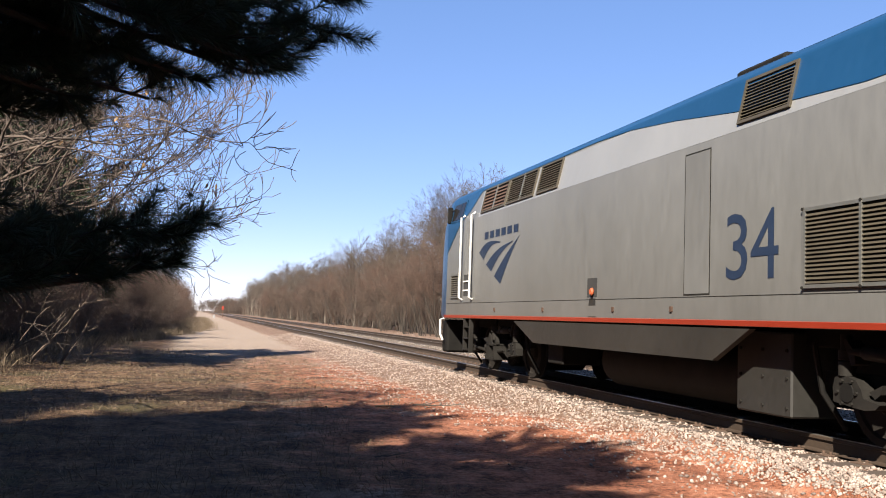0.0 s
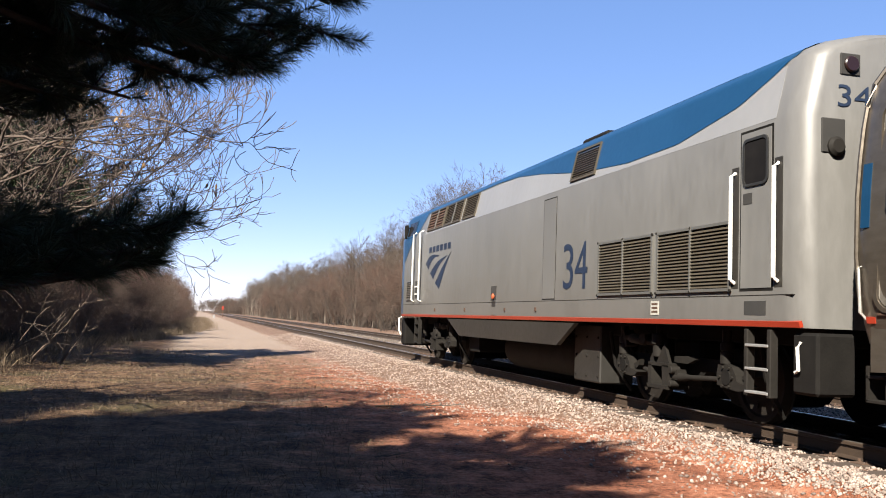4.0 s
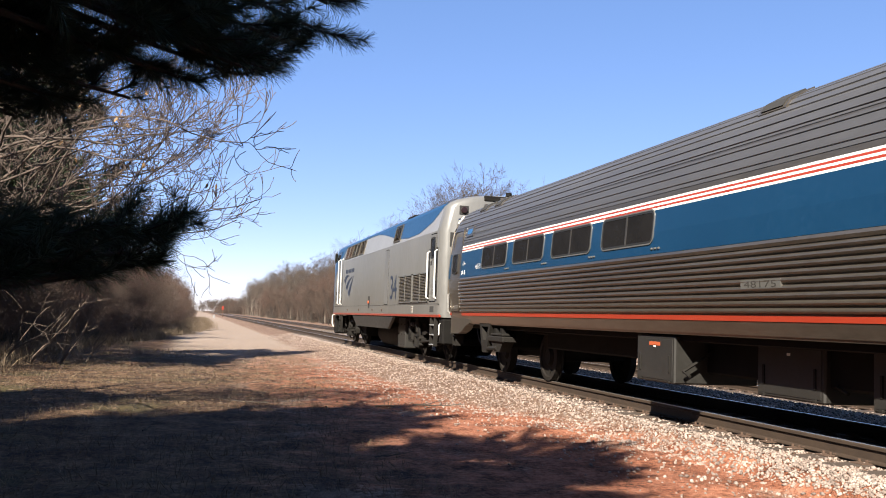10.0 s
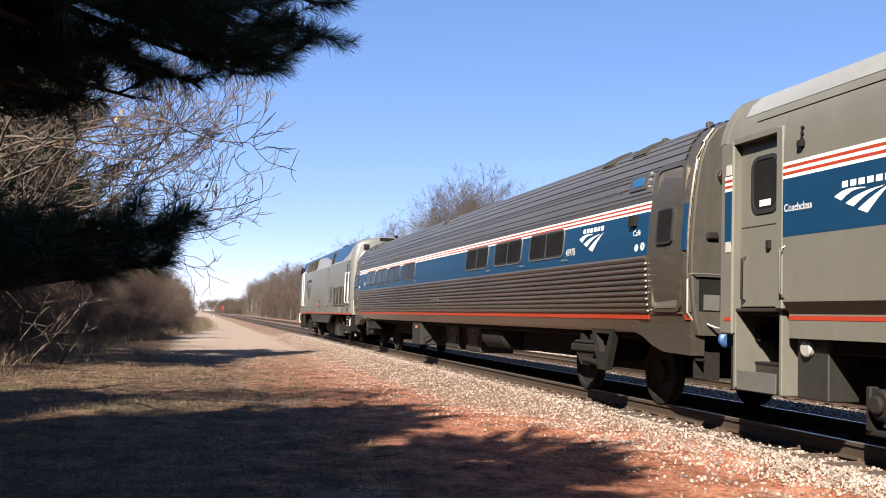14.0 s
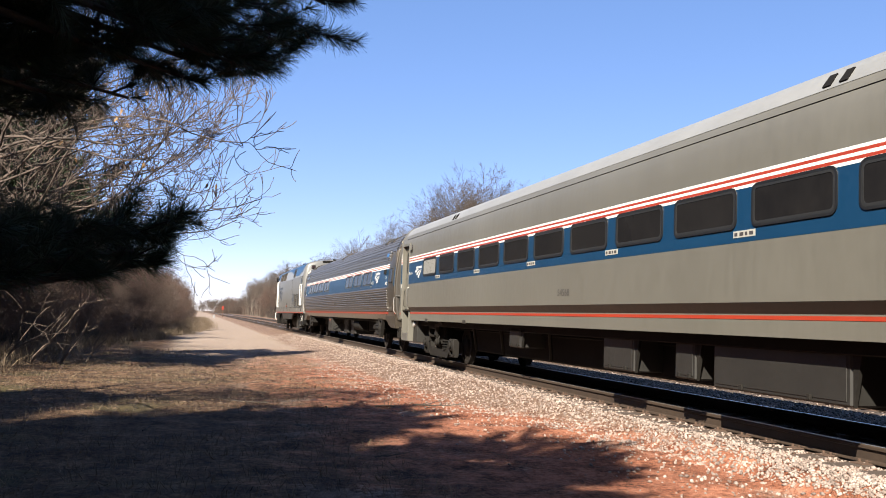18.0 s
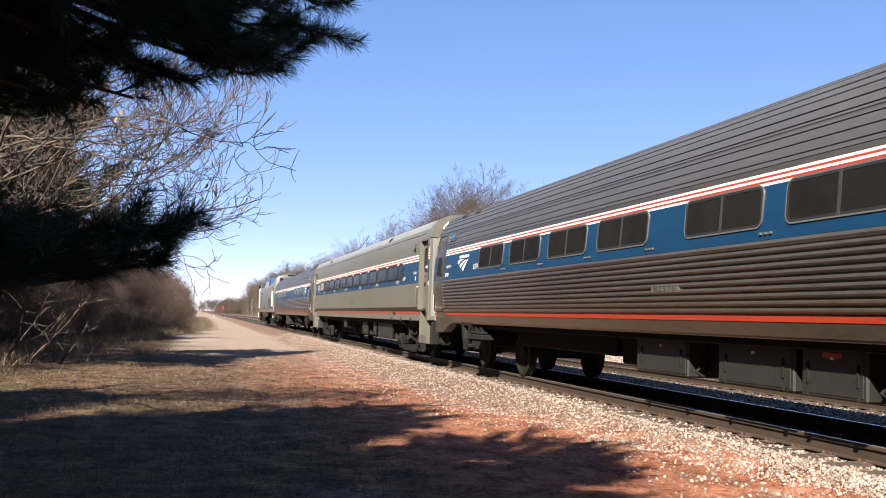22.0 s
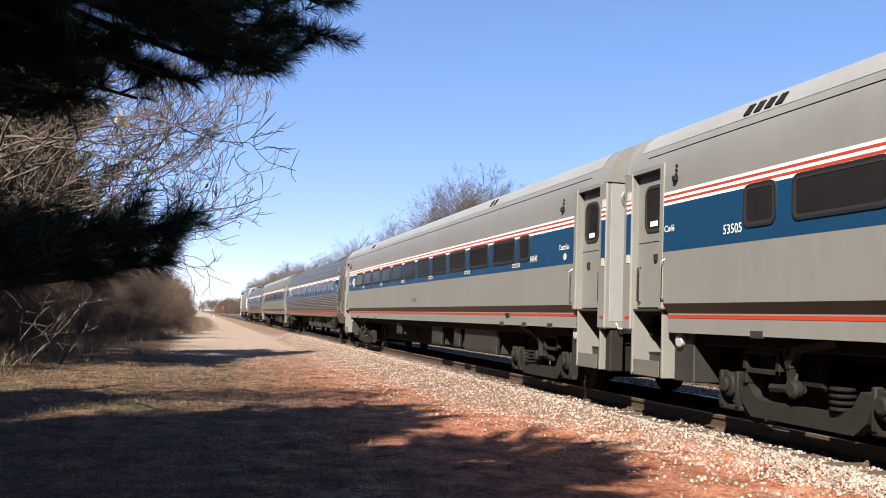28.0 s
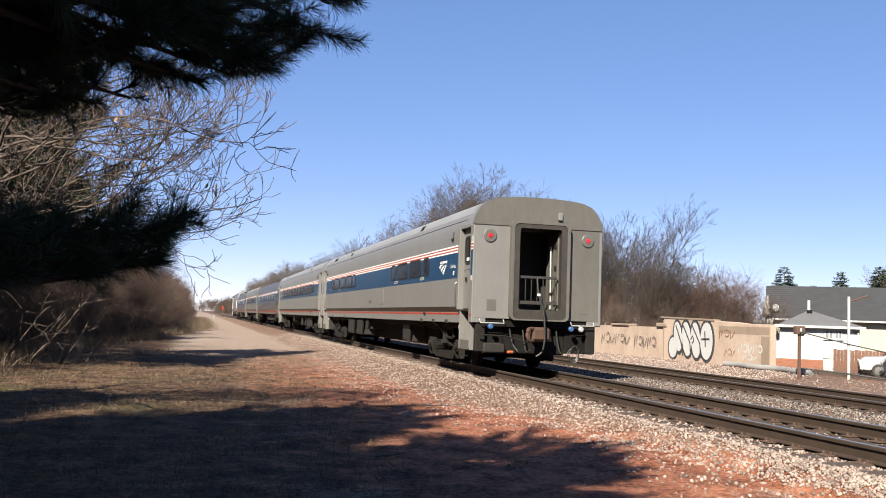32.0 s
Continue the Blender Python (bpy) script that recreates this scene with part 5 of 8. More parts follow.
# ---- locomotive ----
def louvre(skin, s, y0, y1, z0, z1, rows, parent, posts=(), name="grille", mat=None):
    fr = part(name, skin.rim(s, [(y0, z0), (y1, z0), (y1, z1), (y0, z1)], [(y0 + 0.04, z0 + 0.035), (y1 - 0.04, z0 + 0.035), (y1 - 0.04, z1 - 0.035), (y0 + 0.04, z1 - 0.035)], 0.03), M_GRILLE if name == "shoulder_vent" else M_FRAME, parent, "bronze louvred grille in a slim frame")
    # flat plate coloured as the shade behind the slats
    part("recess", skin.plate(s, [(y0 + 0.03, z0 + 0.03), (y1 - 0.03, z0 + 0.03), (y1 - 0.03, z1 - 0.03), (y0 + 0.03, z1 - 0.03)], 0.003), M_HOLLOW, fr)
    for k in range(rows):
        z = z0 + 0.045 + (z1 - z0 - 0.09) * k / rows
        h = (z1 - z0 - 0.09) / rows
        a = [skin.at(s, y, z, 0.03) for y in (y0 + 0.04, y1 - 0.04)]
        b = [skin.at(s, y, z + h * 0.72, 0.006) for y in (y0 + 0.04, y1 - 0.04)]
        part("slat", Form().loft([[a[0], a[1], b[1], b[0]], [(p[0] - s * 0.006, p[1], p[2] - 0.004) for p in (a[0], a[1], b[1], b[0])]]), mat or M_GRILLE, fr)
    for y in posts:
        part("grille_post", skin.plate(s, [(y - 0.015, z0), (y + 0.015, z0), (y + 0.015, z1), (y - 0.015, z1)], 0.036), M_FRAME, fr)
    return fr


def locomotive():
    t = thing("locomotive", "grey and blue diesel locomotive with a red sill line", "locomotive", "", pose(XC, 0, 0))
    f = Form()
    ys = [(-10.05, 0.88, 0.04), (-10.02, 0.93, 0.03), (-9.94, 0.975, 0.01), (-9.82, 0.995, 0.0), (-9.74, 1.0, 0.0), (8.4, 1.0, 0.0)]
    f.loft([LOC.ring(y, k, d) for y, k, d in ys])
    part("body", f, M_SILVER, t, smooth=True)
    # cab and sloping nose
    nose = [(8.4, 1.0, 4.31, 1.1), (8.75, 0.985, 4.28, 1.1), (9.1, 0.93, 3.75, 1.1), (9.9, 0.82, 2.75, 1.1), (10.25, 0.72, 2.35, 1.1)]
    f = Form()
    rings = []
    for y, k, top, low in nose:
        rings.append([(x * k, y, min(z, top) if z < top else top + (z - 4.31) * 0.15) for x, yy, z in LOC.ring(0)])
    f.loft(rings)
    part("nose", f, M_BLUE_ROOF, t, "blue sloping nose with a grey lower front", smooth=True)
    for s in (-1, 1):
        # blue wave along the roof
        low = [(8.38, 2.7), (7.3, 3.33), (6.7, 3.55), (6.1, 3.94), (0.1, 3.96), (-1.1, 3.92), (-2.4, 3.79), (-3.9, 3.59), (-4.9, 3.49), (-6.1, 3.41), (-7.5, 3.43), (-8.8, 3.64), (-9.4, 3.86), (-9.75, 4.02)]
        f = Form()
        a, b = [], []
        for y in np.linspace(8.38, -9.72, 150):
            z = float(np.interp(-y, [-p[0] for p in low], [p[1] for p in low]))
            rise = [z + (4.300 - z) * k / 28 for k in range(29)]
            a.append([LOC.at(s, float(y), q, 0.010) for q in rise])
        f.loft(a, False, False)
        part("blue_wave", f, M_BLUE_ROOF, t, "bright blue paint sweeping down the roof edge", smooth=True)
        # paler colour over the whole sloped shoulder
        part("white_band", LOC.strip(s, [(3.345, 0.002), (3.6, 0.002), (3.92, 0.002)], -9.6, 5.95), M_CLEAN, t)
        part("red_line", LOC.strip(s, [(1.15, 0.012), (1.21, 0.012)], -10.0, 8.6), M_RED, t)
        part("seam", LOC.strip(s, [(1.478, 0.003), (1.486, 0.003)], -9.9, 8.35), M_TRUCK, t)
        part("roof_edge", LOC.strip(s, [(4.10, 0.014), (4.125, 0.018)], -8.5, 7.5), M_BLUE, t)
        # louvres on the sloped shoulder and lower grilles
        louvre(LOC, s, 4.2, 5.78, 3.40, 3.93, 6, t, (4.95,), "shoulder_vent", M_RUST)
        louvre(LOC, s, 2.58, 4.1, 3.40, 3.93, 10, t, (3.3,), "shoulder_vent")
        louvre(LOC, s, 1.4, 2.4, 3.40, 3.93, 10, t, (), "shoulder_vent")
        louvre(LOC, s, -4.98, -4.02, 3.41, 3.93, 11, t, (), "shoulder_vent")
        louvre(LOC, s, -6.95, -5.24, 1.535, 2.33, 17, t, (-6.07,))
        louvre(LOC, s, -8.80, -7.07, 1.535, 2.33, 17, t, (-7.92,))
        louvre(LOC, s, 7.3, 7.95, 1.6, 2.15, 9, t, ())
        for y in (-5.24, -6.07, -6.95, -7.07, -7.92, -8.8):
            for z in (1.54, 2.32):
                p = LOC.at(s, y, z, 0.03)
                part("bolt", Form().disc((p[0] - 0.008, p[1], p[2]), "x", 0.018, 0.02, 6), M_TRUCK, t)
        # doors
        d = part("side_door", LOC.plate(s, [(-2.91, 1.52), (-3.47, 1.52), (-3.47, 3.23), (-2.91, 3.23)], 0.006), M_SILVER, t, "flush grey engine room door")
        part("door_gap", LOC.rim(s, [(-2.89, 1.5), (-3.49, 1.5), (-3.49, 3.25), (-2.89, 3.25)], [(-2.91, 1.52), (-3.47, 1.52), (-3.47, 3.23), (-2.91, 3.23)], 0.002), M_TRUCK, d)
        d = part("rear_door", LOC.plate(s, [(-8.99, 1.56), (-9.54, 1.56), (-9.54, 3.27), (-8.99, 3.27)], 0.012), M_SILVER, t, "grey rear side door with a dark window")
        part("door_gap", LOC.rim(s, [(-8.96, 1.53), (-9.57, 1.53), (-9.57, 3.3), (-8.96, 3.3)], [(-8.99, 1.56), (-9.54, 1.56), (-9.54, 3.27), (-8.99, 3.27)], 0.004), M_UNDER, d)
        part("gasket", LOC.rim(s, rounded(-9.5, -9.03, 2.67, 3.2, 0.08), rounded(-9.47, -9.06, 2.7, 3.17, 0.06), 0.03), M_RUBBER, d)
        part("pane", LOC.plate(s, rounded(-9.48, -9.05, 2.69, 3.18, 0.06), 0.02), M_GLASS, d)
        part("latch_recess", LOC.plate(s, [(-9.03, 2.48), (-9.2, 2.48), (-9.2, 2.6), (-9.03, 2.6)], 0.016), M_HOLLOW, d)
        for y in (-8.86, -9.66):
            part("rail_recess", LOC.plate(s, [(y - 0.07, 1.56), (y + 0.07, 1.56), (y + 0.07, 2.92), (y - 0.07, 2.92)], 0.003), M_BELLY, t)
            pipe("handrail", t, [(s * 1.575, y, 1.62), (s * 1.63, y, 1.66), (s * 1.63, y, 2.82), (s * 1.575, y, 2.86)], 0.022, M_WHITE)
        for y in (7.0, 6.2):
            pipe("handrail", t, [(s * 1.575, y, 1.56), (s * 1.65, y, 1.6), (s * 1.65, y, 3.42), (s * 1.56, y, 3.48)], 0.02, M_WHITE, 8, "white vertical handrail by the cab")
        cd = part("cab_door", LOC.plate(s, [(6.9, 1.5), (6.3, 1.5), (6.3, 3.32), (6.9, 3.32)], 0.006), M_SILVER, t, "grey cab door")
        part("foothold_recess", LOC.plate(s, [(6.88, 1.64), (6.48, 1.64), (6.48, 2.12), (6.88, 2.12)], 0.01), M_HOLLOW, cd)
        for z in (1.75, 1.95):
            boxy("foothold_bar", cd, s * 1.575, s * 1.6, 6.48, 6.88, z, z + 0.03, M_WHITE, 0)
        win = part("cab_window", LOC.plate(s, [(8.22, 3.4), (8.3, 3.86), (7.12, 3.86), (7.2, 3.38)], 0.02), M_BLUE, t)
        part("pane", LOC.plate(s, [(8.1, 3.44), (8.14, 3.82), (7.55, 3.82), (7.55, 3.43)], 0.026), M_GLASS, win)
        part("pane", LOC.plate(s, [(7.5, 3.43), (7.5, 3.82), (7.2, 3.82), (7.24, 3.42)], 0.026), M_GLASS, win)
        mirror = boxy("mirror", t, s * 1.52, s * 1.64, 8.2, 8.26, 3.4, 3.8, M_UNDER, 0.02)
        part("mirror_arm", Form().tube([(s * 1.4, 8.1, 3.75), (s * 1.58, 8.23, 3.7)], 0.02, 6), M_UNDER, mirror)
        # fuel filler and small fittings
        fl = part("fuel_filler", LOC.plate(s, [(0.02, 1.52), (-0.33, 1.52), (-0.33, 1.81), (0.02, 1.81)], 0.004), M_HOLLOW, t, "fuel filler recess with an orange cap")
        part("filler_cap", Form().disc((s * 1.575 - (0.05 if s < 0 else 0), -0.2, 1.6), "x", 0.06, 0.05, 14, 0.02), M_ORANGE, fl, smooth=True)
        part("stain", LOC.plate(s, [(0.0, 1.22), (-0.3, 1.22), (-0.28, 1.5), (-0.05, 1.5)], 0.0025), M_BELLY, fl)
        for y in (1.9, -2.6, 4.6, -0.9):
            part("lug", LOC.plate(s, rounded(y - 0.03, y + 0.03, 1.3, 1.37, 0.01), 0.02), M_RUST, t)
        label = part("label", LOC.plate(s, [(-6.9, 1.26), (-7.12, 1.26), (-7.12, 1.44), (-6.9, 1.44)], 0.006), M_LABEL, t)
        for z in (1.29, 1.34, 1.39):
            part("label_bar", LOC.plate(s, [(-6.93, z), (-7.09, z), (-7.09, z + 0.025), (-6.93, z + 0.025)], 0.009), M_RUST, label)
        # belly skirt between the trucks
        part("belly_skirt", Form().loft([[(s * x, y, z) for y, z in ((3.55, 1.12), (2.45, 0.74), (-3.5, 0.74), (-4.25, 1.12))] for x in (1.53, 1.45)]), M_BELLY, t, "brown-grey skirt over the fuel tank")
        for digit, ya, yb in (("3", -3.84, -4.26), ("4", -4.32, -4.82)) if s < 0 else (("3", -4.40, -4.82), ("4", -3.84, -4.34)):
            letter(digit, LOC, ya, yb, 1.66, 2.40, M_LOGO, t, "large slate blue digit", s)
        emblem(LOC, 5.78, 3.2, 1.85, 2.74, M_LOGO, t, s, 0.17)
        # rear ladder, step box and rear end fittings
        lad_ob = boxy("ladder", t, s * 1.45, s * 1.55, -9.085, -9.015, 0.4, 1.12, M_TRUCK, 0.01, "grey side ladder with pale rungs")
        boxy("stile", lad_ob, s * 1.45, s * 1.55, -9.505, -9.435, 0.4, 1.12, M_TRUCK, 0.01)
        for z in (0.43, 0.68, 0.93):
            boxy("rung", lad_ob, s * 1.48, s * 1.56, -9.47, -9.05, z, z + 0.03, M_CLEAN, 0.005)
        part("ladder_top", LOC.plate(s, [(-9.05, 1.27), (-9.45, 1.27), (-9.45, 1.42), (-9.05, 1.42)], 0.004), M_HOLLOW, t)
        lad_ob = boxy("ladder", t, s * 1.45, s * 1.55, 6.865, 6.935, 0.4, 1.12, M_TRUCK, 0.01, "grey cab ladder")
        boxy("stile", lad_ob, s * 1.45, s * 1.55, 6.415, 6.485, 0.4, 1.12, M_TRUCK, 0.01)
        for z in (0.43, 0.68, 0.93):
            boxy("rung", lad_ob, s * 1.48, s * 1.56, 6.45, 6.9, z, z + 0.035, M_TRUCK, 0.005)
        boxy("rear_step", t, s * 1.05, s * 1.5, -10.2, -9.8, 0.48, 1.1, M_UNDER, 0.03)
        pipe("grab_iron", t, [(s * 1.5, -9.94, 1.0), (s * 1.54, -9.94, 0.95), (s * 1.54, -9.96, 0.72), (s * 1.52, -9.88, 0.7)], 0.018, M_WHITE)
        boxy("pilot", t, s * 0.2, s * 1.4, 8.8, 9.3, 0.3, 1.1, M_UNDER, 0.05)
        pipe("front_grab", t, [(s * 1.42, 8.95, 1.15), (s * 1.55, 8.95, 1.1), (s * 1.55, 8.95, 0.75), (s * 1.48, 8.95, 0.6)], 0.026, M_WHITE)
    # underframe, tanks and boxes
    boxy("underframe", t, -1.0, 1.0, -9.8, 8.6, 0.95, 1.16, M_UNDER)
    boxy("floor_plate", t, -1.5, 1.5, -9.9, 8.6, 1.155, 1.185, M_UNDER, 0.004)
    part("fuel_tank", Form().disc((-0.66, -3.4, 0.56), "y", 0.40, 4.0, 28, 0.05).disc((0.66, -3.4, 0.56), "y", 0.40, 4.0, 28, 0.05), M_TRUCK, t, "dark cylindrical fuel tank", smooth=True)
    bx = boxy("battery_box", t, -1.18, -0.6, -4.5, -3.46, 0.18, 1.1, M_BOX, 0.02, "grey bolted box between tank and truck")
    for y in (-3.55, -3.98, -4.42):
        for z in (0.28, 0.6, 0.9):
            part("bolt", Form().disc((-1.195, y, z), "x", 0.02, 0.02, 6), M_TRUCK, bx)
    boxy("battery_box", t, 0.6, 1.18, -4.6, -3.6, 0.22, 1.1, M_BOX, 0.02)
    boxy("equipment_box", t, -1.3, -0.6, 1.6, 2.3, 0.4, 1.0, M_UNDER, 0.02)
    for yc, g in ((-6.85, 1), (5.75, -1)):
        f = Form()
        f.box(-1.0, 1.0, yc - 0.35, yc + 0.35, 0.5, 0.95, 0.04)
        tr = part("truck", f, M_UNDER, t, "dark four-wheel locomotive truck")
        for d in (-1.37, 1.37):
            wheelset(tr, yc + d, 0.5)
            # near-black block added to close the bright gap under the truck
            part("traction_motor", Form().box(-0.62, 0.62, yc + d * 0.42 - 0.42, yc + d * 0.42 + 0.42, 0.2, 0.78, 0.1).disc((-0.6, yc + d * 0.42, 0.5), "x", 0.38, 1.2, 16, 0.03), M_UNDER, tr, "black traction motor between the wheels")
        for s in (-1, 1):
            def slab(pts, x0, x1):
                return Form().loft([[(s * x, yc + g * a, z) for a, z in pts] for x in (x0, x1)])
            part("side_frame", slab(((-1.95, 0.6), (-1.6, 0.56), (-0.6, 0.56), (-0.45, 0.44), (0.5, 0.44), (0.65, 0.56), (1.6, 0.56), (1.95, 0.6), (1.95, 0.72), (-1.95, 0.72)), 0.96, 1.06), M_UNDER, tr)
            for d in (-1.37, 1.37):
                ax = part("axle_box", slab([(d + a, z) for a, z in ((0.22, 0.44), (0.23, 0.58), (0.20, 0.68), (0.05, 0.70), (-0.10, 0.665), (-0.17, 0.58), (-0.20, 0.50), (-0.42, 0.46), (-0.36, 0.41), (-0.22, 0.39), (-0.05, 0.405))], 1.10, 1.25), M_TRUCK, tr, "grey cast axle box with a shadowed recess")
                # black cap colour stands for the shadow in the axle box recess
                part("bearing_cap", Form().disc((min(s * 1.235, s * 1.262), yc + g * d + 0.02, 0.54), "x", 0.10, 0.027, 14, 0.006), M_UNDER, ax, "bearing cap, blackened for the recess shadow")
                for k in range(6):
                    q = 2 * math.pi * k / 6
                    part("bolt", Form().disc((min(s * 1.24, s * 1.275), yc + g * d + 0.02 + 0.135 * math.cos(q), 0.54 + 0.125 * math.sin(q)), "x", 0.02, 0.035, 6), M_TRUCK, ax)
                part("lug", slab([(d + a, z) for a, z in ((-0.22, 0.56), (-0.40, 0.64), (-0.37, 0.55), (-0.30, 0.50))], 1.12, 1.2), M_TRUCK, ax)
                f = Form()
                f.disc((s * 1.19, yc + g * (d + 0.1), 0.69), "z", 0.082, 0.15, 14, 0.008).disc((s * 1.19, yc + g * (d + 0.1), 0.848), "z", 0.082, 0.1, 14, 0.008).disc((s * 1.19, yc + g * (d + 0.1), 0.8), "z", 0.06, 0.3, 10)
                part("axle_damper", f, M_TRUCK, tr, "upright grey cylindrical damper", smooth=True)
            f = Form()
            f.disc((s * 1.25, yc + g * 0.3, 0.7), "z", 0.085, 0.16, 14, 0.01).disc((s * 1.25, yc + g * 0.3, 0.865), "z", 0.105, 0.15, 14, 0.012).disc((s * 1.25, yc + g * 0.3, 1.0), "z", 0.045, 0.14, 10)
            part("body_damper", f, M_TRUCK, tr, "tall grey damper at the truck's middle", smooth=True)
            f = Form()
            f.tube([(s * 1.24, yc + g * 1.34, 0.935), (s * 1.24, yc + g * 1.16, 0.93)], 0.04, 10).tube([(s * 1.24, yc + g * 1.17, 0.93), (s * 1.24, yc + g * 1.14, 0.93), (s * 1.24, yc + g * 0.74, 0.905), (s * 1.24, yc + g * 0.71, 0.9)], [0.05, 0.068, 0.068, 0.05], 14).tube([(s * 1.24, yc + g * 0.73, 0.9), (s * 1.24, yc + g * 0.4, 0.88)], 0.042, 10)
            part("yaw_damper", f, M_TRUCK, tr, "lying grey yaw damper", smooth=True)
            part("damper_bracket", slab(((1.43, 1.05), (1.31, 0.80), (1.25, 0.82), (1.27, 0.94), (1.38, 1.05)), 1.10, 1.27), M_TRUCK, tr)
            part("clamp", slab(((0.80, 0.95), (0.74, 1.0), (0.62, 1.0), (0.60, 0.92), (0.66, 0.86)), 1.17, 1.31), M_TRUCK, tr)
            # middle bracket: an open box with gussets and a wing
            b = part("bracket", slab(((0.46, 0.63), (0.46, 0.585), (-0.10, 0.585), (-0.10, 0.63)), 1.02, 1.33), M_TRUCK, tr, "open box bracket of welded grey plates")
            part("bracket_leg", slab(((0.46, 0.60), (0.46, 0.30), (0.36, 0.30), (0.38, 0.60)), 1.02, 1.33), M_TRUCK, b)
            part("bracket_leg", slab(((0.08, 0.60), (0.06, 0.34), (-0.08, 0.34), (-0.10, 0.60)), 1.02, 1.33), M_TRUCK, b)
            part("bracket_foot", slab(((0.46, 0.34), (0.44, 0.29), (-0.10, 0.29), (-0.10, 0.34)), 1.02, 1.35), M_TRUCK, b)
            part("gusset", slab(((0.27, 0.62), (-0.09, 0.63), (-0.02, 0.75), (0.05, 0.89)), 1.27, 1.31), M_TRUCK, b)
            part("gusset", slab(((0.48, 0.62), (0.36, 0.62), (0.36, 0.80), (0.40, 0.77), (0.48, 0.67)), 1.22, 1.29), M_TRUCK, b)
            part("wing", slab(((-0.08, 0.73), (-0.08, 0.65), (-0.42, 0.645), (-0.62, 0.71), (-0.42, 0.745)), 1.16, 1.23), M_TRUCK, b)
            part("pin", Form().disc((min(s * 1.2, s * 1.34), yc - g * 0.16, 0.55), "x", 0.05, 0.14, 10, 0.01).disc((min(s * 1.2, s * 1.34), yc - g * 0.14, 0.37), "x", 0.045, 0.14, 10, 0.01), M_TRUCK, b, smooth=True)
            part("clevis", slab(((-0.06, 0.56), (-0.06, 0.43), (-0.24, 0.43), (-0.24, 0.56)), 1.14, 1.28), M_TRUCK, b)
            part("traction_rod", Form().tube([(s * 1.23, yc - g * 0.12, 0.46), (s * 1.23, yc - g * 0.34, 0.47), (s * 1.23, yc - g * 0.46, 0.475), (s * 1.23, yc - g * 1.16, 0.505)], [0.06, 0.055, 0.035, 0.032], 10), M_TRUCK, tr, "long thin grey rod", smooth=True)
            part("traction_rod", Form().tube([(s * 1.22, yc + g * 0.44, 0.475), (s * 1.22, yc + g * 0.56, 0.49), (s * 1.21, yc + g * 0.78, 0.515)], [0.055, 0.05, 0.03], 10), M_TRUCK, tr, smooth=True)
            for d in (-1, 1):
                pipe("sand_pipe", tr, [(s * 1.2, yc + d * 1.95, 1.0), (s * 1.1, yc + d * 1.95, 0.5), (s * 0.85, yc + d * 1.9, 0.12)], 0.03, M_UNDER)
    # roof and rear end
    boxy("roof_hump", t, -0.9, 0.9, -3.95, -2.92, 4.16, 4.37, M_UNDER, 0.04, "low black exhaust cover on the roof")
    boxy("roof_hump", t, -0.6, 0.6, -7.4, -6.0, 4.24, 4.36, M_BLUE, 0.05)
    boxy("cab_roof_box", t, -0.5, 0.5, 6.3, 7.3, 4.24, 4.44, M_BLUE, 0.05, "blue air conditioner on the cab roof")
    part("horn", Form().tube([(-0.3, 5.7, 4.3), (-0.3, 5.75, 4.42), (-0.3, 6.1, 4.44)], [0.03, 0.04, 0.07], 8), M_UNDER, t)
    for s in (-1, 1):
        # blackened boxes carry the shade of the lamp and plug recesses
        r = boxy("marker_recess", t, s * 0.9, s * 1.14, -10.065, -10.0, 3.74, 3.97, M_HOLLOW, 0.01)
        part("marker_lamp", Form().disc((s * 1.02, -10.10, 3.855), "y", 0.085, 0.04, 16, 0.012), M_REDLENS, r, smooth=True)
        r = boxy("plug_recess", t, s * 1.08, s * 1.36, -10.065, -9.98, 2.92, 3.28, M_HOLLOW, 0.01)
        part("plug", Form().disc((s * 1.2, -10.12, 2.99), "y", 0.1, 0.12, 12, 0.03), M_TRUCK, r, smooth=True)
    pts, faces = TEXTS["34"]
    part("lettering", Form().add([(-1.17 + 0.40 * u, -10.06, 3.41 + 0.23 * v) for u, v in pts], faces), M_LOGO, t, "small slate blue number on the rear end")
    boxy("rear_light", t, -0.5, 0.1, -10.075, -10.0, 4.12, 4.26, M_UNDER, 0.02)
    part("roof_beacon", Form().disc((0.2, -9.9, 4.28), "z", 0.08, 0.12, 12, 0.02), M_UNDER, t)
    boxy("diaphragm", t, -0.6, 0.6, -10.45, -10.05, 1.2, 3.3, M_RUBBER, 0.05)
    coupler(t, -10.1, -1)
    return t


# ---- make up the train ----
loco = locomotive()
car_things.append((loco, 10.5))
cafe = tubular_car("stainless fluted food service car with a blue window band", "48175", None, [9.93, 7.93, 5.92, 3.90, -2.83, -4.89, -6.95], [("warned", 3.0, 1.95, 0.38, 1.42), ("box", 0.75, -0.45, 0.36, 1.02), ("box", -1.15, -2.3, 0.36, 1.02), ("tank", -3.2, -4.7, 0.5, 1.3)], "Café", [(10.36, 2.21, 2.32, 0.36), (-8.70, 2.2, 2.31, 0.38)], -9.22, 0.2)
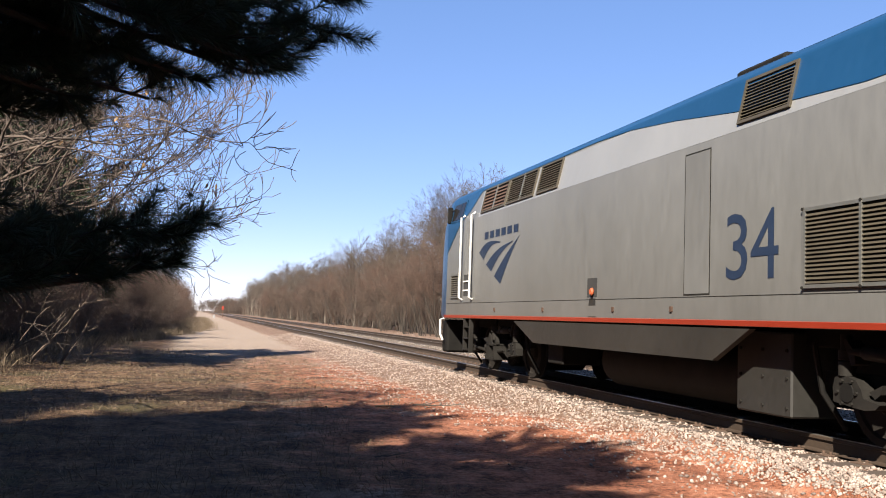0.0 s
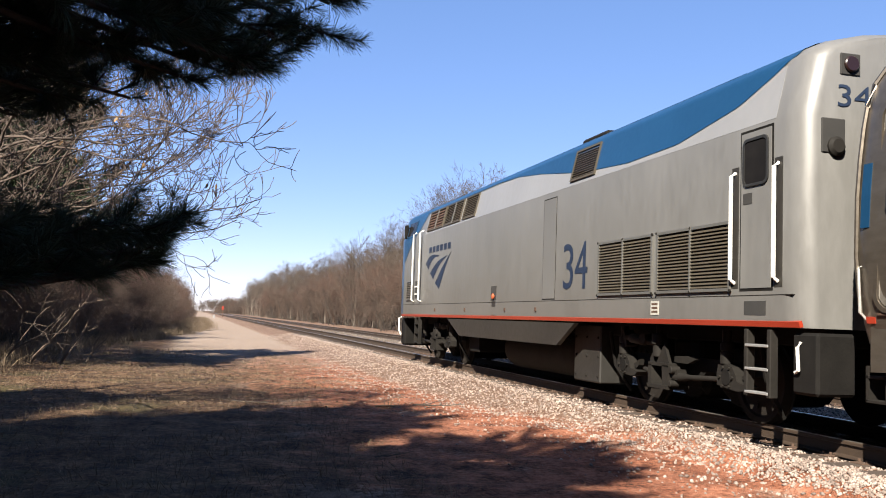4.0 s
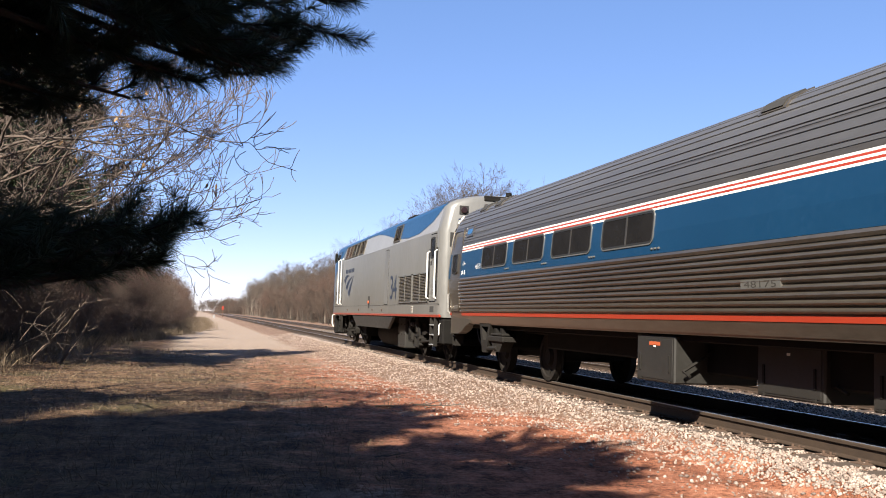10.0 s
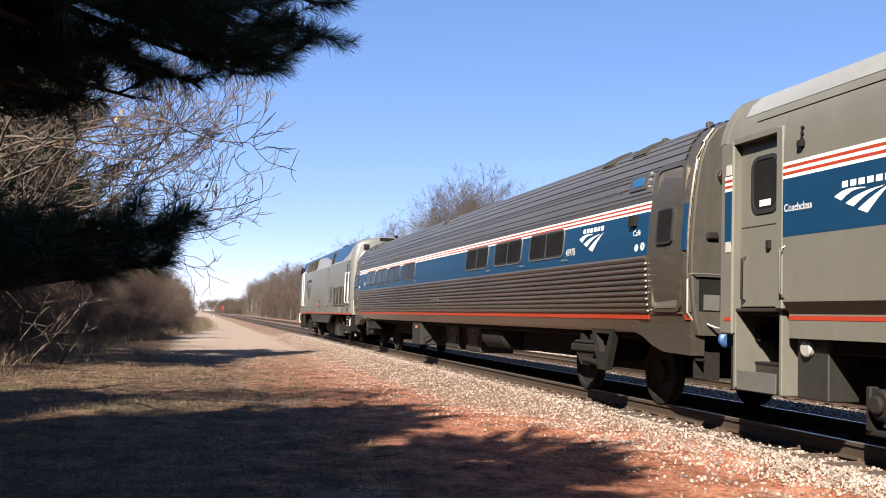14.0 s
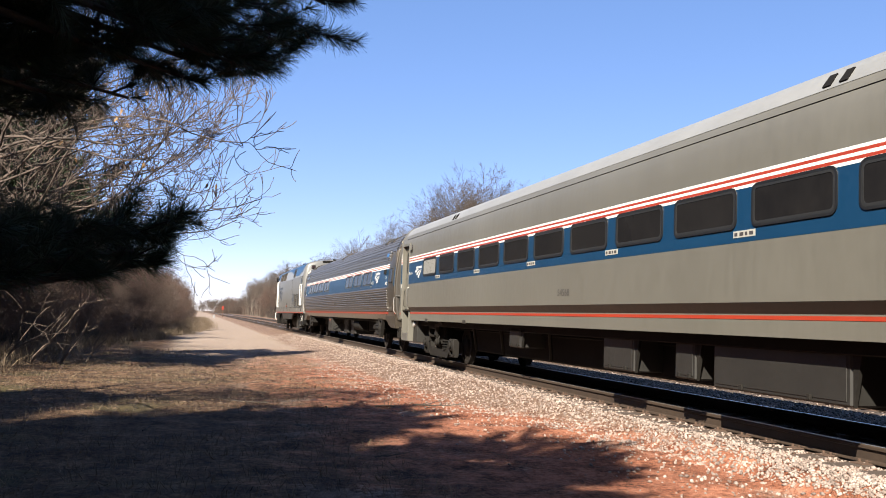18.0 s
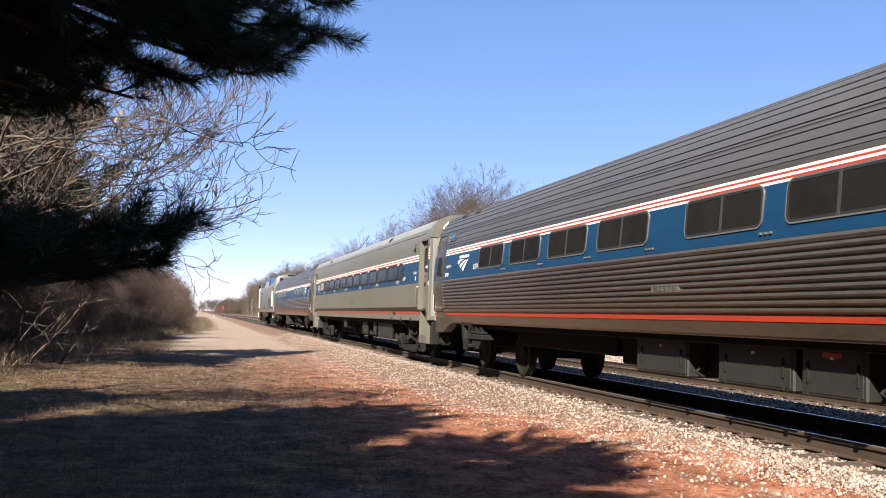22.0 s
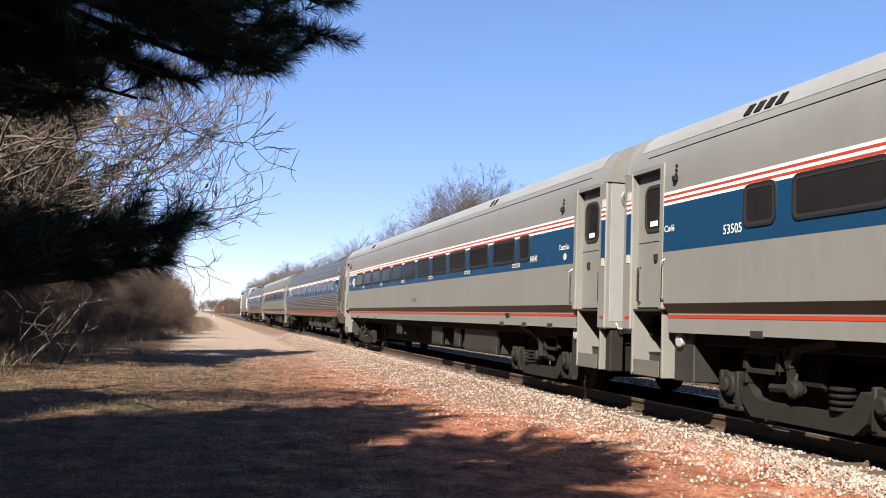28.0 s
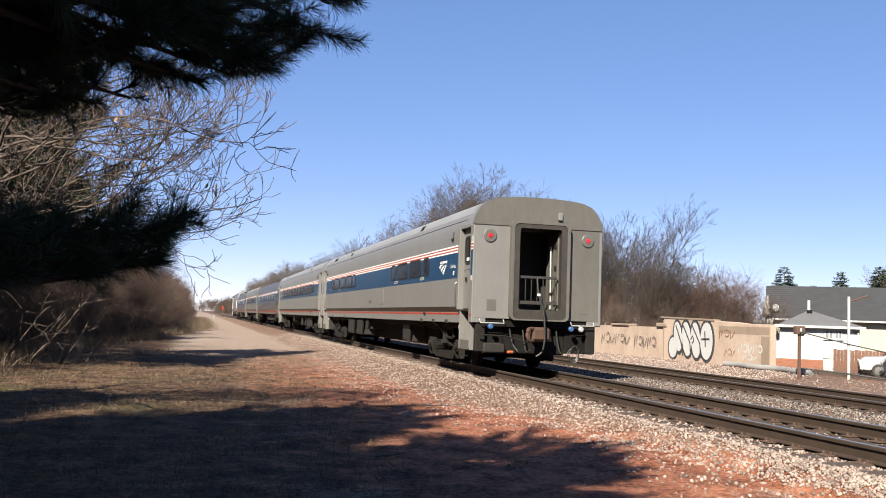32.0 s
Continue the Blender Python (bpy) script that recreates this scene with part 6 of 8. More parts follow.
coach_a = flat_car("weathered grey coach with a blue window band", "54568", ("Coachclass", "Coachclass"), [9.71, 8.01, 6.32, 4.62, 2.93, 1.23, -0.46, -2.15, -3.85, -5.54, -7.24], [-8.84], [(3.2, 2.5, 0.6, 1.3), (-1.14, -2.19, 0.44, 1.25), (-3.36, -3.88, 0.45, 1.25), (-4.3, -6.75, 0.4, 1.25)], (-9.47, -9.83), ("pale", 9.71), 10.66, (7.4, 7.15, -6.5, -6.75), paint=M_HORIZON_OLD)
coach_b = tubular_car("stainless fluted coach with a blue window band", "82576", None, [8.72, 6.69, 4.66, 2.63, 0.03, -2.0, -4.06, -6.12, -8.18], [("box", 2.02, 0.57, 0.465, 1.2), ("box", -0.14, -1.62, 0.46, 1.2), ("warned", -1.74, -2.73, 0.45, 1.2), ("box", -3.2, -3.72, 0.56, 1.2), ("box", -4.4, -4.8, 0.5, 1.2), ("box", -5.5, -6.2, 0.5, 1.2), ("warned", -6.65, -7.25, 0.48, 1.25)], "Coachclass", [(9.10, 2.22, 2.33, 0.36), (-9.80, 2.22, 2.33, 0.34)], 10.41, 0.84)
coach_c = flat_car("pale grey coach with a blue window band", "54540", ("Coachclass", "Coachclass"), [9.71, 8.01, 6.32, 4.62, 2.93, 1.23, -0.46, -2.15, -3.85, -5.54, -7.24], [-8.84], [(3.2, 2.5, 0.6, 1.3), (-1.14, -2.19, 0.44, 1.25), (-3.36, -3.88, 0.45, 1.25), (-4.3, -6.75, 0.4, 1.25)], (-9.47, -9.83), ("grey", 9.71), 10.68, (7.4, 7.15, -6.5, -6.75))
coach_d = flat_car("pale grey cafe coach at the train's tail, end door open", "53505", ("Café", "Coachclass"), [8.77, 7.08, 5.40, -4.68, -6.37], [9.64, 3.74, -3.80, -8.07], [(5.36, 4.0, 0.43, 1.4), (3.28, 2.1, 0.42, 1.4), (1.37, 0.9, 0.65, 1.4), (-4.36, -5.28, 0.4, 1.25)], (10.04, 9.67), None, -9.75, (9.9, 9.7, 9.5, 9.3, 5.3, 5.1, -7.0, -7.2), True, True)
for k, c in enumerate((cafe, coach_a, coach_b, coach_c, coach_d)):
    car_things.append((c, -LEN * (k + 0.5)))

# ---- trees and shrubs ----
def sticks(segs, sides=3):
    """Thin tapered rods as arrays; segs: rows of p0, p1, r0, r1."""
    s = np.asarray(segs, dtype=float)
    p0, p1, r0, r1 = s[:, :3], s[:, 3:6], s[:, 6], s[:, 7]
    d = p1 - p0
    d /= np.linalg.norm(d, axis=1)[:, None] + 1e-9
    up = np.where(np.abs(d[:, 2:3]) < 0.9, np.array([[0, 0, 1.0]]), np.array([[1.0, 0, 0]]))
    a = np.cross(d, up)
    a /= np.linalg.norm(a, axis=1)[:, None]
    b = np.cross(d, a)
    ring = []
    for p, r in ((p0, r0), (p1, r1)):
        for k in range(sides):
            t = 2 * math.pi * k / sides
            ring.append(p + (a * math.cos(t) + b * math.sin(t)) * r[:, None])
    v = np.stack(ring, 1).reshape(-1, 3)
    q = np.array([(k, (k + 1) % sides, sides + (k + 1) % sides, sides + k) for k in range(sides)])
    f = (q[None] + (np.arange(len(s)) * 2 * sides)[:, None, None]).reshape(-1, 4)
    return v, f


def limb_path(r, p, d, length, n, wander, lift):
    """Points of a wandering limb."""
    pts = [p]
    d = d.normalized()
    for k in range(n):
        d = (d + Vector((r.uniform(-1, 1), r.uniform(-1, 1), r.uniform(-1, 1))) * wander + Vector((0, 0, lift))).normalized()
        p = p + d * (length / n)
        pts.append(p)
    return pts


def branch(r, segs, p, d, length, r0, level, rule):
    """Recursive bare branching; rule: per level (pieces, wander, lift, children, angle, ratio)."""
    n, wander, lift, kids, angle, ratio = rule[level]
    pts = limb_path(r, p, d, length, n, wander, lift)
    for k in range(n):
        a, b = r0 * (1 - 0.75 * k / n), r0 * (1 - 0.75 * (k + 1) / n)
        segs[min(level, 2)].append((*pts[k], *pts[k + 1], max(a, 0.004), max(b, 0.003)))
    if level + 1 < len(rule):
        for i in range(kids):
            t = r.uniform(0.25 if level else 0.3, 1.0)
            k = min(n - 1, int(t * n))
            base = pts[k].lerp(pts[k + 1], t * n - k)
            along = (pts[k + 1] - pts[k]).normalized()
            side = along.orthogonal().normalized()
            side.rotate(Matrix.Rotation(r.uniform(0, 2 * math.pi), 3, along))
            ang = radians(r.uniform(*angle))
            dd = along * math.cos(ang) + side * math.sin(ang)
            branch(r, segs, base, dd, length * r.uniform(*ratio) * (1.15 - 0.4 * t), max(0.004, r0 * (1 - 0.7 * t) * 0.55), level + 1, rule)


def bark(name, c1, c2):
    return surface(name, c1, c2, 1.5, 25, 0.9, 0, 0.3, vary=0.25)


M_BARK = bark("grey_brown_bark", (0.02, 0.0152, 0.0115), (0.052, 0.04, 0.031))
M_BARKPALE = bark("pale_twigs", (0.014, 0.0094, 0.007), (0.112, 0.081, 0.063))
M_PALETRUNK = bark("pale_grey_trunk", (0.0585, 0.045, 0.0351), (0.14, 0.115, 0.09))
M_BRUSH = bark("brown_brush", (0.03335, 0.02127, 0.01552), (0.092, 0.0621, 0.04485))
M_TREETWIG = bark("pale_brown_twigs", (0.032, 0.0235, 0.0178), (0.088, 0.066, 0.05))
M_BRUSHRED = bark("reddish_brush", (0.0462, 0.0242, 0.01705), (0.1056, 0.0605, 0.0418))
M_PINEBARK = bark("dark_pine_bark", (0.0203, 0.0135, 0.0099), (0.054, 0.036, 0.0248))
M_PINE = surface("dark_pine_needles", (0.012, 0.022, 0.008), (0.035, 0.055, 0.018), 1.2, 20, 0.65, 0, 0, island=0.4)
M_SPRUCE = surface("spruce_green", (0.018, 0.032, 0.016), (0.05, 0.075, 0.04), 1.2, 20, 0.75, 0, 0, island=0.4)
M_LEAF = surface("dead_brown_leaf", (0.135, 0.072, 0.027), (0.225, 0.135, 0.0585), 3, 30, 0.8, 0, 0, vary=0.3)


def bare_plant(name, label, category, group, seed, height_m, trunks, rule, mats, twig_r=1.0):
    r = random.Random(seed)
    segs = [[], [], []]
    for k in range(trunks):
        a = r.uniform(0, 2 * math.pi)
        off = 0 if trunks == 1 else r.uniform(0.0, 0.5) * height_m * 0.25
        d = Vector((math.cos(a) * 0.35, math.sin(a) * 0.35, 1)) if trunks > 1 else Vector((r.uniform(-0.08, 0.08), r.uniform(-0.08, 0.08), 1))
        branch(r, segs, Vector((math.cos(a) * off, math.sin(a) * off, -0.1)), d, height_m * r.uniform(0.55, 0.75), height_m * (0.014 if trunks == 1 else 0.006), 0, rule)
    t = thing(name, label, category, group)
    for nm, s, m, k in (("trunk" if trunks == 1 else "stem_tangle", segs[0], mats[0], 6 if trunks == 1 else 4), ("branchwork", segs[1], mats[0], 4), ("twig_crown", segs[2], mats[1], 3)):
        if s:
            arr = np.asarray(s)
            if nm == "twig_crown":
                arr[:, 6:] *= twig_r
            v, f = sticks(arr, k)
            ob = new(nm, array_mesh(nm, v, f, m))
            ob.parent = t
            if nm != "trunk":
                tagged(ob, kind="stuff")
    return t


TREE_RULE = [(6, 0.08, 0.05, 11, (24, 52), (0.42, 0.7)), (5, 0.14, 0.10, 8, (22, 50), (0.35, 0.6)), (4, 0.18, 0.08, 5, (22, 55), (0.4, 0.7)), (3, 0.22, 0.06, 3, (22, 55), (0.5, 0.8)), (2, 0.26, 0.03, 0, (0, 0), (0, 0))]
FAN_RULE = [(7, 0.07, 0.02, 8, (15, 36), (0.3, 0.55)), (5, 0.10, 0.06, 6, (15, 38), (0.35, 0.6)), (4, 0.14, 0.06, 3, (15, 40), (0.4, 0.7)), (3, 0.16, 0.05, 2, (15, 45), (0.5, 0.8)), (2, 0.2, 0.03, 0, (0, 0), (0, 0))]
CLUMP_RULE = [(5, 0.14, 0.04, 9, (18, 48), (0.4, 0.7)), (4, 0.2, 0.06, 7, (20, 55), (0.4, 0.7)), (3, 0.26, 0.04, 5, (20, 60), (0.4, 0.7)), (2, 0.28, 0.03, 0, (0, 0), (0, 0))]
SHRUB_RULE = [(5, 0.18, -0.02, 6, (15, 55), (0.4, 0.8)), (4, 0.22, -0.02, 5, (20, 60), (0.4, 0.7)), (3, 0.28, -0.01, 4, (20, 70), (0.4, 0.7)), (2, 0.3, 0, 0, (0, 0), (0, 0))]
trees = [bare_plant("bare_tree", "leafless grey-brown tree in the trackside wood", "tree", "bare trees beside the line", 11 + k, 11.0, 1, TREE_RULE, (M_PALETRUNK, M_TREETWIG), 1.8) for k in range(4)]
shrubs = [bare_plant("bare_shrub", "tangled leafless brown shrub beside the track road", "shrub", "bare shrubs beside the line", 31 + k, 3.4, 7, SHRUB_RULE, (M_BRUSH, M_BRUSHRED if k == 1 else M_BRUSH), 0.9) for k in range(3)]
clumps = [bare_plant("sapling_clump", "clump of upright leafless brown saplings", "shrub", "sapling clumps on the far side", 51 + k, 5.0, 7, CLUMP_RULE, (M_BARK, M_BRUSHRED if k == 2 else M_BRUSH), 1.0) for k in range(3)]
r = random.Random(5)
used = set()


def plant(kit, k, x, y, size, z=None):
    """The kit's own tree is used first, then copies of it."""
    m = pose(x, y, height(x, y) - 0.05 if z is None else z, 0, 0, r.uniform(0, 360)) @ Matrix.Scale(size, 4)
    if kit[k].name not in used:
        used.add(kit[k].name)
        kit[k].matrix_basis = m
        return kit[k]
    return copy_thing(kit[k], m)


# wood on the far side of the line
y = 56.0
i = 0
while y < 430:
    for row in range(3 if y < 150 else 2):
        if (row == 1 and y < 62) or (row == 2 and y < 76):
            continue
        plant(trees, i % 4, 20.5 + row * 3.6 + r.uniform(-1.3, 1.3), y + r.uniform(-1.5, 1.5), r.uniform(0.78, 1.06) * float(np.interp(y, [60, 80, 100, 125, 165, 200], [0.95, 1.16, 1.26, 1.2, 1.08, 1.34])))
        i += 1
    if y < 300:
        for x in (18.4, 21.0):
            plant(clumps, i % 3, x + r.uniform(-0.6, 1.2), y + r.uniform(0, 2), r.uniform(0.9, 1.4))
            i += 1
    y += 4.0 + y * 0.02
for x, yy, s in ((20.2, 77.5, 1.26), (22.6, 82.0, 1.5), (23.5, 78.0, 1.44), (25.0, 78.0, 1.34), (21.4, 80.0, 1.46), (26.0, 92.0, 1.46), (20.8, 73.5, 1.1), (24.0, 86.0, 1.5)):
    plant(trees, i % 4, x, yy, s)
    i += 1
# trees behind the wall and between the houses
fans = [bare_plant("bare_tree", "spreading many-stemmed leafless tree behind the graffiti wall", "tree", "trees behind the wall", 71 + k, 11.0, 7, FAN_RULE, (M_BARK, M_BARK), 1.8) for k in range(2)]
for k, (x, yy, s) in enumerate(((24.3, 50.0, 0.84), (26.2, 54.0, 0.92), (22.4, 52.0, 0.84), (28.4, 54.0, 0.7), (30.6, 55.5, 0.54), (33.0, 57.5, 0.48), (25.2, 56.0, 0.92), (23.4, 48.5, 0.78), (27.2, 51.0, 0.72), (21.4, 50.5, 0.76), (25.6, 48.5, 0.74), (24.6, 53.0, 0.86), (29.2, 52.0, 0.56), (27.0, 57.5, 0.88))):
    plant(fans, k % 2, x, yy, s)
for x, yy, s in ((21.5, 47.0, 1.1), (23.2, 46.0, 1.2), (25.0, 45.5, 1.1), (27.0, 46.5, 1.2), (29.0, 47.5, 1.1), (31.0, 49.0, 1.0), (22.4, 43.5, 0.9), (33.5, 52.5, 1.2), (35.0, 54.0, 1.3), (37.0, 56.0, 1.3), (30.0, 46.0, 1.0), (32.5, 48.5, 1.0), (34.2, 49.5, 1.0)):
    plant(shrubs, i % 3, x, yy, s * 0.85)
    i += 1
for x, yy, s in ((22.6, 49.0, 0.9), (24.4, 48.0, 0.85), (26.4, 49.0, 0.9), (28.2, 50.0, 1.1), (29.6, 51.0, 1.2), (31.2, 52.0, 1.1), (32.6, 53.0, 1.0), (23.4, 53.0, 1.2), (34.2, 54.5, 0.95), (36.0, 56.0, 0.9), (25.4, 52.0, 1.2), (21.6, 46.0, 0.9), (27.3, 53.0, 1.2), (33.6, 55.0, 0.9), (37.5, 58.0, 0.9), (30.4, 49.0, 0.9), (35.0, 52.0, 0.85), (28.8, 56.0, 1.3), (31.5, 57.0, 1.2), (34.0, 60.0, 1.1), (36.5, 61.0, 1.0), (39.0, 62.0, 0.9), (56.0, 66.0, 1.5), (58.0, 64.0, 1.5)):
    plant(clumps, i % 3, x, yy, s * (0.72 if x < 30 else 0.9))
    i += 1
# undergrowth at the foot of the far wood
y = 54.0
while y < 330:
    for x in (19.2, 22.5):
        plant(shrubs, i % 3, x + r.uniform(-0.8, 0.8), y + r.uniform(-1, 1), r.uniform(0.8, 1.2))
        i += 1
    y += 3.0 + y * 0.02
# thicket on the near side, beyond the pines
y = 20.0
while y < 260:
    edge = float(np.interp(y, [20, 34, 45, 60, 100, 260], [-5.6, -4.9, -3.4, -2.2, -2.0, -2.6]))
    plant(shrubs, i % 3, edge - r.uniform(0, 1.0), y, r.uniform(0.75, 1.05))
    plant(clumps, i % 3, edge - 0.5 - r.uniform(0, 1.5), y + r.uniform(0, 2), r.uniform(0.55, 0.78))
    plant(clumps, (i + 1) % 3, edge - 2.2 - r.uniform(0, 2.0), y + r.uniform(0, 2), r.uniform(0.75, 1.0))
    if y < 110:
        plant(shrubs, (i + 1) % 3, edge - 2.6 - r.uniform(0, 2.0), y + 1.2, r.uniform(1.1, 1.5))
        plant(shrubs, (i + 2) % 3, edge - 4.6 - r.uniform(0, 2.0), y + 0.6, r.uniform(1.2, 1.6))
    i += 1
    y += 1.3 + y * 0.022
for x, yy, s in ((-8.0, 44.0, 0.5), (-7.0, 58.0, 0.5), (-6.0, 74.0, 0.5), (-5.6, 92.0, 0.55), (-5.0, 112.0, 0.6), (-6.0, 128.0, 0.7), (-4.8, 150.0, 0.75), (-6.5, 165.0, 0.85), (-5.0, 190.0, 0.85), (-10.5, 36.0, 0.55), (-5.5, 225.0, 0.95), (-7.5, 240.0, 0.95), (-6.0, 280.0, 1.0), (-8.0, 310.0, 1.0), (-6.0, 350.0, 1.0)):
    plant(trees, i % 4, x, yy, s)
    i += 1
for x, yy, s in ((5.0, 640.0, 0.9), (9.0, 620.0, 1.0), (13.0, 590.0, 0.9), (17.0, 560.0, 1.0), (20.0, 530.0, 0.9), (23.0, 500.0, 1.0), (24.0, 470.0, 0.95), (7.0, 650.0, 1.0), (11.0, 600.0, 0.8), (15.0, 575.0, 0.95), (27.0, 480.0, 1.0), (-2.0, 680.0, 0.8), (2.0, 690.0, 0.9)):
    plant(trees, i % 4, x, yy, s)
    plant(clumps, i % 3, x + 2.0, yy + 5.0, 1.5 * s)
    plant(shrubs, i % 3, x - 1.0, yy - 5.0, 2.0 * s)
    i += 1
# distant woods at the end of the line
fv, ff, n = [], [], 0
for k in range(640):
    x, yy = r.uniform(26, 130), r.uniform(440, 900)
    if k >= 420:
        yy = r.uniform(560, 1100)
        x = r.uniform(0.021, 0.075) * yy if k % 3 else -r.uniform(0.012, 0.06) * yy
    elif k > 150:
        yy = r.uniform(130, 440)
        x = 29 + yy * 0.02 + r.uniform(0, 16)
    elif k % 4 == 0:
        x = r.uniform(-90, -14)
    segs = [[], [], []]
    for q in range(9):
        a = r.uniform(0, 6.28)
        top = Vector((x + math.cos(a) * r.uniform(0, 4), yy + math.sin(a) * 3, r.uniform(3.5, 11) if k >= 420 else r.uniform(4.5, 8) if k > 150 else r.uniform(6, 11)))
        segs[0].append((x, yy, -0.6, *top, 0.22, 0.08))
        segs[0].append((*Vector((x, yy, 4)).lerp(top, 0.3), *(top + Vector((r.uniform(-3, 3), 0, r.uniform(-2, 1)))), 0.12, 0.05))
    if k >= 420:
        for q in range(26):
            bx, by = x + r.uniform(-4, 4), yy + r.uniform(-4, 4)
            segs[0].append((bx, by, -1.2, bx + r.uniform(-1.5, 1.5), by, r.uniform(1.5, 5.5), 0.3, 0.12))
    v, f = sticks(segs[0])
    fv.append(v)
    ff.append(f + n)
    n += len(v)
tagged(new("distant_wood", array_mesh("distant_wood", np.concatenate(fv), np.concatenate(ff), M_BRUSH)), "far leafless woods at the end of the line", "trees", kind="stuff")


# ---- pines ----
def tuft(count, length, width, seed, stem=0.2, spread_deg=(18, 62)):
    """A brush of needles round a twig along +z."""
    r = random.Random(seed)
    v, f = [], []
    for k in range(count):
        z = stem * (k / count) ** 0.8
        a, lean = r.uniform(0, 2 * math.pi), radians(r.uniform(*spread_deg) * (1.1 - 0.5 * k / count))
        d = Vector((math.cos(a) * math.sin(lean), math.sin(a) * math.sin(lean), math.cos(lean)))
        side = d.cross(Vector((r.uniform(-1, 1), r.uniform(-1, 1), r.uniform(-1, 1)))).normalized() * width / 2
        p = Vector((0, 0, z))
        q = p + d * length * r.uniform(0.75, 1.1)
        n = len(v)
        v += [p - side, p + side, q + side * 0.5, q - side * 0.5]
        f.append((n, n + 1, n + 2, n + 3))
    return np.array([p[:] for p in v]), np.array(f)


FINE = [tuft(84, 0.12, 0.0036, 1, 0.10, (28, 88)), tuft(70, 0.13, 0.0036, 2, 0.08, (28, 88))]
COARSE = [tuft(48, 0.30, 0.022, 3, 0.5)]


def aim(dirs):
    """Rotations that turn +z to each direction."""
    d = dirs / (np.linalg.norm(dirs, axis=1)[:, None] + 1e-9)
    up = np.where(np.abs(d[:, 2:3]) < 0.95, np.array([[0, 0, 1.0]]), np.array([[1.0, 0, 0]]))
    a = np.cross(up, d)
    a /= np.linalg.norm(a, axis=1)[:, None]
    b = np.cross(d, a)
    return np.stack([a, b, d], 2)


def pine_limb(r, base, tip, sub, reach, bare=0.35, coarse=False):
    """Wood segments and tufts (place, direction, size) of one limb."""
    base, tip = Vector(base), Vector(tip)
    L = (tip - base).length
    mid = base.lerp(tip, 0.5) + Vector((0, 0, -0.06 * L))
    wood, tufts = [], []
    curve = [base * (1 - t) ** 2 + mid * 2 * t * (1 - t) + tip * t * t for t in [k / 12 for k in range(13)]]
    for k in range(12):
        wood.append((*curve[k], *curve[k + 1], 0.045 * (1 - k / 13) + 0.006, 0.045 * (1 - (k + 1) / 13) + 0.006))
    along = (curve[-1] - curve[-2]).normalized()
    tufts.append((curve[-1], (along + Vector((0, 0, 0.25))).normalized(), 1.0))
    for k in range(sub):
        t = bare + (1 - bare) * (k + r.random()) / sub
        j = min(11, int(t * 12))
        p = curve[j].lerp(curve[j + 1], t * 12 - j)
        ax = (curve[j + 1] - curve[j]).normalized()
        side = ax.cross(Vector((0, 0, 1))).normalized() * r.choice((-1, 1))
        d = (ax * r.uniform(0.5, 1.0) + side * r.uniform(0.4, 0.95) + Vector((0, 0, r.uniform(-0.35, 0.5)))).normalized()
        le = reach * (1.25 - 0.8 * t) * r.uniform(0.6, 1.1)
        q = p
        for n in range(3):
            d2 = (d + Vector((r.uniform(-0.2, 0.2), r.uniform(-0.2, 0.2), 0.08 + r.uniform(-0.1, 0.15)))).normalized()
            e = q + d2 * le / 3
            wood.append((*q, *e, 0.010 - 0.002 * n, 0.008 - 0.002 * n))
            if n or not coarse:
                tufts.append((e, d2, r.uniform(0.8, 1.1)))
            if not coarse and r.random() < 0.7:
                d3 = (d2 + Vector((r.uniform(-0.9, 0.9), r.uniform(-0.9, 0.9), r.uniform(-0.3, 0.7)))).normalized()
                g = e + d3 * r.uniform(0.08, 0.22)
                wood.append((*e, *g, 0.006, 0.004))
                tufts.append((g, d3, r.uniform(0.7, 1.0)))
            q, d = e, d2
    return wood, tufts


def needles(tufts, kinds):
    lots, n, vs, fs = [], 0, [], []
    for k, (v, f) in enumerate(kinds):
        some = tufts[k::len(kinds)]
        if not some:
            continue
        place = np.array([p[:] for p, d, s in some])
        rot = aim(np.array([d[:] for p, d, s in some]))
        a, b = strew(v, f, place, np.array([s for p, d, s in some]), rot)
        vs.append(a)
        fs.append(b + n)
        n += len(a)
    return np.concatenate(vs), np.concatenate(fs)


sway = []


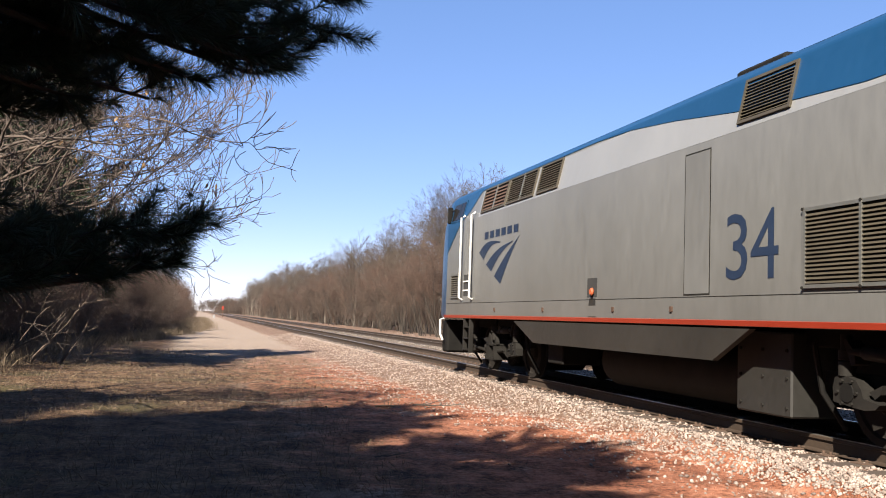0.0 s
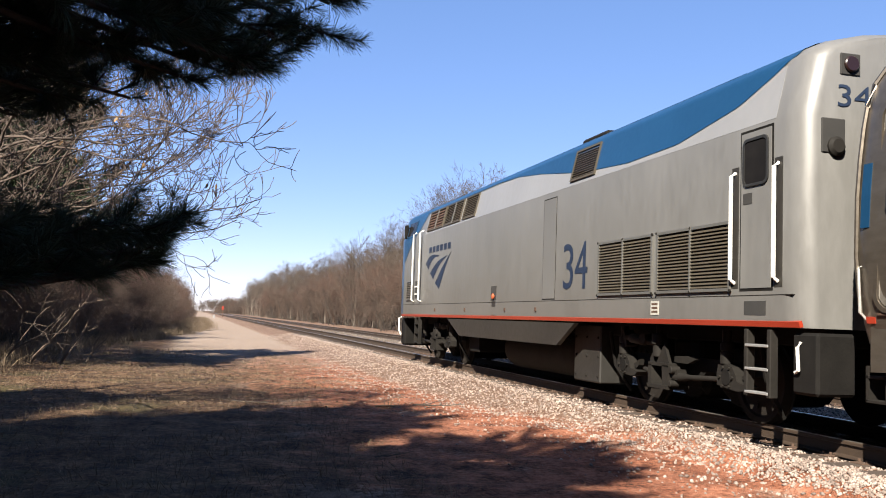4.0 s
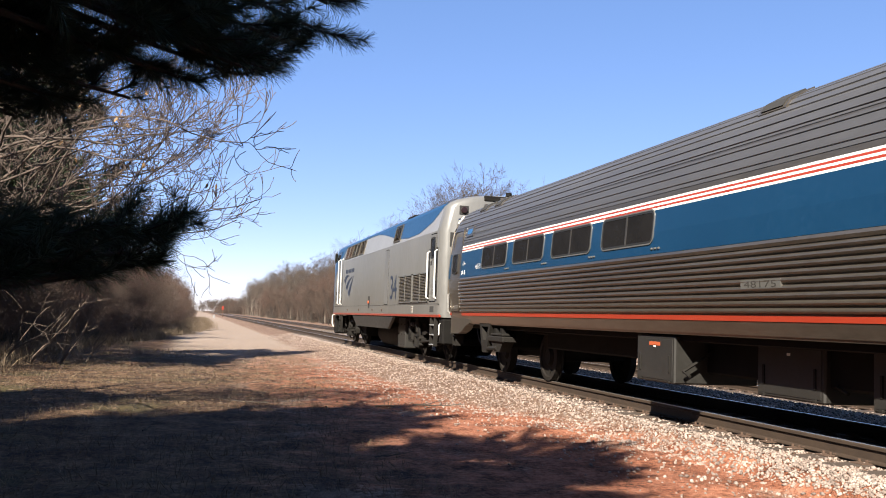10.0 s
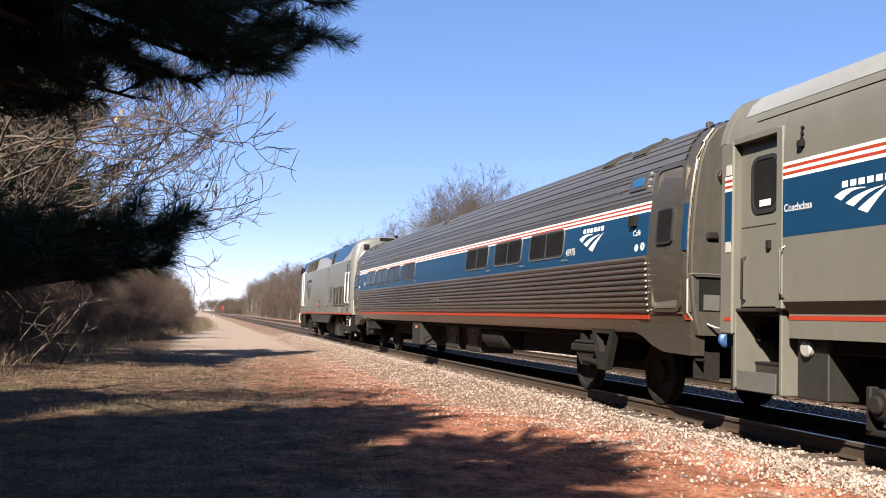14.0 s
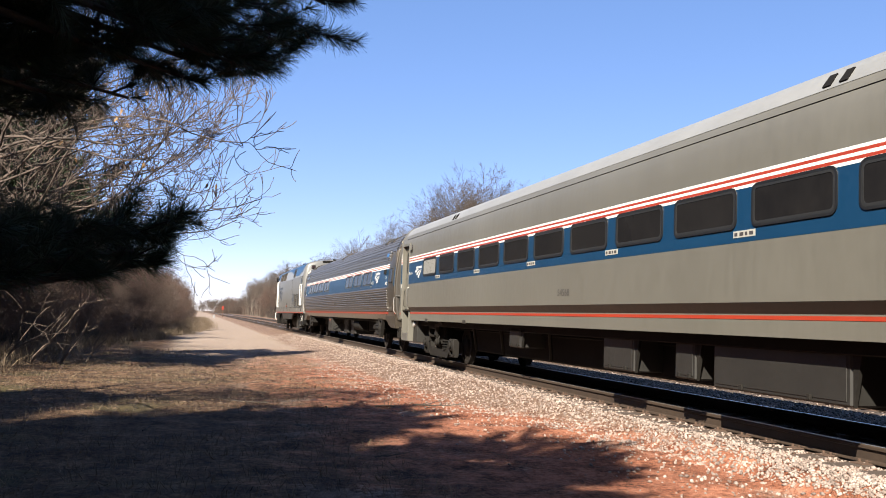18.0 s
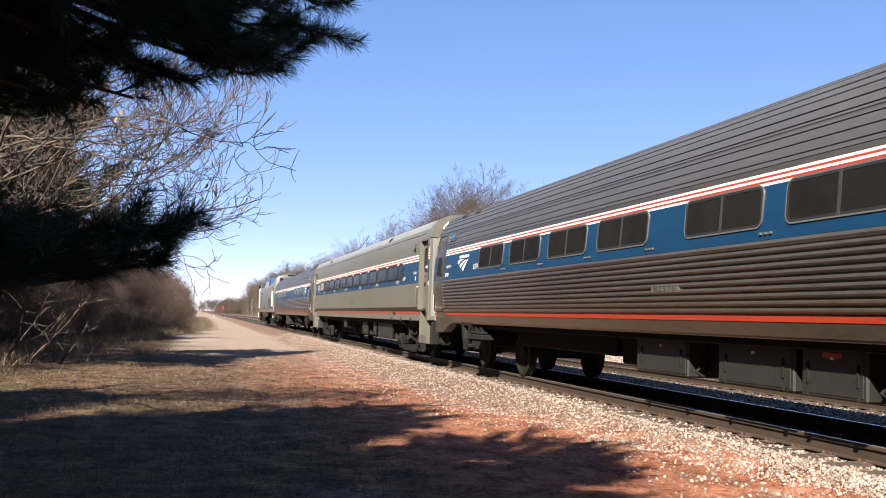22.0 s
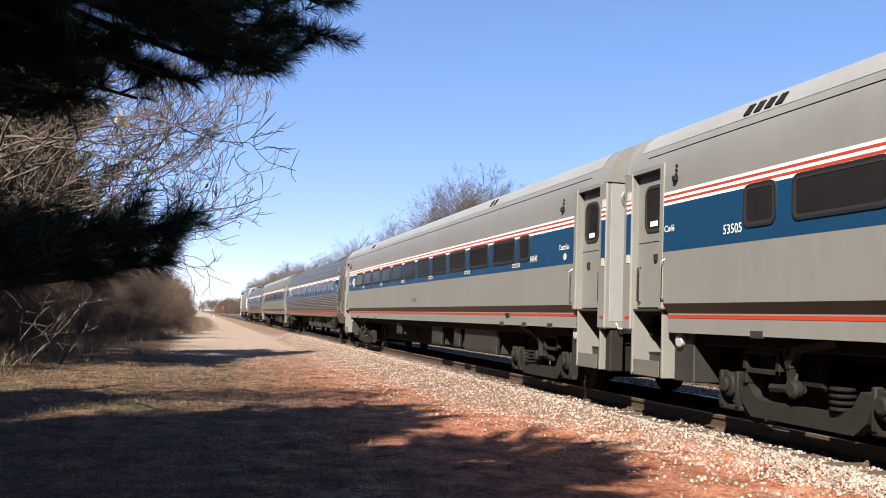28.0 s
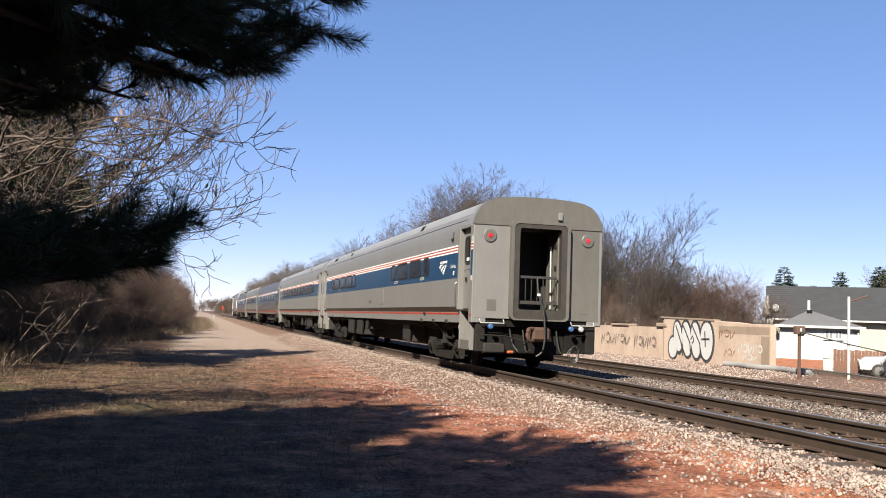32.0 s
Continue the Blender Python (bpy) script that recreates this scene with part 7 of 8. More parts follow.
def pine(x, y, tall, fine_tips, crown_from, crown_r, seed, label, lean=(0, 0), hole=None):
    r = random.Random(seed)
    z0 = height(x, y)
    t = thing("pine_tree", label, "tree", "pines beside the track road", pose(x, y, z0))
    f = Form()
    f.tube([(lean[0] * k / 6, lean[1] * k / 6, -0.2 + tall * k / 6) for k in range(7)], [0.2 * (1 - 0.14 * k) for k in range(7)], 10)
    part("trunk", f, M_PINEBARK, t, smooth=True)
    for k, (tip, low) in enumerate(fine_tips):
        tip = Vector(tip) - Vector((x, y, z0))
        base = Vector((0, 0, tip.z + low))
        wood, tufts = pine_limb(r, base, tip, 12, 0.36, 0.55)
        w = np.asarray(wood)
        w[:, :3] -= np.array(base[:])
        w[:, 3:6] -= np.array(base[:])
        v, q = sticks(w, 5)
        limb = part("limb", array_mesh("limb", v, q, M_PINEBARK), None, t, m=Matrix.Translation(base))
        v, q = needles([(p - base, d, s) for p, d, s in tufts], FINE)
        part("needles", array_mesh("needles", v, q, M_PINE), None, limb, "long dark green needles in brushes")
        sway.append((limb, base, k))
    wood, tufts = [], []
    z = crown_from
    while z < tall - 0.2:
        reach = crown_r * min(1.0, (tall - z) / (tall * 0.55)) * r.uniform(0.75, 1.08)
        for k in range(5):
            a = r.uniform(0, 2 * math.pi)
            tip = Vector((math.cos(a) * reach, math.sin(a) * reach, z + reach * 0.12))
            if hole and hole(tip + Vector((x, y, z0))):
                continue
            w, q = pine_limb(r, (0, 0, z - 0.1), tip, 11, 1.3, 0.25, True)
            wood += w
            tufts += q
        z += 0.58
    v, q = sticks(wood, 4)
    tagged(part("branchwork", array_mesh("branchwork", v, q, M_PINEBARK), None, t), kind="stuff")
    v, q = needles(tufts, COARSE)
    part("crown", array_mesh("crown", v, q, M_PINE), None, t, "dense dark green crown of needle clumps")
    return t


UPPER_TIPS = [((0.80, 5.45, 3.00), 0.5), ((0.50, 5.3, 2.80), 0.6), ((0.30, 5.6, 2.56), 0.5), ((0.10, 5.2, 2.56), 0.5), ((-0.12, 5.7, 2.46), 0.4), ((-0.35, 5.2, 2.64), 0.4), ((-0.6, 5.6, 2.36), 0.4), ((-0.8, 5.2, 2.55), 0.4), ((0.3, 5.8, 3.0), 0.5), ((-0.25, 4.9, 2.85), 0.5), ((-0.5, 6.1, 2.6), 0.4), ((0.55, 5.0, 3.1), 0.6), ((-0.9, 5.9, 2.32), 0.3), ((-0.55, 5.5, 2.95), 0.4), ((-0.05, 5.4, 2.75), 0.4), ((-0.75, 5.4, 2.75), 0.4), ((0.1, 5.6, 3.1), 0.5), ((-0.95, 5.4, 2.35), 0.3), ((0.28, 5.5, 2.44), 0.4), ((-0.3, 5.5, 2.24), 0.3), ((-0.62, 5.3, 2.16), 0.3), ((-0.95, 5.7, 2.12), 0.3), ((-0.05, 5.3, 2.34), 0.4)]
LOWER_TIPS = [((-0.04, 5.5, 1.52), -0.35), ((-0.28, 5.75, 1.40), -0.3), ((-0.42, 5.4, 1.34), -0.25), ((-0.62, 5.6, 1.30), -0.2), ((-0.8, 5.3, 1.38), -0.3), ((-0.56, 5.2, 1.22), -0.15), ((-0.75, 5.9, 1.20), -0.1), ((-0.9, 5.5, 1.28), -0.2), ((-0.3, 5.2, 1.28), -0.25), ((-0.7, 5.6, 1.16), -0.1)]
RIM_TIPS = [((0.62, 5.4, 2.96), 0.5), ((0.52, 5.5, 2.84), 0.5), ((0.45, 5.5, 2.72), 0.5), ((0.30, 5.4, 2.53), 0.5), ((0.40, 5.6, 2.66), 0.5), ((0.11, 5.6, 2.61), 0.5), ((0.22, 5.3, 2.50), 0.5)]
BOUGH_TIPS = [((-0.19, 5.5, 1.57), -0.3), ((-0.26, 5.6, 1.46), -0.3), ((-0.31, 5.5, 1.36), -0.3), ((-0.42, 5.4, 1.32), -0.3)]
UPPER = [((x - 0.14, y, z + 0.07), low) for k, ((x, y, z), low) in enumerate(UPPER_TIPS) if k % 2 == 0 or x < -0.2] + RIM_TIPS
LOWER = [((x - 0.24, y, 0.5 * z + 0.72), low) for (x, y, z), low in LOWER_TIPS[1::2]] + BOUGH_TIPS
out_of_view = lambda p: p.y > 0.5 and p.x > -0.34 * p.y - 0.6 and p.z < 4.4
pine(-3.05, 1.95, 8.2, UPPER + LOWER, 2.6, 2.9, 3, "tall pine whose needle brushes hang over the path", hole=out_of_view)
# unseen pine, added to cast the foreground shade
mate = pine(-5.4, 4.4, 9.4, [], 1.4, 3.0, 8, "dense dark pine added for its shade")
pine(-5.6, 26.5, 10.5, [], 2.4, 3.2, 9, "dark pine standing in the thicket")
pine(-5.5, 23.5, 7.4, [], 3.5, 2.5, 15, "smaller dark pine standing in the thicket")
# more added pines, mostly out of view, to shade ground and block sky
for x, y, s, a in ((-9.6, 7.5, 0.9, 40), (-7.2, -3.0, 1.0, 130), (-4.2, -8.5, 1.0, 200), (-16.0, 15.0, 1.0, 250), (-16.5, 22.0, 1.1, 300), (-14.5, 31.0, 1.15, 20), (-13.5, 43.0, 1.1, 60), (-16.5, 56.0, 1.2, 100), (-19.0, 72.0, 1.2, 150), (-13.0, 8.0, 0.85, 190), (-12.5, -4.0, 1.6, 230), (-12.8, 30.0, 0.95, 340), (-10.5, 36.0, 0.9, 215), (-1.7, -3.4, 0.82, 95), (-8.6, 1.2, 1.15, 10), (0.6, -9.5, 1.0, 160), (4.5, -13.0, 1.0, 280), (-5.0, -1.2, 0.95, 320), (9.0, -16.0, 1.1, 35), (-9.0, -8.0, 1.2, 260), (-13.5, 2.0, 1.2, 45), (-6.0, -13.0, 1.2, 90), (14.5, -18.0, 1.1, 110), (-15.0, 36.0, 1.45, 15), (-12.5, 37.5, 1.3, 85), (-15.5, 49.0, 1.5, 155), (-12.8, 51.0, 1.35, 225), (-15.5, 62.0, 1.5, 295), (-13.5, 67.0, 1.4, 5), (-16.0, 78.0, 1.5, 75), (-14.0, 84.0, 1.4, 145), (-16.5, 95.0, 1.5, 215), (-15.0, 104.0, 1.4, 285)):
    copy_thing(mate, pose(x, y, height(x, y), 0, 0, a) @ Matrix.Scale(s, 4))


def reaching_tree():
    """The bare tree whose pale crooked branches reach over the verge."""
    r = random.Random(22)
    x, y = -5.2, 14.6
    z0 = height(x, y)
    t = thing("bare_tree", "leafless young tree with pale twigs and a few dead leaves", "tree", "", pose(x, y, z0))
    f = Form()
    f.tube([(0, 0, -0.2), (0.15, -0.1, 1.7), (0.2, 0.0, 3.2), (0.4, 0.1, 5.0), (0.5, 0.1, 7.0)], [0.14, 0.12, 0.10, 0.07, 0.02], 8)
    part("trunk", f, M_BARKPALE, t, smooth=True)
    f = Form().tube([(0.9, -0.8, -0.2), (1.1, -0.7, 1.6), (1.7, -0.6, 3.2), (1.9, -0.5, 4.6)], [0.09, 0.075, 0.05, 0.015], 8)
    part("side_stem", f, M_BARKPALE, t, smooth=True)
    rule = [(16, 0.31, 0.05, 10, (25, 70), (0.14, 0.3)), (8, 0.42, 0.09, 4, (25, 70), (0.35, 0.65)), (5, 0.36, 0.12, 2, (25, 65), (0.4, 0.7)), (4, 0.3, 0.12, 0, (0, 0), (0, 0))]
    tips = [(0.5, 13.4, 2.85), (0.1, 13.0, 2.4), (-0.3, 13.5, 2.9), (0.75, 13.3, 2.45), (0.9, 13.5, 2.8), (0.7, 13.0, 2.95), (0.4, 13.3, 2.6), (0.0, 13.1, 2.6), (-0.5, 12.9, 2.75), (0.2, 13.4, 3.1), (1.2, 13.2, 3.1), (0.7, 12.8, 2.6), (0.3, 13.1, 2.25), (-0.2, 13.2, 2.05), (-0.5, 13.2, 2.0), (-0.2, 13.0, 2.25), (0.35, 13.6, 3.35), (0.05, 12.8, 2.95), (-0.6, 13.0, 3.7), (0.15, 13.2, 3.7), (0.65, 13.2, 3.45), (1.05, 13.2, 2.55), (1.0, 13.4, 2.2)]
    sparse = [(16, 0.31, 0.05, 5, (25, 75), (0.16, 0.34)), (8, 0.42, 0.09, 3, (25, 70), (0.35, 0.65)), (5, 0.36, 0.12, 1, (25, 65), (0.4, 0.7)), (4, 0.3, 0.12, 0, (0, 0), (0, 0))]
    leaves = []
    for tip in tips:
        near = tip[0] < -0.25
        tip = (tip[0] - (0.22 if tip[0] > 0 else 0.0) - (0.25 if tip[2] < 2.7 and tip[0] > 0 else 0.0), tip[1], tip[2] + (0.12 if tip[2] < 2.4 else 0.0))
        tip = Vector(tip) - Vector((x, y, z0))
        base = Vector((0.18, 0.0, max(1.2, tip.z - r.uniform(0.0, 1.1))))
        d = (tip - base) + Vector((0, 0, -0.45))
        # of several crooked limbs keep the one that ends nearest to its place
        best = None
        for k in range(12):
            tried = [[], [], []]
            branch(r, tried, base, d, (tip - base).length * 1.06, 0.036 if near else 0.027, 0, sparse if near else rule)
            low = min(q[5] for q in tried[0] + tried[1] + tried[2])
            miss = (Vector(tried[0][-1][3:6]) - tip).length + 2.0 * max(0.0, tip.z - 0.75 - low)
            if best is None or miss < best:
                best, segs = miss, tried
        arr = np.asarray(segs[0] + segs[1] + segs[2])
        arr[:, 6:] = np.maximum(arr[:, 6:], 0.0045)
        v, f = sticks(arr, 5)
        limb = part("limb", array_mesh("limb", v, f, M_BARKPALE), None, t)
        for s in segs[2][::7]:
            if r.random() < 0.2 and s[3] > 3.2:
                leaves.append(Vector(s[3:6]))
    leaf = Form().add([(0, 0, 0), (0.022, 0.0, -0.03), (0.016, 0.008, -0.075), (0, 0.012, -0.10), (-0.016, 0.008, -0.075), (-0.022, 0, -0.03), (0, -0.008, -0.05)], [(0, 1, 6), (1, 2, 6), (2, 3, 6), (3, 4, 6), (4, 5, 6), (5, 0, 6)]).mesh("leaf")
    leaf.materials.append(M_LEAF)
    for p in leaves[:40]:
        part("leaf", leaf, None, t, m=Matrix.Translation(p) @ pose(0, 0, 0, r.uniform(-40, 40), r.uniform(-40, 40), r.uniform(0, 360)))
    return t


reaching_tree()


def vine_stems():
    """Pale bent stems that arch out of the dark thicket."""
    r = random.Random(6)
    for x, y, h, a in ((-4.1, 25.2, 1.7, 0.2), (-3.5, 26.2, 1.5, 0.5), (-4.7, 25.0, 1.6, 0.3), (-3.0, 27.6, 1.3, 0.1)):
        segs = [[], [], []]
        for q in range(2):
            aa = a + r.uniform(-0.4, 0.4)
            branch(r, segs, Vector((0, 0, -0.05)), Vector((math.cos(aa) * 0.5, math.sin(aa) * 0.5, 1.0)), h * 1.3, 0.03, 0, [(8, 0.2, -0.13, 4, (25, 70), (0.3, 0.5)), (5, 0.25, -0.02, 2, (20, 60), (0.4, 0.7)), (4, 0.25, 0, 0, (0, 0), (0, 0))])
        arr = np.asarray(segs[0] + segs[1] + segs[2])
        arr[:, 6:] = np.maximum(arr[:, 6:], 0.009)
        v, f = sticks(arr, 5)
        ob = part("dead_branch", array_mesh("dead_branch", v, f, M_BARKPALE), None, m=pose(x, y, height(x, y)))
        tagged(ob, "pale dead branch arching out of the thicket", "branch", "dead branches by the thicket")


vine_stems()


# ---- spruces ----
def spruce():
    r = random.Random(2)
    t = thing("spruce_tree", "dark green spruce behind the houses", "tree", "spruces behind the houses")
    part("trunk", Form().tube([(0, 0, -0.3), (0, 0, 5), (0, 0, 9.7)], [0.16, 0.1, 0.02], 7), M_PINEBARK, t)
    tufts, wood = [], []
    z = 0.8
    while z < 9.75:
        reach = 0.16 + (9.8 - z) ** 0.8 * 0.52 * r.uniform(0.75, 1.12)
        for k in range(9 if z < 8.8 else 5):
            a = r.uniform(0, 2 * math.pi)
            ca, sa = math.cos(a), math.sin(a)
            rise = r.uniform(-0.3, -0.05)
            wood.append((0, 0, z, ca * reach, sa * reach, z + rise * reach + 0.12, 0.02, 0.005))
            n = max(2, int(reach / 0.22))
            for q in range(n):
                u = (q + 1) / n
                tufts.append((Vector((ca * reach * u, sa * reach * u, z + rise * reach * u + 0.12 * u)), Vector((ca, sa, r.uniform(-0.1, 0.35))), (1.15 - 0.4 * u) * min(1.0, 0.5 + reach * 0.5) * r.uniform(0.8, 1.1)))
        z += 0.24 if z < 8.8 else 0.14
    tufts.append((Vector((0, 0, 9.6)), Vector((0, 0, 1)), 0.6))
    v, f = sticks(wood, 3)
    tagged(part("branchwork", array_mesh("branchwork", v, f, M_PINEBARK), None, t), kind="stuff")
    v, f = needles(tufts, [tuft(46, 0.26, 0.03, 9, 0.32, (15, 75))])
    part("crown", array_mesh("crown", v, f, M_SPRUCE), None, t)
    return t


sp = spruce()
sp.matrix_basis = pose(48.9, 69.5, -1.3) @ Matrix.Scale(0.81, 4)
for x, y, s in ((50.75, 68.1, 0.79), (52.5, 66.8, 0.94), (54.9, 65.0, 1.0), (56.4, 66.5, 0.98), (55.6, 63.8, 0.9), (28.6, 46.6, 0.38), (27.7, 47.4, 0.31)):
    copy_thing(sp, pose(x, y, -1.2, 0, 0, x * 50) @ Matrix.Scale(s, 4))

# ---- wall, houses and yard on the far side ----
def concrete(name, c1, c2):
    return surface(name, c1, c2, 0.9, 14, 0.9, 0, 0.4, (1, 1, 0.6), spread=0.3)


M_CONC = concrete("pinkish_concrete", (0.175, 0.115, 0.08), (0.42, 0.34, 0.27))
M_CONC2 = concrete("stained_concrete", (0.11, 0.078, 0.054), (0.26, 0.2, 0.15))
M_SPRAYW = surface("white_spray_paint", (0.315, 0.315, 0.31), (0.369, 0.369, 0.36), 2, 20, 0.7)
M_SPRAYK = surface("black_spray_paint", (0.012, 0.012, 0.015), (0.04, 0.04, 0.045), 2, 20, 0.7)
M_SPRAYR = surface("brown_spray_paint", (0.112, 0.0495, 0.0225), (0.162, 0.081, 0.0405), 2, 20, 0.7)
WX = 19.0


def top_of_wall(y):
    return float(np.interp(y, [27.7, 35.2], [1.30, 1.47]))


wall = thing("graffiti_wall", "old pinkish concrete wall with spray-painted scribbles", "wall", kind="structure", m=pose(WX, 0, 0))
f = Form()
f.loft([[(x, y, z) for x, z in ((0, -0.7), (0.22, -0.7), (0.22, top_of_wall(y) + d), (0.2, top_of_wall(y) + d + 0.02), (0.02, top_of_wall(y) + d + 0.02), (0, top_of_wall(y) + d))] for y, d in ((27.75, 0), (29.0, -0.03), (30.0, 0.01), (31.5, 0.0), (33.0, 0.02), (34.2, 0.0), (35.25, 0.0))])
part("tall_block", f, M_CONC, wall, "tall block of weathered concrete")
part("coping", Form().loft([[(x, y, top_of_wall(y) + z) for x, z in ((-0.03, 0.02), (0.26, 0.02), (0.26, 0.08), (-0.03, 0.08))] for y in (31.3, 33.0, 35.5)]), M_CONC2, wall, "cracked coping stones")
part("low_block", Form().loft([[(x, y, z) for x, z in ((0.05, -0.8), (0.4, -0.8), (0.4, 1.1), (0.05, 1.1))] for y in (35.25, 40.0, 52.0)]), M_CONC, wall, "long low stretch of concrete")
part("joint", Form().box(-0.015, 0.1, 35.2, 35.3, -0.7, 1.4, 0.01), M_CONC2, wall)
part("coping", Form().box(-0.05, 0.5, 35.0, 35.9, 1.1, 1.28, 0.03), M_CONC2, wall)
part("coping", Form().box(-0.02, 0.45, 38.6, 40.4, 1.1, 1.2, 0.02), M_CONC2, wall)
part("stain", Form().box(-0.004, 0.02, 27.8, 31.0, 0.95, 1.22, 0), M_CONC2, wall, "dark weathered band")
part("stain", Form().box(-0.004, 0.02, 27.8, 28.3, -0.3, 0.9, 0), M_CONC2, wall, "dark weathered patch")


def ribbon(pts, width, material, name, x=-0.008):
    """A painted stroke on the wall: points (y, z)."""
    f = Form()
    a, b = [], []
    for k, p in enumerate(pts):
        q0, q1 = pts[max(0, k - 1)], pts[min(len(pts) - 1, k + 1)]
        dy, dz = q1[0] - q0[0], q1[1] - q0[1]
        n = math.hypot(dy, dz) or 1
        w = width / 2
        a.append((x, p[0] - dz / n * w, p[1] + dy / n * w))
        b.append((x, p[0] + dz / n * w, p[1] - dy / n * w))
    m = len(pts)
    f.add(a + b, [(i, i + 1, m + i + 1, m + i) for i in range(m - 1)])
    part(name, f, material, wall)


def blob(cy, cz, ry, rz, lean, material, name, x):
    pts = []
    for k in range(22):
        t = 2 * math.pi * k / 22
        pts.append((x, cy + ry * math.cos(t) + lean * math.sin(t), cz + rz * math.sin(t)))
    f = Form()
    f.add(pts + [(0.01, q[1], q[2]) for q in pts], [tuple(range(22))] + [(i, (i + 1) % 22, 22 + (i + 1) % 22, 22 + i) for i in range(22)])
    part(name, f, material, wall)


# row of fat white bubbles with black outlines
for k, (cy, cz, ry, rz, lean) in enumerate(((34.45, 0.28, 0.36, 0.46, 0.0), (34.05, 0.72, 0.36, 0.66, 0.10), (33.35, 0.66, 0.40, 0.74, 0.10), (32.65, 0.63, 0.40, 0.76, 0.08), (31.85, 0.62, 0.50, 0.78, 0.0))):
    blob(cy, cz, ry + 0.07, rz + 0.06, lean, M_SPRAYK, "paint_outline", -0.008 - 0.002 * k)
for k, (cy, cz, ry, rz, lean) in enumerate(((34.45, 0.28, 0.33, 0.42, 0.0), (34.05, 0.74, 0.31, 0.60, 0.10), (33.35, 0.66, 0.34, 0.68, 0.10), (32.65, 0.63, 0.34, 0.70, 0.08), (31.85, 0.62, 0.44, 0.72, 0.0))):
    blob(cy, cz, ry, rz, lean, M_SPRAYW, "paint_fill", -0.020 - 0.002 * k)
for pts in ([(34.2, 1.2), (33.75, 0.5), (33.6, 0.0)], [(33.6, 1.2), (33.05, 0.5), (33.0, -0.02)], [(32.9, 1.2), (32.3, 0.5), (32.25, -0.02)], [(32.2, 0.68), (31.6, 0.70)], [(31.95, 1.0), (31.9, 0.4)], [(33.0, 0.65), (32.85, 0.8), (32.75, 0.6), (32.9, 0.5)]):
    ribbon(pts, 0.075, M_SPRAYK, "paint_stroke", -0.034)
r = random.Random(8)


def scribble(y0, y1, z0, z1, n, width, material):
    y = y0
    for k in range(n):
        c = y0 + (y1 - y0) * (k + 0.5) / n
        h = r.uniform(0.7, 1.0)
        kind = k % 3
        w = abs(y1 - y0) / n * 0.42
        if kind == 0:
            pts = [(c + w, z0), (c + w * 0.6, z0 + (z1 - z0) * h), (c, z0 + (z1 - z0) * 0.3), (c - w * 0.7, z0 + (z1 - z0) * h)]
        elif kind == 1:
            pts = [(c + w * math.cos(t), (z0 + z1) / 2 + (z1 - z0) * 0.42 * math.sin(t) * h) for t in [0.6 + 5.0 * q / 9 for q in range(10)]]
        else:
            pts = [(c + w, z1 * h), (c + w * 0.8, z0), (c, z0 + 0.1), (c - w, z0 + (z1 - z0) * 0.7)]
        ribbon(pts, width, material, "paint_stroke", -0.008)


scribble(41.5, 38.4, 0.25, 0.8, 6, 0.04, M_SPRAYK)
scribble(38.0, 35.9, 0.2, 0.75, 5, 0.04, M_SPRAYK)
scribble(31.0, 29.9, 0.75, 1.15, 3, 0.05, M_SPRAYR)
scribble(30.6, 29.9, 0.1, 0.45, 3, 0.03, M_SPRAYR)
scribble(29.7, 28.2, 0.25, 0.65, 5, 0.06, M_SPRAYW)
scribble(29.4, 28.5, 0.02, 0.25, 3, 0.05, M_SPRAYW)

# ribbed pipe, posts and cables
M_PIPE = surface("grey_ribbed_pipe", (0.144, 0.14, 0.131), (0.216, 0.211, 0.203), 3, 30, 0.7)
f = Form()
pp = [Vector((18.75 + 0.1 * math.sin(k * 0.5), 30.2 - 0.2 * k, height(18.7, 30 - 0.2 * k) + 0.09)) for k in range(26)]
f.tube(pp, [0.095 + 0.015 * (k % 2) for k in range(26)], 10)
tagged(part("drain_pipe", f, M_PIPE, None, smooth=True), "grey ribbed plastic pipe lying along the wall foot", "pipe")
M_POST = surface("rusty_brown_post", (0.045, 0.0225, 0.0158), (0.099, 0.054, 0.036), 3, 40, 0.85)
M_POSTW = surface("white_post", (0.27, 0.27, 0.261), (0.338, 0.338, 0.329), 3, 40, 0.6)
t = thing("signal_post", "rusty brown post carrying a small brown box", "post", m=pose(17.62, 24.28, height(17.62, 24.28)))
part("pole", Form().box(-0.04, 0.04, -0.04, 0.04, -0.2, 1.6, 0.01), M_POST, t)
bx = part("box", Form().box(-0.15, 0.15, -0.1, 0.1, 1.36, 1.62, 0.02), M_POST, t)
part("box_face", Form().box(-0.05, 0.02, -0.11, -0.1, 1.40, 1.56, 0.005), M_POSTW, bx)
t = thing("white_pole", "slim white pole with a lamp arm", "pole", m=pose(18.71, 23.45, height(18.71, 23.45)))
part("pole", Form().tube([(0, 0, -0.3), (0, 0, 2.45)], 0.042, 8), M_POSTW, t)
part("arm", Form().tube([(0, 0, 2.3), (0.35, -0.1, 2.42), (0.5, -0.2, 2.5)], 0.025, 6), M_POST, t)
t = thing("cable_fence", "sagging black cables strung from the post", "cable")
for z, z1 in ((1.1, 0.35), (0.02, -0.3)):
    part("cable", Form().tube([(17.62, 24.2, z), (18.7, 23.4, (z + z1) / 2 + 0.06), (20.5, 21.6, z1 - 0.05), (22.5, 19.6, z1 - 0.3)], 0.022, 6), M_RUBBER, t)
part("cable_end", Form().disc((17.56, 24.14, 1.05), "x", 0.07, 0.1, 10, 0.02), M_RUBBER, t)
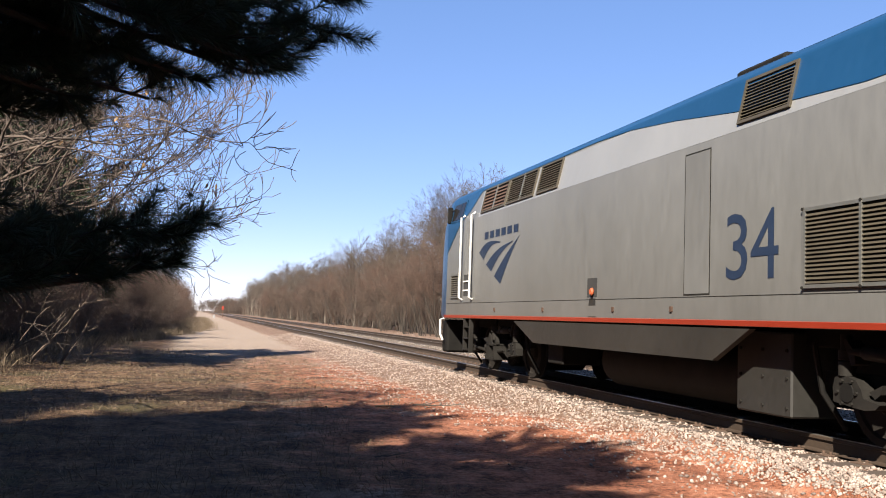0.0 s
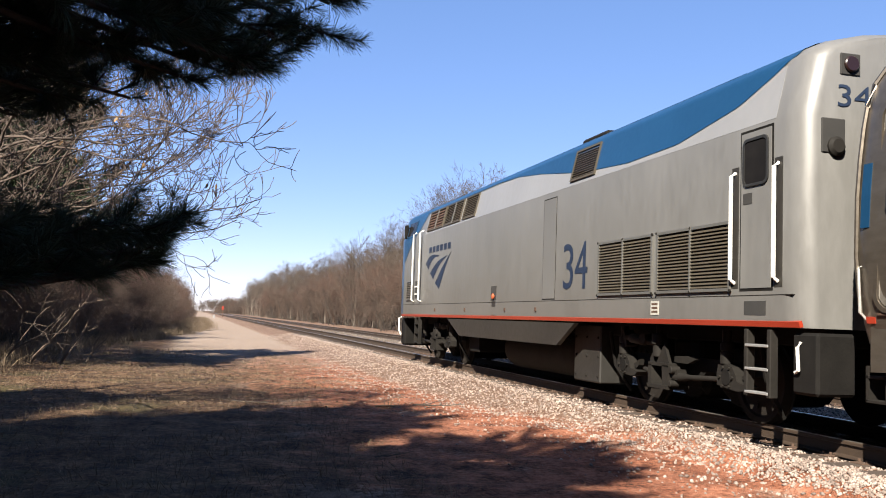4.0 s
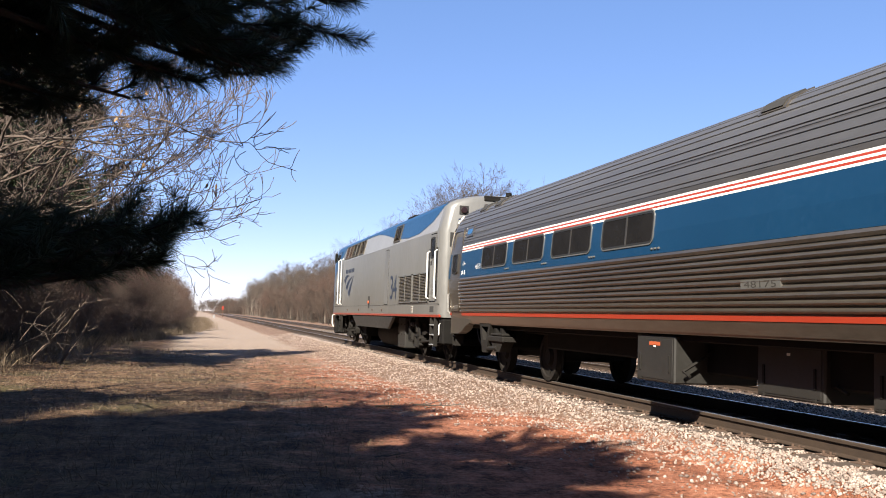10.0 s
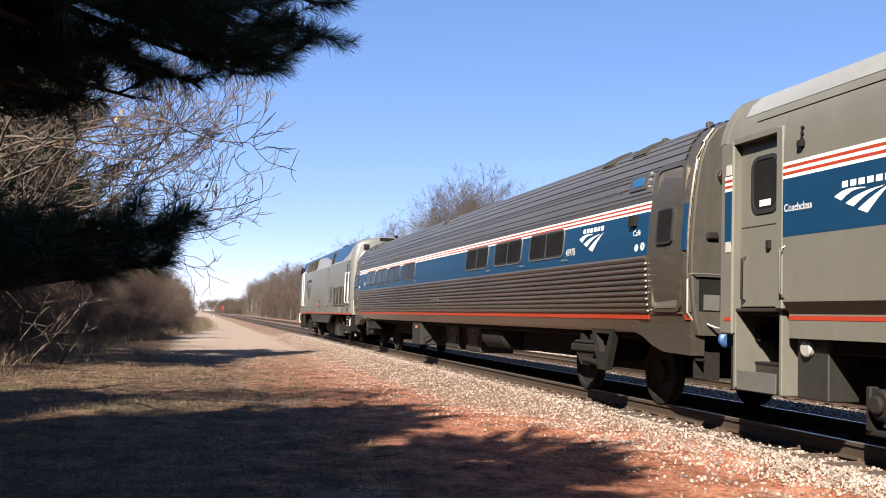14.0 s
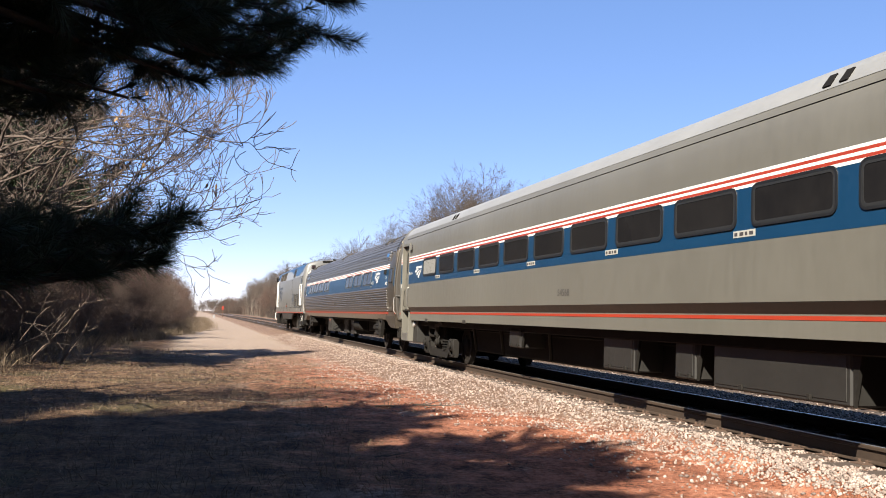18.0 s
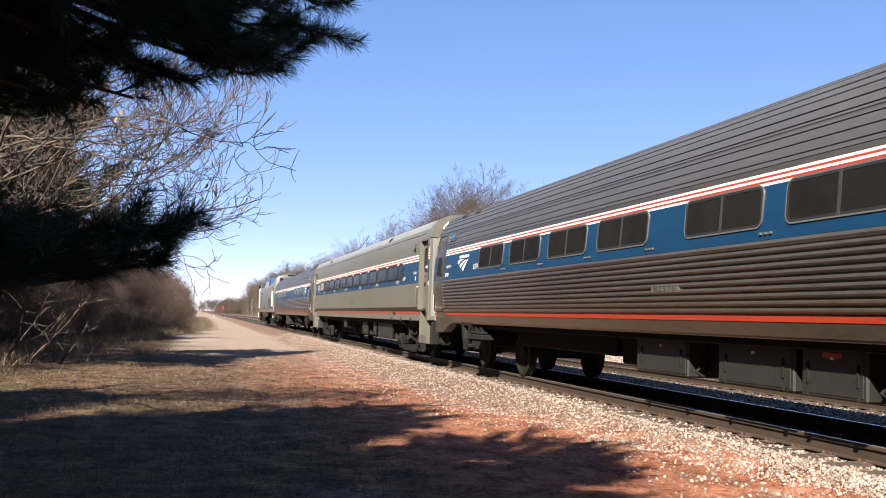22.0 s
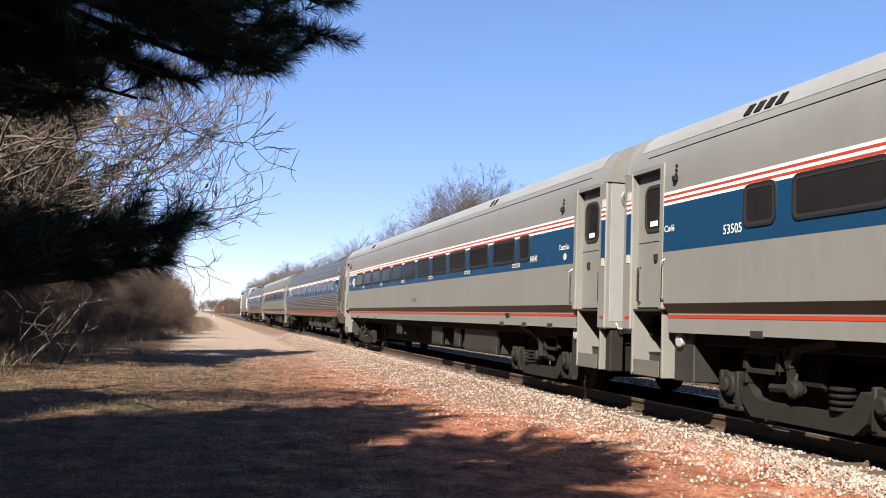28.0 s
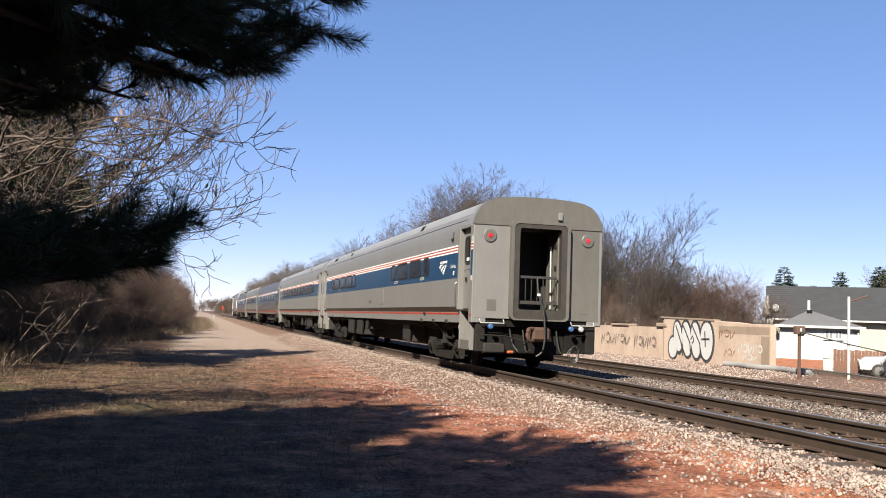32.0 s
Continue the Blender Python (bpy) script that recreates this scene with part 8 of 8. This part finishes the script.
M_LINK = surface("chain_link", (0.054, 0.0495, 0.045), (0.112, 0.108, 0.099), 3, 40, 0.6, 0.5)
segs = []
for k in range(34):
    a = k / 34 * 3.2
    for s in (-1, 1):
        p0, p1 = Vector((18.2 + a * 0.75, 25.2 - a * 0.66, -0.75)), Vector((18.2 + (a + 0.6 * s) * 0.75, 25.2 - (a + 0.6 * s) * 0.66, 0.05))
        segs.append((*p0, *p1, 0.006, 0.006))
v, q = sticks(segs, 3)
tagged(part("chain_link_fence", array_mesh("chain_link_fence", v, q, M_LINK), None), "low rusty chain-link fence on the slope", "fence")

# houses, placed square to the line of sight
M_SIDING = surface("white_siding", (0.297, 0.297, 0.288), (0.36, 0.36, 0.351), 1, 20, 0.6)
M_CREAM = surface("cream_siding", (0.27, 0.247, 0.18), (0.315, 0.297, 0.225), 1, 20, 0.6)
M_BRICKRED = surface("orange_brick", (0.162, 0.0585, 0.0315), (0.225, 0.099, 0.0585), 2, 40, 0.9)
M_SHINGLE = surface("grey_shingles", (0.0585, 0.0585, 0.0607), (0.0945, 0.0945, 0.0968), 2, 60, 0.95, 0, 0.4)
M_SHINGLE2 = surface("dark_shingles", (0.0158, 0.0158, 0.018), (0.0315, 0.0315, 0.0338), 1.5, 50, 0.95, 0, 0.4)
M_WOODRED = surface("stained_fence_boards", (0.0765, 0.036, 0.0225), (0.126, 0.063, 0.0405), 2, 40, 0.85)
M_PANE = surface("house_window_glass", (0.108, 0.108, 0.112), (0.18, 0.18, 0.184), 1, 5, 0.1)


def courses(parent, x0, x1, y, z0, z1, step, material, name="siding_board"):
    """Lapped boards on a front wall (facing -y)."""
    z = z0
    while z < z1 - 0.01:
        part(name, Form().loft([[(x, y - a, min(zz, z1)) for a, zz in ((0.022, z), (0.0, z), (0.0, z + step), (0.006, z + step))] for x in (x0, x1)]), material, parent)
        z += step


def house_window(parent, x0, x1, y, z0, z1):
    w = part("window", Form().box(x0, x1, y - 0.05, y - 0.02, z0, z1, 0.01), M_SIDING, parent)
    part("pane", Form().box(x0 + 0.07, x1 - 0.07, y - 0.056, y - 0.05, z0 + 0.07, z1 - 0.07), M_PANE, w)
    part("sash", Form().box((x0 + x1) / 2 - 0.03, (x0 + x1) / 2 + 0.03, y - 0.064, y - 0.05, z0, z1), M_SIDING, w)
    part("sill", Form().box(x0 - 0.06, x1 + 0.06, y - 0.1, y, z0 - 0.06, z0, 0.01), M_SIDING, w)


ang = -37.0
g = thing("white_house", "small white sided house with a grey hip roof", "house", m=pose(31.5, 45.1, -1.15, 0, 0, ang))
W, D, H = 4.06, 4.5, 2.55
part("wall", Form().box(0, W, 0, D, 0.75, H), M_SIDING, g)
part("base", Form().box(-0.02, W + 0.02, -0.02, D, 0, 0.75), M_BRICKRED, g, "orange brick base")
courses(g, 0.08, W, 0, 0.76, H - 0.05, 0.16, M_SIDING)
for k in range(8):
    part("brick_course", Form().box(-0.035, W + 0.03, -0.035, -0.02, 0.02 + 0.09 * k, 0.095 + 0.09 * k, 0.005), M_BRICKRED, g)
part("roof", Form().add([(-0.3, -0.35, H), (W + 0.28, -0.35, H + 0.06), (W + 0.28, D, H + 0.06), (-0.3, D, H), (1.4, 1.9, H + 0.93), (1.6, 1.9, H + 0.93)], [(0, 1, 5, 4), (1, 2, 5), (2, 3, 4, 5), (3, 0, 4), (3, 2, 1, 0)]), M_SHINGLE, g, "grey shingled hip roof")
part("fascia", Form().box(-0.33, W + 0.3, -0.40, -0.34, H - 0.06, H + 0.08, 0.01), M_POSTW, g)
part("vent_cap", Form().box(1.35, 1.65, 1.5, 1.8, H + 0.7, H + 0.96, 0.02), M_UNDER, g)
part("roof_vent", Form().tube([(1.45, 2.6, H + 0.5), (1.45, 2.6, H + 1.55)], 0.09, 8), M_POSTW, g)
part("corner_board", Form().box(-0.03, 0.1, -0.04, 0.0, 0.75, H), M_POSTW, g)
house_window(g, 2.28, 2.76, 0, 1.92, 2.42)
house_window(g, 2.8, 3.2, 0, 1.92, 2.42)
part("side_wing", Form().box(-0.6, 0.0, 0.6, 3.0, 0.7, 2.15), M_SIDING, g)
courses(g, -0.6, 0.0, 0.6, 0.72, 2.1, 0.2, M_SIDING)
part("wing_base", Form().box(-0.58, 0.0, 0.62, 3.0, 0.0, 0.7), M_BRICKRED, g, "orange brick base")
part("downpipe", Form().tube([(3.98, -0.1, H), (3.98, -0.1, 0.3)], 0.05, 6), M_POSTW, g)

b = thing("dark_roofed_house", "long house with a broad dark shingled roof and cream wall", "house", m=pose(42.4, 62.3, -1.25, 0, 0, -37.5))
part("wall", Form().box(0, 14, 0, 7, 0, 3.2), M_CREAM, b)
courses(b, 0, 14, 0, 0.1, 3.1, 0.2, M_CREAM)
part("roof", Form().add([(-0.1, -0.6, 3.3), (14.5, -0.6, 3.3), (14.5, 7.6, 3.3), (-0.35, 7.6, 3.3), (-0.35, 3.5, 5.98), (14.5, 3.5, 5.98)], [(0, 1, 5, 4), (2, 3, 4, 5), (0, 4, 3), (1, 2, 5), (3, 2, 1, 0)]), M_SHINGLE2, b, "broad dark shingled roof")
for k in range(16):
    part("shingle_course", Form().loft([[(x, -0.6 + 4.1 * (k + a) / 16 - 0.01, 3.3 + 2.68 * (k + a) / 16 + c) for a, c in ((0, 0.03), (1, 0.008), (1, 0.0), (0, 0.0))] for x in (-0.1 - 0.25 * k / 16, 14.5)]), M_SHINGLE2, b)
part("eave", Form().box(-0.12, 14.5, -0.66, -0.6, 3.2, 3.33, 0.01), M_POSTW, b)
house_window(b, 9.4, 10.6, 0, 1.2, 2.6)
part("satellite_dish", Form().disc((0.55, -0.25, 4.14), "y", 0.28, 0.05, 18, 0.02).tube([(0.6, -0.15, 4.05), (0.7, 0.4, 3.9)], 0.03, 6), M_POSTW, b, smooth=True)
part("roof_box", Form().box(0.5, 1.05, 0.0, 0.5, 3.62, 3.76, 0.02), M_UNDER, b)
for k in range(8):
    w = 0.24 - 0.026 * k
    part("finial_ring", Form().disc((0.02, -0.85, 3.5 + 0.19 * k), "z", w, 0.19, 10, 0.02), M_POSTW if k % 2 else M_CONC, b)
for x in (-0.2, 0.15):
    part("eave_bracket", Form().box(x, x + 0.28, -0.75, -0.3, 2.88, 3.28, 0.03), M_POSTW, b)
rail = thing("porch_rail", "white porch railing in front of the cream wall", "railing", m=pose(46.9, 57.6, -1.2, 0, 0, -37.5))
for z in (0.5, 1.0):
    part("rail_bar", Form().box(0, 6, -0.03, 0.03, z - 0.04, z + 0.04, 0.01), M_POSTW, rail)
for k in range(5):
    part("rail_post", Form().box(1.5 * k - 0.05, 1.5 * k + 0.05, -0.05, 0.05, 0, 1.1, 0.01), M_POSTW, rail)

fence = thing("board_fence", "reddish brown wooden yard fence", "fence", m=pose(29.8, 40.2, -0.85, 0, 0, -39))
board = [Form().box(0, 0.15, -0.012, 0.012, 0.0, 1.17 - 0.02 * k, 0.006).mesh("board") for k in range(3)]
for q in board:
    q.materials.append(M_WOODRED)
for k in range(38):
    part("board", board[k % 3], None, fence, m=pose(1.08 + 0.16 * k, 0, 0))
for z in (0.3, 0.85):
    part("fence_rail", Form().box(1.08, 7.1, 0.012, 0.06, z - 0.05, z + 0.05, 0.005), M_WOODRED, fence)
shed = thing("electric_cabinet", "white metal cabinet on the yard slope", "cabinet", m=pose(31.4, 41.3, -0.95, 0, 0, -37))
part("cabinet_body", Form().box(0, 0.64, 0, 0.5, 0, 0.72, 0.03), M_SIDING, shed)
part("cabinet_lid", Form().box(-0.04, 0.68, -0.04, 0.54, 0.72, 0.77, 0.02), M_POSTW, shed)


def parked_car(x, y, turn, paint, label):
    c = thing("parked_car", label, "car", "cars in the yard", pose(x, y, height(x, y), 0, 0, turn))
    side = [(-2.2, 0.35), (-2.25, 0.75), (-2.0, 0.95), (-1.2, 1.0), (-0.6, 1.45), (1.3, 1.5), (2.0, 1.0), (2.2, 0.9), (2.2, 0.35)]
    part("body", Form().loft([[(px, yy * k, z) for px, z in side] for yy, k in ((-0.85, 0.92), (-0.85, 1.0), (0.85, 1.0), (0.85, 0.92))][1:3]), paint, c, smooth=True)
    for s in (-1, 1):
        part("side_window", Form().loft([[(px, s * yy, z) for px, z in ((-0.95, 1.02), (-0.5, 1.38), (1.2, 1.42), (1.6, 1.02))] for yy in (0.84, 0.86)]), M_GLASS, c)
        for px in (-1.4, 1.4):
            w = part("wheel", Form().disc((px, s * 0.8 - 0.1, 0.32), "y", 0.32, 0.2, 18, 0.03), M_RUBBER, c, smooth=True)
            part("rim", Form().disc((px, s * 0.9 - 0.02 * (s < 0) - 0.0, 0.32), "y", 0.19, 0.02, 14), M_FRAME, w)
        part("headlight", Form().box(-2.27, -2.2, s * 0.65 - 0.14, s * 0.65 + 0.14, 0.66, 0.8, 0.02), M_POSTW, c)
    part("windscreen", Form().loft([[(px - 0.03, yy, z + 0.02) for px, z in ((-1.15, 1.03), (-0.65, 1.43))] + [(px - 0.0, yy, z) for px, z in ((-0.65, 1.42), (-1.15, 1.02))] for yy in (-0.7, 0.7)]), M_GLASS, c)
    return c


M_CARW = surface("white_car_paint", (0.306, 0.306, 0.301), (0.342, 0.342, 0.338), 1, 10, 0.25, coat=0.6)
M_CARK = surface("dark_car_paint", (0.009, 0.009, 0.0112), (0.018, 0.018, 0.0203), 1, 10, 0.25, coat=0.6)
parked_car(32.75, 36.75, -37, M_CARW, "white car parked in the yard beside the fence")
parked_car(32.0, 34.3, -37, M_CARK, "dark car parked in the yard")

# far signal and mast
t = thing("railway_signal", "distant red signal head on a short mast", "signal", m=pose(5.2, 215.0, -0.5))
part("mast", Form().tube([(0, 0, 0), (0, 0, 3.0)], 0.09, 6), M_POST, t)
part("head", Form().box(-0.2, 0.2, -0.1, 0.1, 1.9, 2.7, 0.05), M_RED, t, "bright red signal head")
t = thing("relay_cabinet", "small white relay cabinets beside the far track road", "cabinet", m=pose(3.2, 205.0, -0.45))
part("cabinet_body", Form().box(-0.2, 0.2, -0.3, 0.3, 0, 0.7, 0.03), M_PIPE, t)
t = thing("radio_mast", "slim distant lattice mast", "mast", m=pose(-3.4, 600, -1))
part("mast", Form().tube([(0, 0, 0), (0, 0, 20)], 0.22, 4), M_LINK, t)

# ---- what moves ----
def motions():
    for t, off in car_things:
        walk(t, [(float(i), pose(XC, s + off, 0)) for i, s in enumerate(TRAVEL)])
    # wheels roll with the train
    fine = np.linspace(0, 32, 1921)
    dist = np.interp(fine, range(33), TRAVEL)
    for w, y, r in wheel_sets:
        step, n = radians(78) * r, 0
        count = int((dist[-1] - dist[0]) / step)
        rows = []
        for k in range(count + 1):
            d = dist[0] + (dist[-1] - dist[0]) * k / count
            rows.append((float(np.interp(d, dist, fine)), Matrix.Translation((0, y, r)) @ Matrix.Rotation(-(d - dist[0]) / r, 4, "X")))
        walk(w, rows)
    # the pine's limbs stir in the wind
    for limb, base, k in sway:
        r = random.Random(k)
        rows = []
        for i in range(33):
            a = 0.35 * math.sin(i * 0.9 + k * 0.7) + r.uniform(-0.2, 0.2) - (1.1 if i == 0 else 0.5 if i == 1 else 0)
            rows.append((float(i), Matrix.Translation(base) @ pose(0, 0, 0, 0.3 * a, 0.25 * a, a)))
        walk(limb, rows)


motions()
